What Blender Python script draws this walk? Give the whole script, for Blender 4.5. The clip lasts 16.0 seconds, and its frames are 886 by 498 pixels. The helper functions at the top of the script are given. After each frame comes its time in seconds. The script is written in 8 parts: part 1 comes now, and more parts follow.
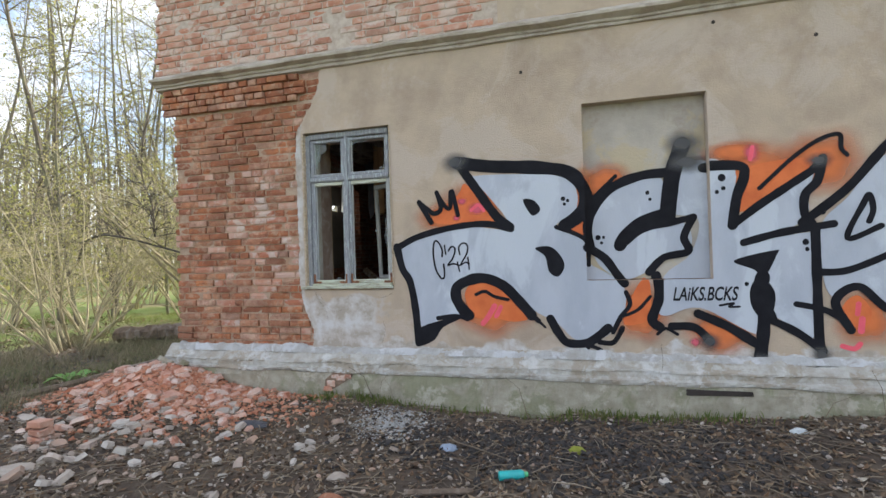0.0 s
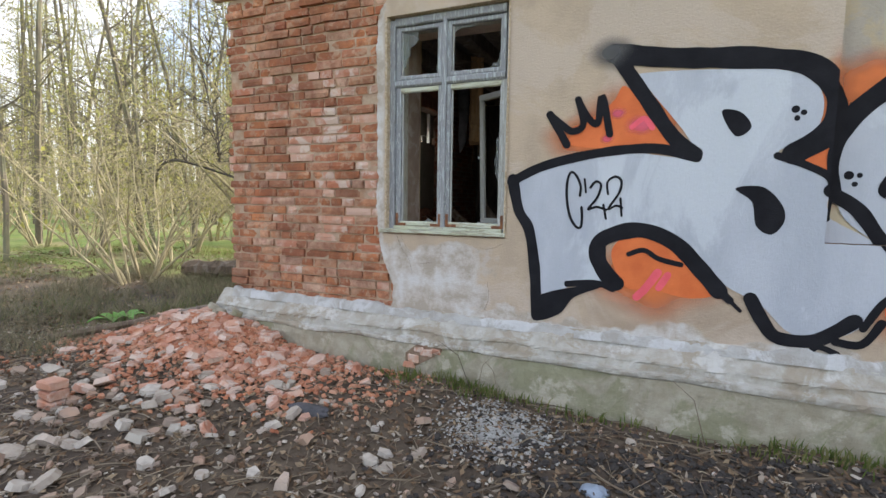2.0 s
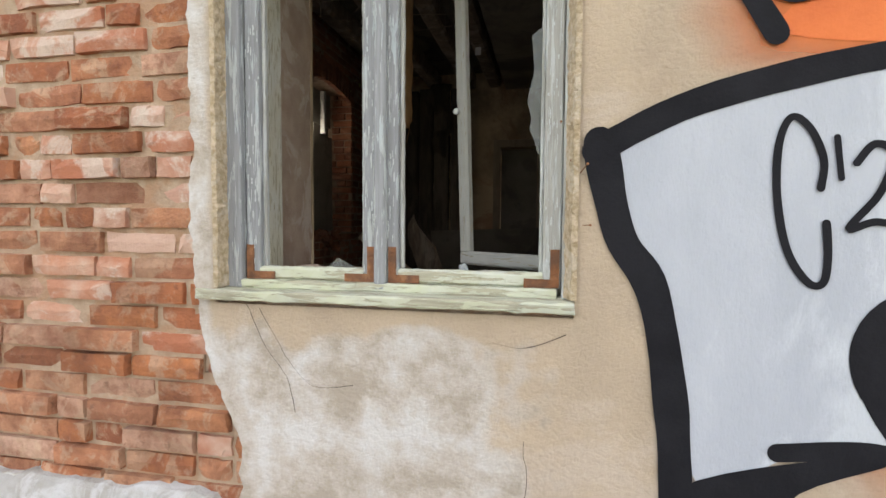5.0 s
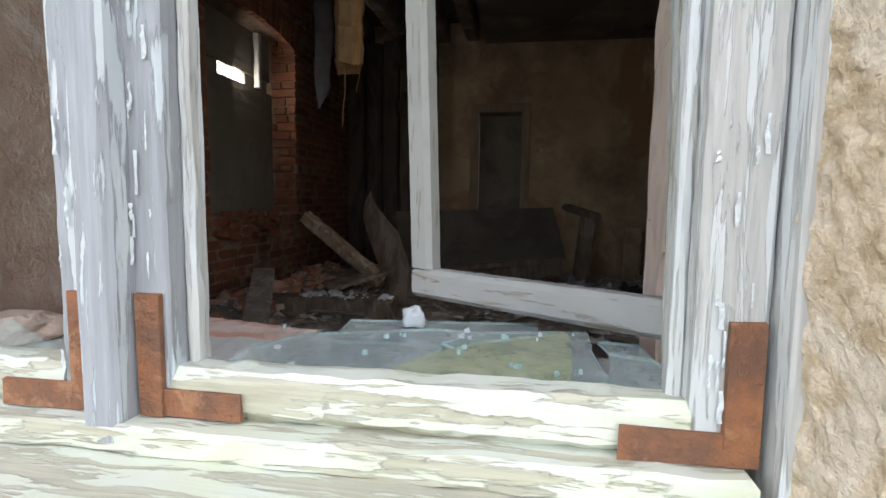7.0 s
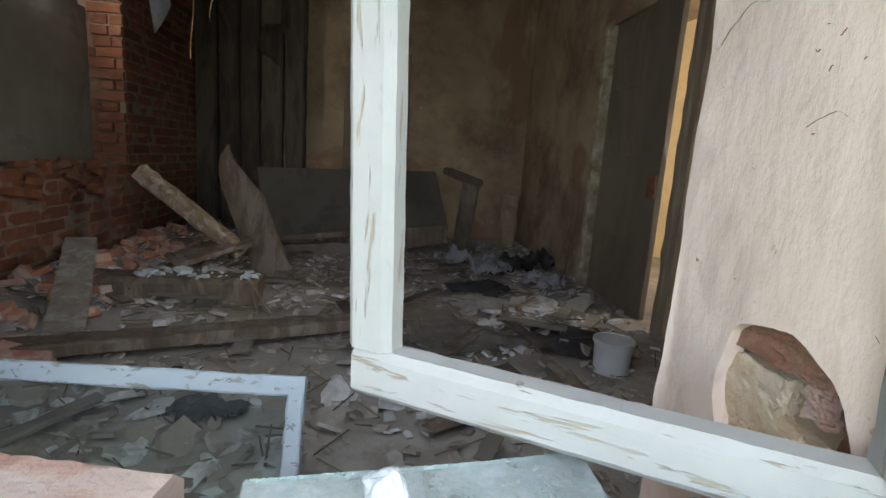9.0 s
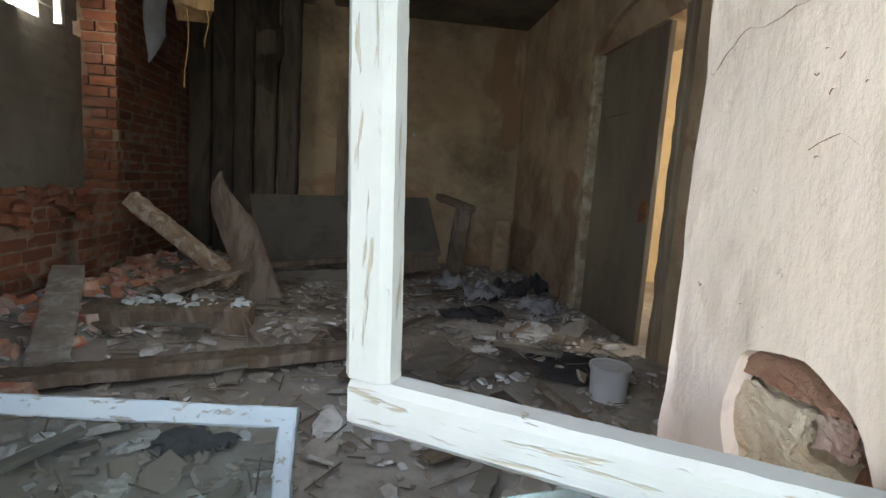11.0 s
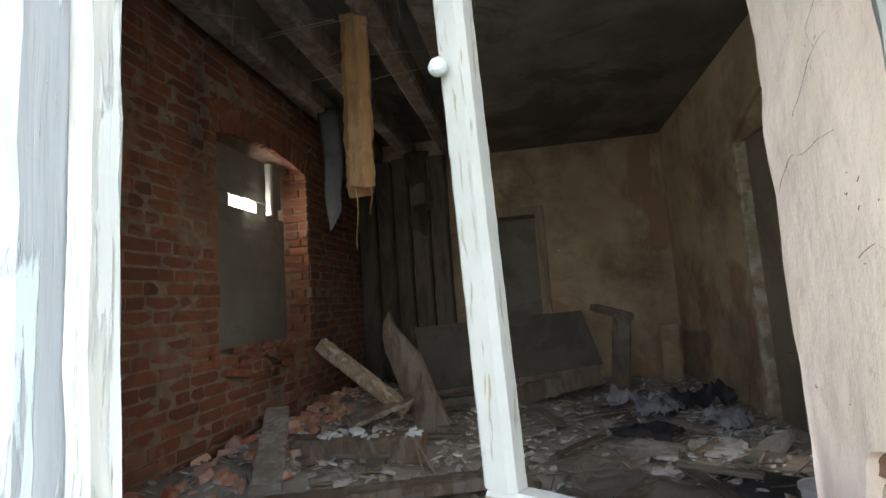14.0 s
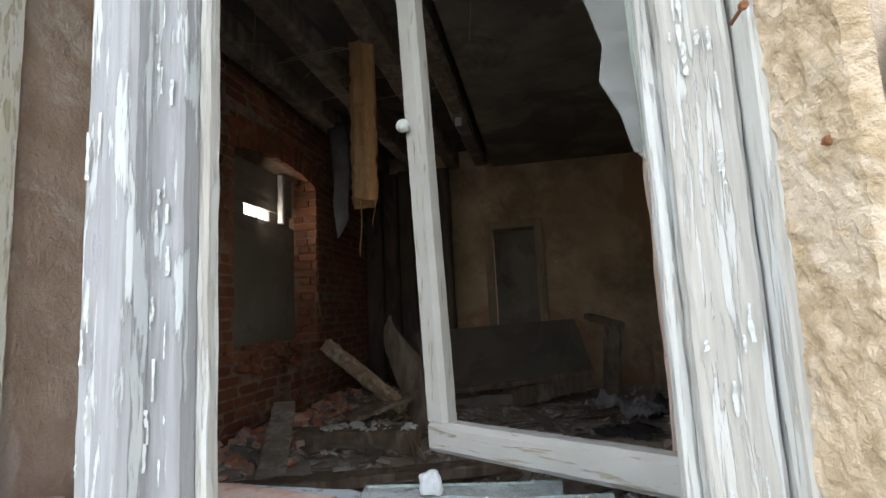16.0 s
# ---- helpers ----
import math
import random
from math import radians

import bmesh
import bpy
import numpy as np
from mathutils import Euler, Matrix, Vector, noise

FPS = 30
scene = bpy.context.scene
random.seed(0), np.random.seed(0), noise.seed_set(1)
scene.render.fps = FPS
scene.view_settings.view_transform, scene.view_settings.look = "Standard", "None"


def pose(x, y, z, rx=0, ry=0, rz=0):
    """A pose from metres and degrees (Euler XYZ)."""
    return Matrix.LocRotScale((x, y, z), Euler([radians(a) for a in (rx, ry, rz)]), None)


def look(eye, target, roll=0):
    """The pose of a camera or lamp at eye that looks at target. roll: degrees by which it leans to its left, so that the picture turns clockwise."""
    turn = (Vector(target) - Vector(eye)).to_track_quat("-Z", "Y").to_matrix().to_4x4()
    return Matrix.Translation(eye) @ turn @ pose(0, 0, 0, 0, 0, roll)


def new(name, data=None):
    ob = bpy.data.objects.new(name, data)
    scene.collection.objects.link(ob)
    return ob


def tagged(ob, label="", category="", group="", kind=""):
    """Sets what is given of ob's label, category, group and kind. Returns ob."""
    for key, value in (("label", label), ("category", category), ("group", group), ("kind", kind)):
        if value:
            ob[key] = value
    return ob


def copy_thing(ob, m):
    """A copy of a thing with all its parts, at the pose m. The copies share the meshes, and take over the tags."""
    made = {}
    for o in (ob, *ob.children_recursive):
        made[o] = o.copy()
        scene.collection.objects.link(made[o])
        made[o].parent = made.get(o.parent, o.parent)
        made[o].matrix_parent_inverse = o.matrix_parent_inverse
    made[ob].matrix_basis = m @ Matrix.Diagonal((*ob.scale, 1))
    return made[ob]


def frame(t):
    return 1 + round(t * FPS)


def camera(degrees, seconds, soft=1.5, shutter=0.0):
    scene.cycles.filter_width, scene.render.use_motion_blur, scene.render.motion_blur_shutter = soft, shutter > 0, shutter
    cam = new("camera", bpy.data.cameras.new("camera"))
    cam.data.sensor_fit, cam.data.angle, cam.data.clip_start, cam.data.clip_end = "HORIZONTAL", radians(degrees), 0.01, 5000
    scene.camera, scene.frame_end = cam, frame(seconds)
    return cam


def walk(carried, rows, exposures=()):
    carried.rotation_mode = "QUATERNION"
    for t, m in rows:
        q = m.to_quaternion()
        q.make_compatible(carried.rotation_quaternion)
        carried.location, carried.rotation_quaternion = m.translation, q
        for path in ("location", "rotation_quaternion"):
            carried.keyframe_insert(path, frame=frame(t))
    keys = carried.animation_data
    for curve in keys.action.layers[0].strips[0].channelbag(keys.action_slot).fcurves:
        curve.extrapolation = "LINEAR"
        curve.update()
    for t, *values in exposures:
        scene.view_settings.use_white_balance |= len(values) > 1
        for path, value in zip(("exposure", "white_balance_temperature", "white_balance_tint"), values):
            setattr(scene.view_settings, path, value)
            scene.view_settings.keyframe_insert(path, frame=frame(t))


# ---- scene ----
cam = camera(83.7, 16.0)

PATH = [
    (0, (2.847, -4.711, 1.286), (2.309, -2.785, 1.305), -1.8),
    (0.5, (2.675, -4.558, 1.233), (2.148, -2.629, 1.222), 0.1),
    (1, (2.384, -4.255, 1.229), (1.796, -2.344, 1.171), 1.0),
    (1.5, (2.26, -3.841, 1.172), (1.542, -1.979, 1.038), 0.9),
    (2, (2.053, -3.453, 1.209), (1.241, -1.635, 1.015), 0.9),
    (2.5, (1.683, -3.114, 1.203), (0.895, -1.288, 0.988), 1.6),
    (3, (1.423, -2.789, 1.227), (0.624, -0.966, 1.028), 1.1),
    (3.5, (1.279, -2.474, 1.265), (0.55, -0.621, 1.076), 0.5),
    (4, (1.042, -2.055, 1.157), (0.561, -0.128, 0.924), 1.0),
    (4.5, (0.996, -1.606, 1.158), (0.62, 0.35, 0.978), 0.7),
    (5, (0.93, -1.256, 1.177), (0.52, 0.698, 1.068), 0.4),
    (5.2, (0.943, -1.132, 1.187), (0.483, 0.812, 1.091), 0.3),
    (7.3, (0.72, -0.176, 1.184), (0.502, 1.799, 0.957), 1.3),
    (7.5, (0.668, -0.111, 1.185), (0.545, 1.87, 0.936), 2.3),
    (8, (0.645, -0.008, 1.233), (0.761, 1.964, 0.923), 3.5),
    (8.5, (0.647, 0.056, 1.252), (0.87, 2.01, 0.889), 4.0),
    (11, (0.641, 0.082, 1.249), (0.918, 2.046, 0.994), 3.8),
    (11.5, (0.644, 0.073, 1.253), (0.833, 2.054, 1.06), 2.6),
    (12, (0.65, 0.039, 1.265), (0.638, 2.035, 1.134), 0.7),
    (12.5, (0.673, 0.028, 1.279), (0.432, 2.011, 1.186), -1.6),
    (13, (0.687, 0.026, 1.276), (0.289, 1.986, 1.26), -3.4),
    (13.5, (0.701, 0.002, 1.283), (0.272, 1.953, 1.387), -4.1),
    (14, (0.697, -0.069, 1.285), (0.353, 1.889, 1.499), -4.0),
    (14.5, (0.703, -0.126, 1.307), (0.455, 1.844, 1.543), -3.3),
    (15, (0.756, -0.168, 1.27), (0.524, 1.808, 1.466), -2.4),
    (15.5, (0.824, -0.251, 1.265), (0.523, 1.717, 1.456), -2.9),
    (16, (0.821, -0.297, 1.246), (0.443, 1.651, 1.501), -2.9),
]
EXPOSURES = [(0, 0.9, 6360, 12), (1.5, 0.95, 6450, 12), (3.5, 1.35, 6920, 13), (5.2, 1.62, 7480, 13),
             (7.3, 2.4, 6540, 15), (7.6, 2.65, 6380, 14), (8, 3.05, 6540, 10), (8.5, 3.2, 6460, 8), (11, 3.5, 6520, 8), (11.5, 3.4, 6360, 8),
             (12, 3.6, 6090, 8), (12.5, 4.0, 5930, 8), (13, 4.05, 6090, 8), (13.5, 3.95, 6270, 8), (14, 3.4, 6520, 8), (14.5, 2.75, 6840, 13), (16, 2.4, 6920, 14)]
walk(cam, [(t, look(a, b, r)) for t, a, b, r in PATH],
     exposures=EXPOSURES)

# ---- light ----
SUN_AZ, SUN_EL = radians(30), radians(38)      # sun behind the house: the facade and its forecourt lie in shade
world = bpy.data.worlds.new("world")
scene.world = world
world.use_nodes = True
wn = world.node_tree
sky = wn.nodes.new("ShaderNodeTexSky")
sky.sky_type = "NISHITA"
sky.sun_disc = False
sky.sun_elevation = SUN_EL
sky.sun_rotation = SUN_AZ
sky.air_density = 1.0
sky.dust_density = 1.0
clouds = wn.nodes.new("ShaderNodeTexNoise")                # thin broken cloud over the whole sky
clouds.inputs["Scale"].default_value, clouds.inputs["Detail"].default_value = 3.2, 7
clouds.inputs["Roughness"].default_value = 0.6
cover = wn.nodes.new("ShaderNodeMapRange")
cover.inputs["From Min"].default_value, cover.inputs["From Max"].default_value = 0.4, 0.58
cover.inputs["To Max"].default_value = 0.85
haze = wn.nodes.new("ShaderNodeMix")
haze.data_type = "RGBA"
haze.inputs[7].default_value = (7.0, 7.2, 7.5, 1)
coords = wn.nodes.new("ShaderNodeTexCoord")
wn.links.new(coords.outputs["Generated"], clouds.inputs["Vector"])
wn.links.new(clouds.outputs["Fac"], cover.inputs["Value"])
wn.links.new(cover.outputs[0], haze.inputs[0])
wn.links.new(sky.outputs[0], haze.inputs[6])
wn.links.new(haze.outputs[2], wn.nodes["Background"].inputs[0])
wn.nodes["Background"].inputs[1].default_value = 0.15
sun = new("sun", bpy.data.lights.new("sun", "SUN"))
sun.data.energy = 5.0
sun.data.angle = radians(0.6)
sun.data.color = (1.0, 0.93, 0.82)
sun_dir = Vector((math.sin(SUN_AZ) * math.cos(SUN_EL), math.cos(SUN_AZ) * math.cos(SUN_EL), math.sin(SUN_EL)))
sun.matrix_world = look(sun_dir * 60, (0, 0, 0))


# ---- materials ----
def mat(name, base, alt=None, scale=6.0, rough=0.85, bump=0.3, bscale=40.0, stain=None, sscale=1.3, samount=0.5,
        metal=0.0, rnd=None, stretch=(1, 1, 1), alpha=None):
    """Two-scale procedural surface: grain between base and alt, stains of a third colour, fine relief. rnd: colours by piece."""
    m = bpy.data.materials.new(name)
    m.use_nodes = True
    nt = m.node_tree
    b = nt.nodes["Principled BSDF"]
    geo = nt.nodes.new("ShaderNodeNewGeometry")
    mp = nt.nodes.new("ShaderNodeMapping")
    mp.inputs["Scale"].default_value = stretch
    nt.links.new(geo.outputs["Position"], mp.inputs["Vector"])

    def noise_tex(s, det=6.0, rg=0.6, dist=0.0):
        n = nt.nodes.new("ShaderNodeTexNoise")
        n.inputs["Scale"].default_value, n.inputs["Detail"].default_value = s, det
        n.inputs["Roughness"].default_value, n.inputs["Distortion"].default_value = rg, dist
        nt.links.new(mp.outputs[0], n.inputs["Vector"])
        return n.outputs["Fac"]

    def ramp(src, lo, hi):
        r = nt.nodes.new("ShaderNodeMapRange")
        r.inputs["From Min"].default_value, r.inputs["From Max"].default_value = lo, hi
        nt.links.new(src, r.inputs["Value"])
        return r.outputs[0]

    def mix(f, a, c):
        x = nt.nodes.new("ShaderNodeMix")
        x.data_type = "RGBA"
        for sock, v in (("Factor", f),):
            if isinstance(v, float):
                x.inputs[0].default_value = v
            else:
                nt.links.new(v, x.inputs[0])
        for i, v in ((6, a), (7, c)):
            if isinstance(v, tuple):
                x.inputs[i].default_value = (*v, 1)
            else:
                nt.links.new(v, x.inputs[i])
        return x.outputs[2]

    col = base
    if rnd:
        oi = nt.nodes.new("ShaderNodeObjectInfo")
        add = nt.nodes.new("ShaderNodeMath")
        add.operation = "ADD"
        nt.links.new(oi.outputs["Random"], add.inputs[0])
        nt.links.new(geo.outputs["Random Per Island"], add.inputs[1])
        fr = nt.nodes.new("ShaderNodeMath")
        fr.operation = "FRACT"
        nt.links.new(add.outputs[0], fr.inputs[0])
        cr = nt.nodes.new("ShaderNodeValToRGB")
        while len(cr.color_ramp.elements) < len(rnd):
            cr.color_ramp.elements.new(0.5)
        for i, c in enumerate(rnd):
            cr.color_ramp.elements[i].position = i / (len(rnd) - 1)
            cr.color_ramp.elements[i].color = (*c, 1)
        nt.links.new(fr.outputs[0], cr.inputs[0])
        col = cr.outputs[0]
    if alt:
        col = mix(ramp(noise_tex(scale), 0.38, 0.62), col, alt) if not rnd else mix(ramp(noise_tex(scale), 0.45, 0.75), col, alt)
    if stain:
        f = ramp(noise_tex(sscale, 9.0, 0.66, 0.7), 0.515, 0.575)
        k = nt.nodes.new("ShaderNodeMath")
        k.operation = "MULTIPLY"
        nt.links.new(f, k.inputs[0])
        k.inputs[1].default_value = samount
        col = mix(k.outputs[0], col, stain)
    if isinstance(col, tuple):
        b.inputs["Base Color"].default_value = (*col, 1)
    else:
        nt.links.new(col, b.inputs["Base Color"])
    b.inputs["Roughness"].default_value, b.inputs["Metallic"].default_value = rough, metal
    if bump:
        bp = nt.nodes.new("ShaderNodeBump")
        bp.inputs["Strength"].default_value, bp.inputs["Distance"].default_value = bump, 0.01
        nt.links.new(noise_tex(bscale, 6.0, 0.65), bp.inputs["Height"])
        nt.links.new(bp.outputs[0], b.inputs["Normal"])
    return m


def glass_mat(name, tint, rough=0.05, dirt=0.35):
    """Thin dirty pane: clear glass with patches of dull dust."""
    m = bpy.data.materials.new(name)
    m.use_nodes = True
    nt = m.node_tree
    b = nt.nodes["Principled BSDF"]
    b.inputs["Base Color"].default_value = (*tint, 1)
    b.inputs["Roughness"].default_value = rough
    b.inputs["IOR"].default_value = 1.45
    geo = nt.nodes.new("ShaderNodeNewGeometry")
    n = nt.nodes.new("ShaderNodeTexNoise")
    n.inputs["Scale"].default_value, n.inputs["Detail"].default_value = 22, 12
    n.inputs["Roughness"].default_value = 0.75
    nt.links.new(geo.outputs["Position"], n.inputs["Vector"])
    r = nt.nodes.new("ShaderNodeMapRange")
    r.inputs["From Min"].default_value, r.inputs["From Max"].default_value = 0.35, 0.75
    r.inputs["To Min"].default_value, r.inputs["To Max"].default_value = dirt * 0.6, dirt * 1.5
    nt.links.new(n.outputs["Fac"], r.inputs["Value"])
    tr = nt.nodes.new("ShaderNodeBsdfTransparent")
    tr.inputs[0].default_value = (0.86, 0.93, 0.9, 1)
    mx = nt.nodes.new("ShaderNodeMixShader")
    nt.links.new(r.outputs[0], mx.inputs[0])
    nt.links.new(tr.outputs[0], mx.inputs[1])
    nt.links.new(b.outputs[0], mx.inputs[2])
    nt.links.new(mx.outputs[0], nt.nodes["Material Output"].inputs[0])
    return m


def peeling(name, paint, wood, cover, stretch, tint=None, scale=7.0):
    """Old paint on grained wood: sharp-edged flakes over bare fibres, cracked along the grain."""
    m = bpy.data.materials.new(name)
    m.use_nodes = True
    nt = m.node_tree
    bs = nt.nodes["Principled BSDF"]
    geo = nt.nodes.new("ShaderNodeNewGeometry")

    def tex(s, st, det=8.0, rg=0.65, dist=0.3):
        mp = nt.nodes.new("ShaderNodeMapping")
        mp.inputs["Scale"].default_value = st
        nt.links.new(geo.outputs["Position"], mp.inputs["Vector"])
        n = nt.nodes.new("ShaderNodeTexNoise")
        n.inputs["Scale"].default_value, n.inputs["Detail"].default_value = s, det
        n.inputs["Roughness"].default_value, n.inputs["Distortion"].default_value = rg, dist
        nt.links.new(mp.outputs[0], n.inputs["Vector"])
        return n.outputs["Fac"]

    def rng_(src, lo, hi, a=0.0, c=1.0):
        r = nt.nodes.new("ShaderNodeMapRange")
        for k, v in (("From Min", lo), ("From Max", hi), ("To Min", a), ("To Max", c)):
            r.inputs[k].default_value = v
        nt.links.new(src, r.inputs["Value"])
        return r.outputs[0]

    def mixc(f, a, c):
        x = nt.nodes.new("ShaderNodeMix")
        x.data_type = "RGBA"
        nt.links.new(f, x.inputs[0])
        for i, v in ((6, a), (7, c)):
            if isinstance(v, tuple):
                x.inputs[i].default_value = (*v, 1)
            else:
                nt.links.new(v, x.inputs[i])
        return x.outputs[2]
    thin = tuple(0.05 if v < 0.9 else 1 for v in stretch)
    edge = 0.5 + (0.5 - cover) * 0.36
    mask = rng_(tex(scale * 2.2, stretch), edge - 0.012, edge + 0.012)
    crackm = rng_(tex(70, stretch, 3.0), 0.36, 0.4)
    grain = tex(160, thin, 4.0)
    woodc = mixc(rng_(grain, 0.35, 0.65), wood, tuple(v * 0.76 for v in wood))
    paintc = mixc(rng_(tex(5, (1, 1, 1)), 0.4, 0.6), paint, tint or tuple(v * 0.86 for v in paint))
    both = nt.nodes.new("ShaderNodeMath")
    both.operation = "MULTIPLY"
    nt.links.new(mask, both.inputs[0])
    nt.links.new(crackm, both.inputs[1])
    nt.links.new(mixc(both.outputs[0], woodc, paintc), bs.inputs["Base Color"])
    bs.inputs["Roughness"].default_value = 0.72
    add = nt.nodes.new("ShaderNodeMath")
    add.operation = "ADD"
    nt.links.new(both.outputs[0], add.inputs[0])
    nt.links.new(rng_(grain, 0, 1, 0, 0.6), add.inputs[1])
    bp = nt.nodes.new("ShaderNodeBump")
    bp.inputs["Strength"].default_value, bp.inputs["Distance"].default_value = 0.7, 0.0016
    nt.links.new(add.outputs[0], bp.inputs["Height"])
    nt.links.new(bp.outputs[0], bs.inputs["Normal"])
    return m


BRICKS = [(0.46, 0.15, 0.065), (0.52, 0.2, 0.085), (0.33, 0.1, 0.05), (0.58, 0.28, 0.16), (0.46, 0.155, 0.065), (0.64, 0.42, 0.31), (0.58, 0.22, 0.085), (0.36, 0.12, 0.06), (0.6, 0.33, 0.2), (0.54, 0.2, 0.08)]
M_BRICK = mat("brick", BRICKS[0], (0.27, 0.1, 0.055), 16, 0.92, 1.0, 55, (0.6, 0.42, 0.29), 9, 0.6, rnd=BRICKS)


def weathered(m, dark, scale, lo, hi, amount):
    """Crumbled faces: a dark crust in large ragged patches."""
    nt = m.node_tree
    bs = nt.nodes["Principled BSDF"]
    old = bs.inputs["Base Color"].links[0].from_socket
    geo = nt.nodes.new("ShaderNodeNewGeometry")
    n = nt.nodes.new("ShaderNodeTexNoise")
    n.inputs["Scale"].default_value, n.inputs["Detail"].default_value = scale, 9
    n.inputs["Roughness"].default_value = 0.7
    nt.links.new(geo.outputs["Position"], n.inputs["Vector"])
    r = nt.nodes.new("ShaderNodeMapRange")
    r.inputs["From Min"].default_value, r.inputs["From Max"].default_value, r.inputs["To Max"].default_value = lo, hi, amount
    nt.links.new(n.outputs["Fac"], r.inputs["Value"])
    x = nt.nodes.new("ShaderNodeMix")
    x.data_type = "RGBA"
    nt.links.new(r.outputs[0], x.inputs[0])
    nt.links.new(old, x.inputs[6])
    x.inputs[7].default_value = (*dark, 1)
    nt.links.new(x.outputs[2], bs.inputs["Base Color"])


weathered(M_BRICK, (0.15, 0.055, 0.028), 1.7, 0.38, 0.58, 0.65)
weathered(M_BRICK, (0.48, 0.33, 0.23), 11, 0.57, 0.68, 0.6)
weathered(M_BRICK, (0.12, 0.045, 0.025), 26, 0.58, 0.68, 0.5)
PALE = [(0.5, 0.22, 0.13), (0.55, 0.31, 0.22), (0.46, 0.18, 0.1), (0.56, 0.37, 0.29), (0.42, 0.15, 0.08), (0.36, 0.2, 0.14)]
M_BRICK_PALE = mat("pale_brick", PALE[0], (0.6, 0.45, 0.36), 7, 0.9, 0.7, 60, (0.62, 0.55, 0.48), 5, 0.6, rnd=PALE)
# inner brick reds lowered so the room's dimness is partly in the colour
DIM_BRICKS = [(0.17, 0.056, 0.025), (0.22, 0.077, 0.034), (0.125, 0.042, 0.022), (0.26, 0.095, 0.044), (0.18, 0.057, 0.026)]
M_BRICK_IN_DIM = mat("dim_inner_brick", DIM_BRICKS[0], (0.13, 0.05, 0.03), 6, 0.92, 0.8, 50, (0.35, 0.2, 0.13), 2.2, 0.35, rnd=DIM_BRICKS)
M_MORTAR = mat("mortar", (0.48, 0.36, 0.26), (0.38, 0.26, 0.18), 14, 0.95, 0.8, 70, (0.42, 0.22, 0.12), 4, 0.5)
M_MORTAR_PALE = mat("pale_mortar", (0.58, 0.5, 0.42), (0.45, 0.36, 0.29), 14, 0.95, 0.8, 70)
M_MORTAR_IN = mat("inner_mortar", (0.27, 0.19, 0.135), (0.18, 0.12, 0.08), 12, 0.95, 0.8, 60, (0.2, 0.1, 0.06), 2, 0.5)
M_PLASTER = mat("beige_plaster", (0.51, 0.405, 0.3), (0.44, 0.35, 0.262), 3.5, 0.92, 0.7, 60, (0.54, 0.455, 0.38), 1.2, 0.6)
weathered(M_PLASTER, (0.34, 0.255, 0.19), 0.9, 0.52, 0.66, 0.6)


def patch_plaster(m):
    """Bleached grey repair below the window and along the foot, with an irregular outline."""
    nt = m.node_tree
    bs = nt.nodes["Principled BSDF"]
    old = bs.inputs["Base Color"].links[0].from_socket
    geo = nt.nodes.new("ShaderNodeNewGeometry")
    sep = nt.nodes.new("ShaderNodeSeparateXYZ")
    nt.links.new(geo.outputs["Position"], sep.inputs[0])

    def node(op, a, c):
        n = nt.nodes.new("ShaderNodeMath")
        n.operation = op
        for i, v in enumerate((a, c)):
            if isinstance(v, (int, float)):
                n.inputs[i].default_value = v
            else:
                nt.links.new(v, n.inputs[i])
        return n.outputs[0]

    def ns(s, d=6):
        n = nt.nodes.new("ShaderNodeTexNoise")
        n.inputs["Roughness"].default_value = 0.5 if d < 10 else 0.68
        n.inputs["Scale"].default_value, n.inputs["Detail"].default_value = s, d
        nt.links.new(geo.outputs["Position"], n.inputs["Vector"])
        return node("SUBTRACT", n.outputs["Fac"], 0.5)

    def below(v, lo, hi):
        r = nt.nodes.new("ShaderNodeMapRange")
        r.interpolation_type = "SMOOTHSTEP"
        r.inputs["From Min"].default_value, r.inputs["From Max"].default_value = lo, hi
        r.inputs["To Min"].default_value, r.inputs["To Max"].default_value = 1, 0
        nt.links.new(v, r.inputs["Value"])
        return r.outputs[0]
    wob, fine = ns(2.6), ns(9)
    zz = node("ADD", sep.outputs["Z"], node("MULTIPLY", wob, 0.7))
    xx = node("ADD", sep.outputs["X"], node("MULTIPLY", fine, 0.9))
    win = node("MULTIPLY", below(zz, 0.86, 0.92), below(xx, 0.75, 0.95))
    foot = below(node("ADD", sep.outputs["Z"], node("MULTIPLY", wob, 0.5)), 0.38, 0.41)
    mask = node("MAXIMUM", node("MAXIMUM", win, foot), below(node("ADD", sep.outputs["X"], node("MULTIPLY", fine, 0.1)), -0.03, 0.0))
    spots = nt.nodes.new("ShaderNodeValToRGB")
    spots.color_ramp.elements[0].position, spots.color_ramp.elements[0].color = 0.43, (0.4, 0.345, 0.285, 1)
    spots.color_ramp.elements[1].position, spots.color_ramp.elements[1].color = 0.6, (0.6, 0.585, 0.57, 1)
    e = spots.color_ramp.elements.new(0.5)
    e.color = (0.5, 0.45, 0.4, 1)
    nt.links.new(node("ADD", ns(4.5, 14), 0.5), spots.inputs[0])
    mx = nt.nodes.new("ShaderNodeMix")
    mx.data_type = "RGBA"
    nt.links.new(mask, mx.inputs[0])
    nt.links.new(old, mx.inputs[6])
    nt.links.new(spots.outputs[0], mx.inputs[7])
    nt.links.new(mx.outputs[2], bs.inputs["Base Color"])


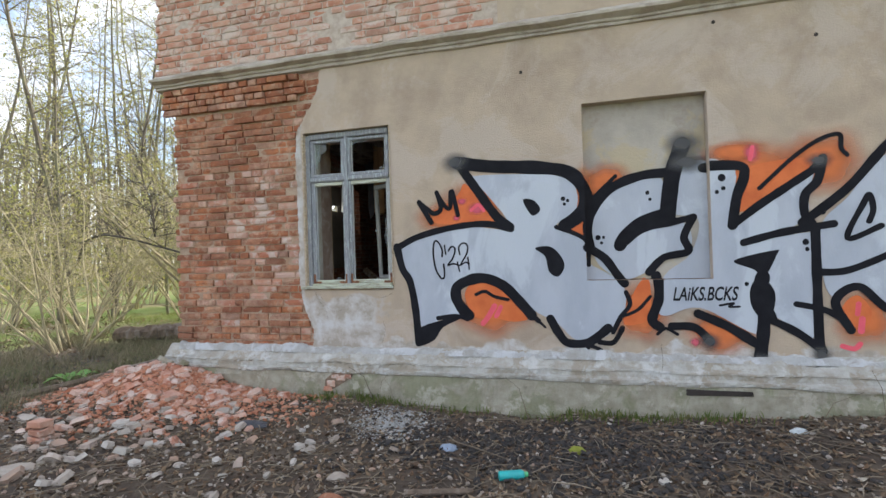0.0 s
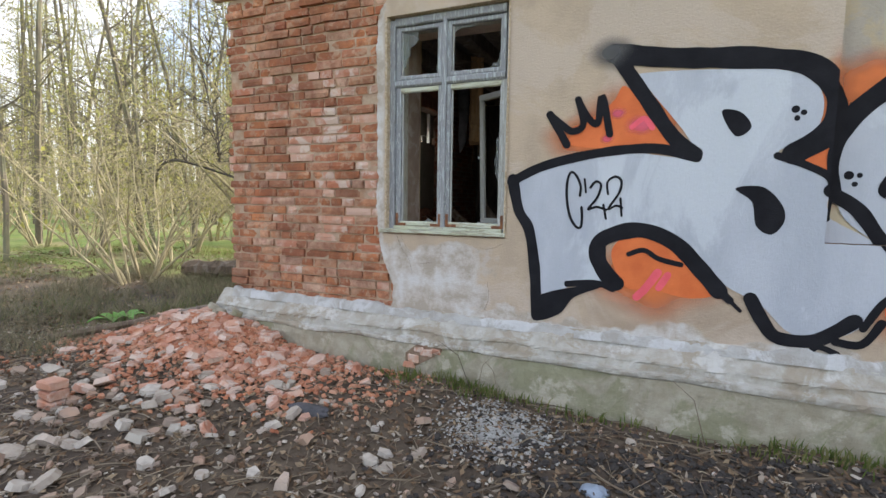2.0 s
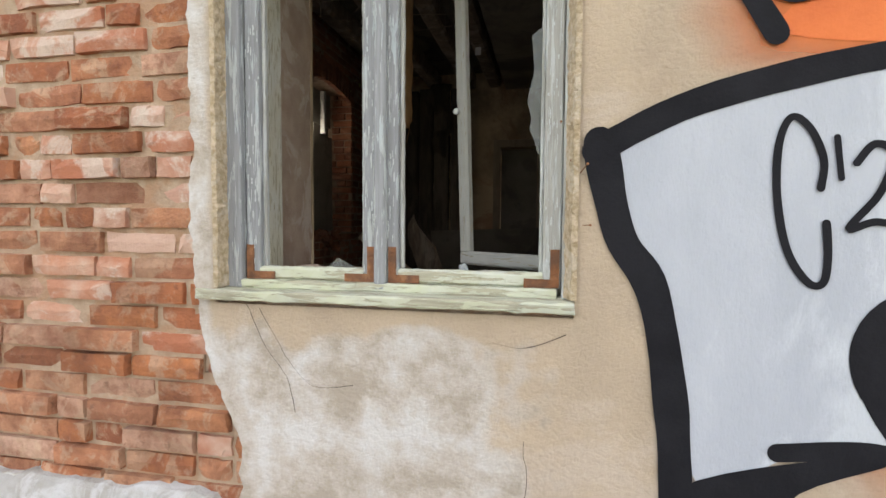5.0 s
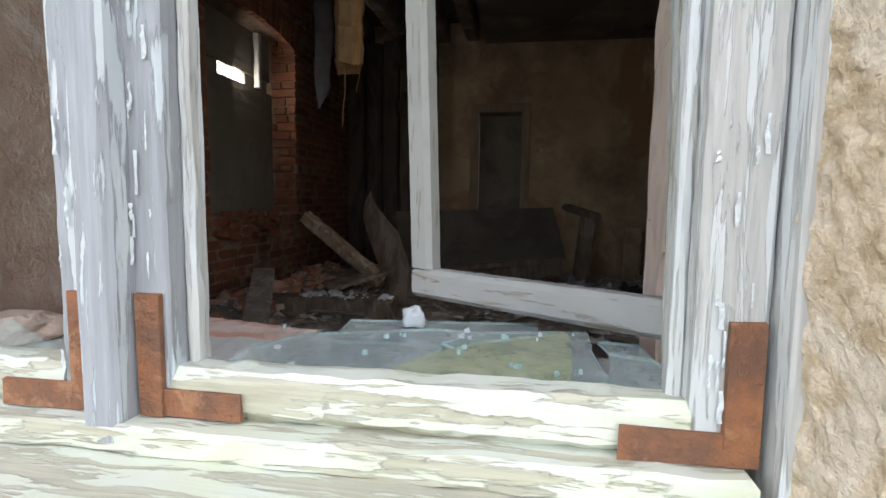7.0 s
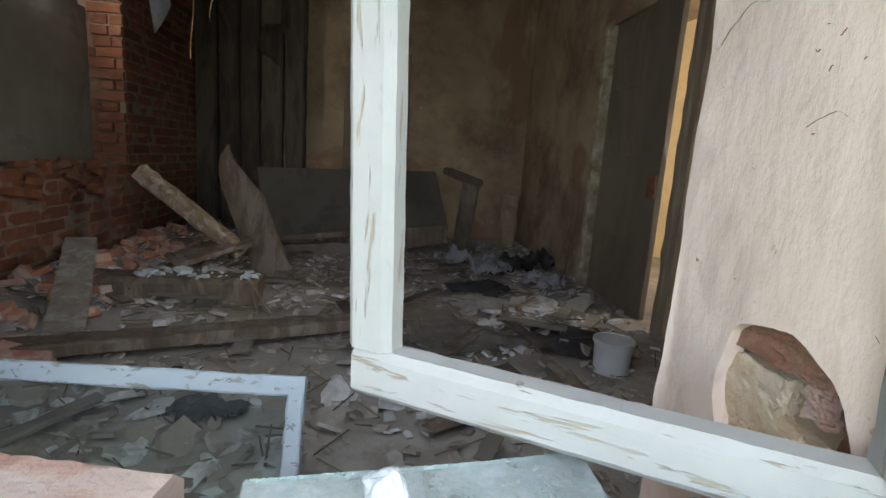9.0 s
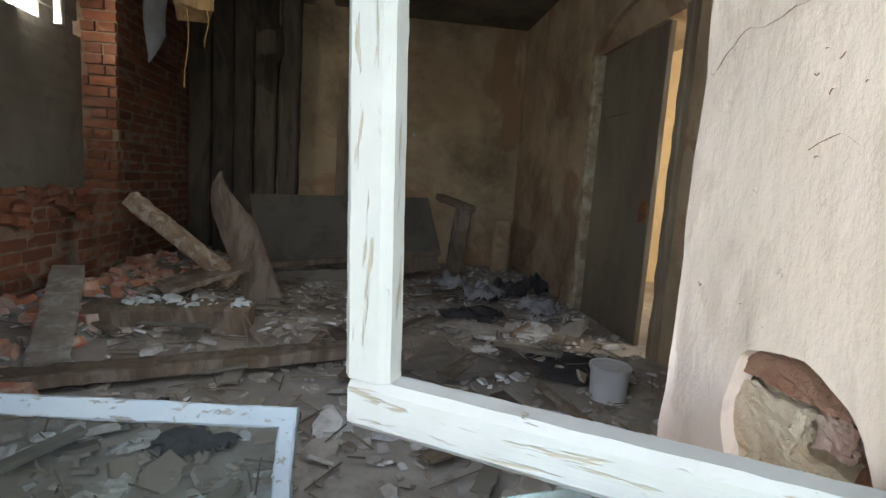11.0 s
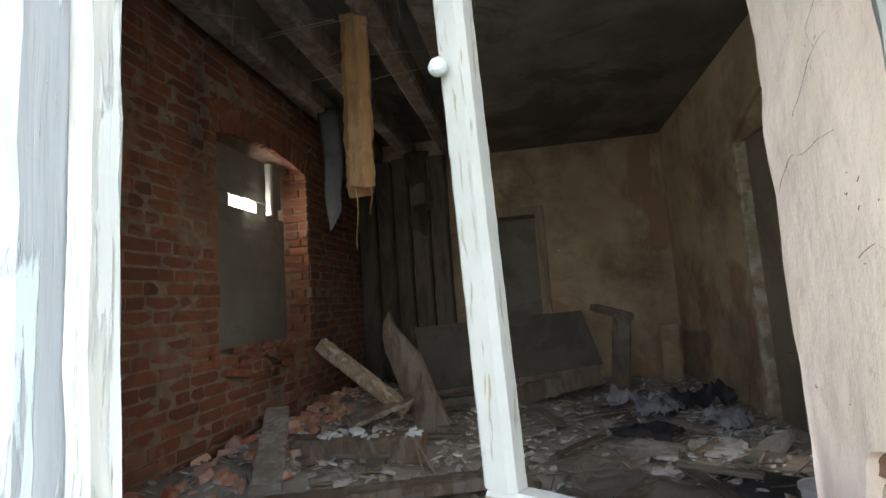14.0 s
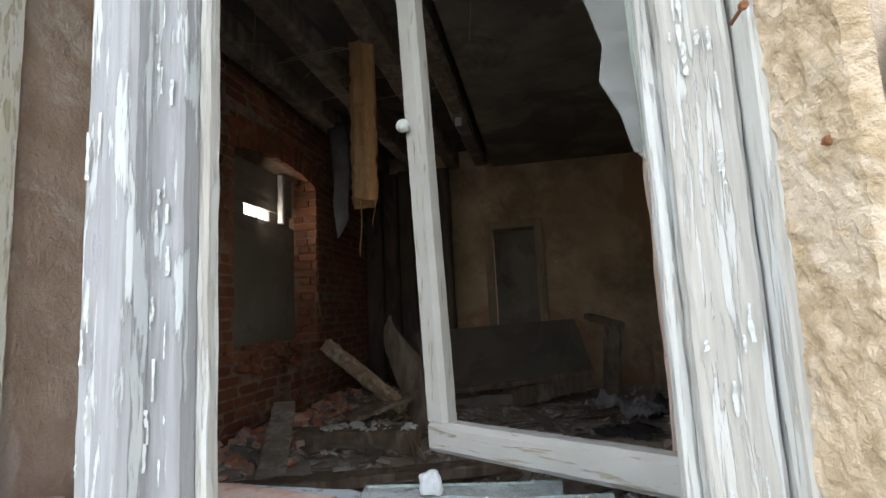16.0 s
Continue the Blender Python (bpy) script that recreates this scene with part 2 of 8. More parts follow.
patch_plaster(M_PLASTER)
M_PATCH = mat("grey_patched_plaster", (0.46, 0.4, 0.33), (0.54, 0.51, 0.48), 5, 0.92, 0.45, 60, (0.66, 0.64, 0.62), 3.2, 0.85)
M_PLINTH = mat("plinth_render", (0.48, 0.47, 0.43), (0.37, 0.335, 0.28), 9, 0.92, 1.0, 40, (0.32, 0.27, 0.2), 3.0, 0.75)
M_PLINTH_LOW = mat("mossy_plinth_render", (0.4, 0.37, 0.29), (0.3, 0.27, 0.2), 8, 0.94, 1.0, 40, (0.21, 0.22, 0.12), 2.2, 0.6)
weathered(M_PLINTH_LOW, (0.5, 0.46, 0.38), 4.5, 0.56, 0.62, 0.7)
weathered(M_PLINTH, (0.6, 0.6, 0.58), 3.5, 0.54, 0.6, 0.7)
M_CORNICE = mat("cornice_render", (0.5, 0.45, 0.38), (0.42, 0.36, 0.29), 6, 0.92, 0.6, 50, (0.3, 0.25, 0.2), 3, 0.5)
M_NICHE = mat("niche_render", (0.48, 0.43, 0.36), (0.38, 0.34, 0.29), 3, 0.92, 0.6, 60, (0.52, 0.42, 0.25), 1.6, 0.6)
weathered(M_NICHE, (0.3, 0.24, 0.18), 2.2, 0.52, 0.62, 0.55)
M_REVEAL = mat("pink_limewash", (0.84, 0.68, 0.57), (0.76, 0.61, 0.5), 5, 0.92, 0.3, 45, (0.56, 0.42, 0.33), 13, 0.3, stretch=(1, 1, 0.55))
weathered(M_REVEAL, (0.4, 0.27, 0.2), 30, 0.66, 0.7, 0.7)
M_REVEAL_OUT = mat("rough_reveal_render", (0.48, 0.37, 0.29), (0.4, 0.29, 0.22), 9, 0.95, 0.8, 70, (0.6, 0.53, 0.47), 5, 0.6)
M_ROUGHCAST = mat("grainy_lime_render", (0.58, 0.47, 0.34), (0.38, 0.29, 0.18), 60, 0.95, 1.0, 70, (0.62, 0.57, 0.49), 14, 0.35)
M_INPLASTER = mat("stained_inner_plaster", (0.5, 0.38, 0.25), (0.38, 0.28, 0.18), 1.3, 0.93, 0.4, 40, (0.3, 0.17, 0.1), 0.9, 0.75)
weathered(M_INPLASTER, (0.12, 0.085, 0.06), 0.75, 0.5, 0.66, 0.75)
M_CEIL = mat("sooty_ceiling", (0.2, 0.17, 0.13), (0.12, 0.1, 0.08), 2, 0.95, 0.5, 30, (0.07, 0.06, 0.05), 1.1, 0.7)
M_WHITEWOOD = peeling("peeling_white_wood", (0.37, 0.37, 0.345), (0.31, 0.28, 0.21), 0.86, (1, 1, 0.1), (0.33, 0.335, 0.31), 36)
M_WHITERAIL = peeling("peeling_white_rail", (0.37, 0.37, 0.345), (0.31, 0.28, 0.21), 0.86, (0.12, 0.12, 1), (0.33, 0.325, 0.3), 36)
M_GREYWOOD = peeling("weathered_grey_frame", (0.46, 0.48, 0.48), (0.3, 0.31, 0.325), 0.36, (1, 1, 0.09), (0.4, 0.45, 0.47), 30)
M_SILLWOOD = peeling("pale_green_wood", (0.5, 0.52, 0.38), (0.43, 0.41, 0.31), 0.6, (0.12, 1, 1), (0.52, 0.54, 0.46), 24)
M_BLUEWOOD = peeling("pale_blue_wood", (0.46, 0.54, 0.6), (0.4, 0.4, 0.38), 0.9, (0.3, 0.6, 0.6), (0.5, 0.57, 0.61), 14)
M_RUST = mat("rusty_iron", (0.28, 0.11, 0.045), (0.15, 0.07, 0.04), 25, 0.85, 0.8, 90, (0.4, 0.2, 0.1), 20, 0.5)
# besides dust and moss, the pale tint of fallen panes paints reflected sky
M_GLASS = glass_mat("dusty_sky_tinted_glass", (0.58, 0.62, 0.62), 0.08, 0.42)
M_GLASS_CLEAR = glass_mat("window_glass", (0.62, 0.63, 0.62), 0.08, 0.12)
M_GLASS_MOSS = glass_mat("mossy_glass", (0.52, 0.54, 0.36), 0.14, 0.55)
M_GLASS_EDGE = mat("glass_edge", (0.3, 0.46, 0.42), (0.5, 0.62, 0.6), 60, 0.15, 0.0, 60)
M_TIMBER = mat("old_timber", (0.19, 0.14, 0.1), (0.12, 0.088, 0.062), 18, 0.9, 0.8, 60, (0.3, 0.26, 0.22), 5, 0.5, stretch=(1, 1, 0.3))
# much darker version of the old timber
M_DARKWOOD = mat("dark_boards", (0.085, 0.066, 0.05), (0.05, 0.04, 0.032), 14, 0.92, 0.8, 50, (0.14, 0.11, 0.085), 4, 0.5, stretch=(1, 1, 0.2))
M_TIMBER_WARM = mat("broken_pale_timber", (0.38, 0.21, 0.09), (0.26, 0.14, 0.06), 16, 0.88, 0.8, 60, (0.48, 0.31, 0.16), 8, 0.5, stretch=(1, 1, 0.2))
M_PANEL = mat("dusty_dark_board", (0.16, 0.14, 0.11), (0.2, 0.18, 0.15), 3, 0.8, 0.3, 40, (0.11, 0.095, 0.08), 1.5, 0.6)
M_DOOR = mat("brown_painted_door", (0.2, 0.165, 0.12), (0.16, 0.13, 0.095), 6, 0.45, 0.3, 40, (0.3, 0.25, 0.17), 2.2, 0.4, stretch=(1, 1, 0.3))
M_FLOOR = mat("dusty_floor", (0.3, 0.265, 0.23), (0.4, 0.36, 0.32), 5, 0.95, 0.8, 35, (0.2, 0.17, 0.145), 1.6, 0.6)
CHIPS = [(0.4, 0.37, 0.33), (0.64, 0.63, 0.62), (0.52, 0.52, 0.53), (0.3, 0.25, 0.2), (0.46, 0.42, 0.37), (0.2, 0.16, 0.13), (0.36, 0.32, 0.28), (0.26, 0.21, 0.17)]
M_CHIP = mat("plaster_chip", CHIPS[0], (0.25, 0.21, 0.18), 12, 0.95, 0.5, 70, rnd=CHIPS)
M_CLOTH = mat("pale_cloth", (0.55, 0.55, 0.58), (0.42, 0.42, 0.46), 7, 0.95, 0.4, 60, (0.2, 0.2, 0.22), 5, 0.4)
M_CLOTH_DARK = mat("dark_cloth", (0.06, 0.06, 0.065), (0.1, 0.1, 0.11), 7, 0.95, 0.4, 60)
M_BUCKET = mat("white_plastic", (0.5, 0.51, 0.53), (0.44, 0.45, 0.47), 8, 0.5, 0.1, 30, (0.4, 0.38, 0.35), 6, 0.4)
M_SOIL = mat("leaf_litter_soil", (0.075, 0.055, 0.038), (0.13, 0.1, 0.07), 9, 0.97, 1.0, 30, (0.06, 0.045, 0.035), 1.3, 0.7)
LEAFL = [(0.13, 0.075, 0.04), (0.2, 0.13, 0.075), (0.07, 0.045, 0.03), (0.32, 0.24, 0.15), (0.16, 0.1, 0.055), (0.1, 0.062, 0.04), (0.42, 0.37, 0.29)]
M_LITTER = mat("dead_leaves", LEAFL[0], None, 8, 0.9, 0.2, 60, rnd=LEAFL)
TWIGS = [(0.13, 0.095, 0.07), (0.22, 0.175, 0.12), (0.08, 0.06, 0.045), (0.34, 0.28, 0.2)]
M_TWIG = mat("twigs", TWIGS[0], None, 8, 0.9, 0.3, 60, rnd=TWIGS)
STONES = [(0.46, 0.43, 0.37), (0.36, 0.3, 0.24), (0.55, 0.51, 0.45), (0.42, 0.28, 0.2), (0.3, 0.25, 0.2)]
M_STONE = mat("mortar_lumps", STONES[0], (0.28, 0.23, 0.19), 10, 0.95, 0.8, 50, rnd=STONES)
GRASSC = [(0.1, 0.15, 0.03), (0.14, 0.2, 0.04), (0.26, 0.24, 0.1), (0.08, 0.12, 0.03)]
M_GRASS = mat("grass", GRASSC[0], None, 8, 0.8, 0, 60, rnd=GRASSC)
M_BARK = mat("bark", (0.2, 0.17, 0.125), (0.13, 0.11, 0.08), 9, 0.95, 0.8, 40, (0.24, 0.25, 0.14), 3, 0.5, stretch=(1, 1, 0.3))
LEAVES = [(0.38, 0.37, 0.1), (0.46, 0.42, 0.16), (0.28, 0.31, 0.07), (0.5, 0.44, 0.2)]
M_STEM = mat("pale_stems", (0.46, 0.4, 0.25), (0.34, 0.29, 0.18), 9, 0.9, 0.6, 40, (0.26, 0.24, 0.13), 3, 0.5, stretch=(1, 1, 0.3))
M_LEAF = mat("spring_leaves", LEAVES[0], None, 8, 0.7, 0, 60, rnd=LEAVES)


def translucent(m, k):
    """Let thin leaves glow when lit from behind."""
    nt = m.node_tree
    bs = nt.nodes["Principled BSDF"]
    tl = nt.nodes.new("ShaderNodeBsdfTranslucent")
    nt.links.new(bs.inputs["Base Color"].links[0].from_socket, tl.inputs[0])
    mx = nt.nodes.new("ShaderNodeMixShader")
    mx.inputs[0].default_value = k
    nt.links.new(bs.outputs[0], mx.inputs[1])
    nt.links.new(tl.outputs[0], mx.inputs[2])
    nt.links.new(mx.outputs[0], nt.nodes["Material Output"].inputs[0])


translucent(M_LEAF, 0.5)
translucent(M_GRASS, 0.4)
M_MEADOW = mat("meadow", (0.1, 0.16, 0.03), (0.17, 0.2, 0.05), 0.7, 0.95, 0.8, 12, (0.22, 0.18, 0.1), 0.35, 0.7)
M_SILVER = mat("silver_spray", (0.47, 0.5, 0.56), (0.4, 0.43, 0.49), 3, 0.6, 0.35, 90, (0.56, 0.6, 0.65), 2.0, 0.7, stretch=(1, 1, 0.45))
M_BLACK = mat("black_spray", (0.008, 0.008, 0.011), (0.014, 0.014, 0.018), 5, 0.8, 0.25, 90)
M_BLACK.node_tree.nodes["Principled BSDF"].inputs["Specular IOR Level"].default_value = 0.2


def spray_mat(name, col, soft=0.75):
    """Thin sprayed colour that fades out to bare wall at the edge of its cloud, by the attribute 'cover'."""
    m = mat(name, col, tuple(c * 0.85 for c in col), 5, 0.7, 0.2, 90)
    nt = m.node_tree
    at = nt.nodes.new("ShaderNodeAttribute")
    at.attribute_name = "cover"
    tr = nt.nodes.new("ShaderNodeBsdfTransparent")
    mx = nt.nodes.new("ShaderNodeMixShader")
    nt.links.new(at.outputs["Fac"], mx.inputs[0])
    nt.links.new(tr.outputs[0], mx.inputs[1])
    nt.links.new(nt.nodes["Principled BSDF"].outputs[0], mx.inputs[2])
    nt.links.new(mx.outputs[0], nt.nodes["Material Output"].inputs[0])
    return m


M_ORANGE = spray_mat("orange_spray", (0.74, 0.19, 0.05))
M_ORANGE_FULL = mat("orange_paint", (0.74, 0.18, 0.045), (0.62, 0.13, 0.03), 4, 0.7, 0.25, 90)
M_PINK_FULL = mat("pink_paint", (0.85, 0.12, 0.17), (0.76, 0.1, 0.13), 9, 0.7, 0.25, 90)
M_PINK = spray_mat("pink_spray", (0.8, 0.13, 0.2))
M_SOOT = spray_mat("grey_overspray", (0.1, 0.1, 0.1))


# ---- builders ----
def mesh_ob(name, bm, material, smooth=False):
    me = bpy.data.meshes.new(name)
    bmesh.ops.recalc_face_normals(bm, faces=bm.faces[:])
    bm.to_mesh(me)
    bm.free()
    me.materials.append(material)
    if smooth:
        me.shade_smooth()
    return new(name, me)


def part(name, bm, material, parent, label="", smooth=False):
    ob = mesh_ob(name, bm, material, smooth)
    ob.parent = parent
    if label:
        ob["label"] = label
    return ob


def empty(name, at=(0, 0, 0)):
    e = new(name)
    e.empty_display_size = 0.1
    e.location = at
    return e


def box(bm, x0, x1, y0, y1, z0, z1, jit=0.0):
    vs = []
    for x in (x0, x1):
        for y in (y0, y1):
            for z in (z0, z1):
                vs.append(bm.verts.new((x + random.uniform(-jit, jit), y + random.uniform(-jit, jit), z + random.uniform(-jit, jit))))
    for f in ((0, 1, 3, 2), (4, 6, 7, 5), (0, 4, 5, 1), (2, 3, 7, 6), (0, 2, 6, 4), (1, 5, 7, 3)):
        bm.faces.new([vs[i] for i in f])
    return vs


def one_box(*a, jit=0.0):
    bm = bmesh.new()
    box(bm, *a, jit=jit)
    return bm


def timber(a, b, w, h, segs=14, jit=0.003, up=(0, 0, 1), ends=0.0, bm=None, bevel=0.15):
    """A squared, worn length of wood from a to b: eight-sided section with rubbed arrises, uneven along its length.
    ends: how far the broken ends splinter."""
    bm = bm or bmesh.new()
    a, b = Vector(a), Vector(b)
    d = (b - a).normalized()
    u = Vector(up)
    if abs(d.dot(u)) > 0.95:
        u = Vector((0, 1, 0))
    s = d.cross(u).normalized()
    u = s.cross(d).normalized()
    c = min(w, h) * bevel
    sec = [(-w / 2 + c, -h / 2), (w / 2 - c, -h / 2), (w / 2, -h / 2 + c), (w / 2, h / 2 - c), (w / 2 - c, h / 2), (-w / 2 + c, h / 2), (-w / 2, h / 2 - c), (-w / 2, -h / 2 + c)]
    rings = []
    for i in range(segs + 1):
        p = a.lerp(b, i / segs)
        ring = []
        for x, y in sec:
            o = Vector((random.uniform(-jit, jit), random.uniform(-jit, jit), random.uniform(-jit, jit)))
            e = d * (random.uniform(-ends, ends) if i in (0, segs) else 0)
            ring.append(bm.verts.new(p + s * x + u * y + o + e))
        rings.append(ring)
    for r0, r1 in zip(rings, rings[1:]):
        for i in range(8):
            bm.faces.new((r0[i], r0[(i + 1) % 8], r1[(i + 1) % 8], r1[i]))
    bm.faces.new(rings[0])
    bm.faces.new(rings[-1])
    return bm


def wall(name, along, a0, a1, t0, t1, z0, z1, holes, material, label, step=0.0):
    """A thick wall along x or y from a0 to a1, t0..t1 thick, with rectangular holes (a0, a1, z0, z1) right through it."""
    bm = bmesh.new()
    ca = sorted({a0, a1, *[h[0] for h in holes], *[h[1] for h in holes]})
    cz = sorted({z0, z1, *[h[2] for h in holes], *[h[3] for h in holes]})
    solid = {}
    for i in range(len(ca) - 1):
        for j in range(len(cz) - 1):
            ma, mz = (ca[i] + ca[i + 1]) / 2, (cz[j] + cz[j + 1]) / 2
            solid[i, j] = not any(h[0] < ma < h[1] and h[2] < mz < h[3] for h in holes)

    def v(a, t, z):
        return bm.verts.new((a, t, z) if along == "x" else (t, a, z))
    for (i, j), s in solid.items():
        if not s:
            continue
        A0, A1, Z0, Z1 = ca[i], ca[i + 1], cz[j], cz[j + 1]
        for t in (t0, t1):
            bm.faces.new((v(A0, t, Z0), v(A1, t, Z0), v(A1, t, Z1), v(A0, t, Z1)))
        for di, dj, q in ((-1, 0, ((A0, Z0), (A0, Z1))), (1, 0, ((A1, Z0), (A1, Z1))), (0, -1, ((A0, Z0), (A1, Z0))), (0, 1, ((A0, Z1), (A1, Z1)))):
            if not solid.get((i + di, j + dj), False):
                (p, r), (p2, r2) = q
                bm.faces.new((v(p, t0, r), v(p2, t0, r2), v(p2, t1, r2), v(p, t1, r)))
    bmesh.ops.remove_doubles(bm, verts=bm.verts[:], dist=1e-5)
    ob = mesh_ob(name, bm, material)
    return tagged(ob, label, "wall", kind="structure")


def extrude_profile(name, prof, x0, x1, material, step=0.06, jit=0.004, axis="x", parent=None):
    """Sweep a profile of (y, z) points along x with small unevenness."""
    bm = bmesh.new()
    n = max(2, int((x1 - x0) / step))
    rows = []
    for i in range(n + 1):
        x = x0 + (x1 - x0) * i / n
        rows.append([bm.verts.new((x, y + noise.noise((x * 3, y * 9, z * 9)) * jit * 2 + random.uniform(-jit, jit) * 0.5, z + noise.noise((x * 2.3 + 7, y * 9, z * 9)) * jit * 2)) for y, z in prof])
    for r0, r1 in zip(rows, rows[1:]):
        for i in range(len(prof) - 1):
            bm.faces.new((r0[i], r0[i + 1], r1[i + 1], r1[i]))
    bm.faces.new(rows[0])
    bm.faces.new(rows[-1])
    return part(name, bm, material, parent) if parent else mesh_ob(name, bm, material)


def lump(bm, p, r, flat=0.6, rot=None, n=7, turn=None):
    """One angular fragment: a small rough slab-like polyhedron."""
    p = Vector(p)
    q = Euler((random.uniform(-0.5, 0.5), random.uniform(-0.5, 0.5), random.uniform(0, 6.3))).to_matrix() if turn is None else turn
    top, bot = [], []
    k = [random.uniform(0.65, 1.15) for _ in range(n)]
    sx = random.uniform(0.6, 1.0)
    for i in range(n):
        a = 6.283 * i / n
        c, s = math.cos(a) * r * k[i], math.sin(a) * r * k[i] * sx
        top.append(bm.verts.new(p + q @ Vector((c * 0.85, s * 0.85, r * flat * random.uniform(0.35, 0.6)))))
        bot.append(bm.verts.new(p + q @ Vector((c, s, -r * flat * random.uniform(0.35, 0.6)))))
    bm.faces.new(top)
    bm.faces.new(bot[::-1])
    for i in range(n):
        bm.faces.new((bot[i], bot[(i + 1) % n], top[(i + 1) % n], top[i]))


def tube(bm, pts, radii, sides=6):
    rings = []
    for i, p in enumerate(pts):
        d = (Vector(pts[min(i + 1, len(pts) - 1)]) - Vector(pts[max(i - 1, 0)])).normalized()
        s = d.cross(Vector((0.31, 0.2, 0.93)))
        s = s.normalized() if s.length > 1e-4 else Vector((1, 0, 0))
        u = s.cross(d)
        rings.append([bm.verts.new(Vector(p) + (s * math.cos(6.283 * k / sides) + u * math.sin(6.283 * k / sides)) * radii[i]) for k in range(sides)])
    for a, b in zip(rings, rings[1:]):
        for k in range(sides):
            bm.faces.new((a[k], a[(k + 1) % sides], b[(k + 1) % sides], b[k]))
    bm.faces.new(rings[0])
    bm.faces.new(rings[-1])


# ---- measures ----
WX0, WX1, WZ0, WZ1 = 0.0, 1.0, 0.96, 2.62          # the open window in the facade
NX0, NX1, NZ0, NZ1 = 2.89, 3.93, 1.0, 2.62         # walled-up window
CORNER = -1.7
WALL_T = 0.63                                      # facade's inner face
LX, RX, BY = -1.25, 2.2, 5.6                       # room: left, right and back wall
FZ, CZ = 0.36, 2.98                                # floor and ceiling


# ---- facade ----
def edge_x(z):
    """Left edge of the plaster that is still on the facade, at height z."""
    ks = [(0.28, 0.05), (0.42, 0.07), (0.6, 0.05), (0.72, -0.02), (0.86, -0.06), (1.0, -0.075), (2.5, -0.085), (2.66, -0.06), (2.9, 0.1), (3.1, 0.2), (3.45, 0.25)]
    v = ks[-1][1]
    for (za, xa), (zb, xb) in zip(ks, ks[1:]):
        if za <= z <= zb:
            v = xa + (xb - xa) * (z - za) / (zb - za)
            break
    return v + 0.022 * noise.noise((z * 9, 3.1, 0)) + 0.012 * noise.noise((z * 31, 1.7, 0))


wall_facade = wall("wall_facade", "x", CORNER + 0.03, 9.0, 0.03, WALL_T, -0.6, 4.8,
                   [(WX0 - 0.07, WX1 + 0.07, 0.72, WZ1 + 0.04), (NX0 - 0.005, NX1 + 0.005, NZ0 - 0.005, NZ1 + 0.005)], M_MORTAR, "thick facade wall of an abandoned brick house")
breast = mesh_ob("wall_breast", one_box(WX0 - 0.069, WX1 + 0.069, 0.036, 0.33, 0.722, 0.95), M_MORTAR)
tagged(breast, "masonry under the window frame", "wall", kind="structure")
niche = mesh_ob("niche_infill", one_box(NX0 + 0.002, NX1 - 0.002, 0.11, 0.5, NZ0 + 0.002, NZ1 - 0.002), M_NICHE)
tagged(niche, "rendered infill of a walled-up window recess", "wall", kind="structure")


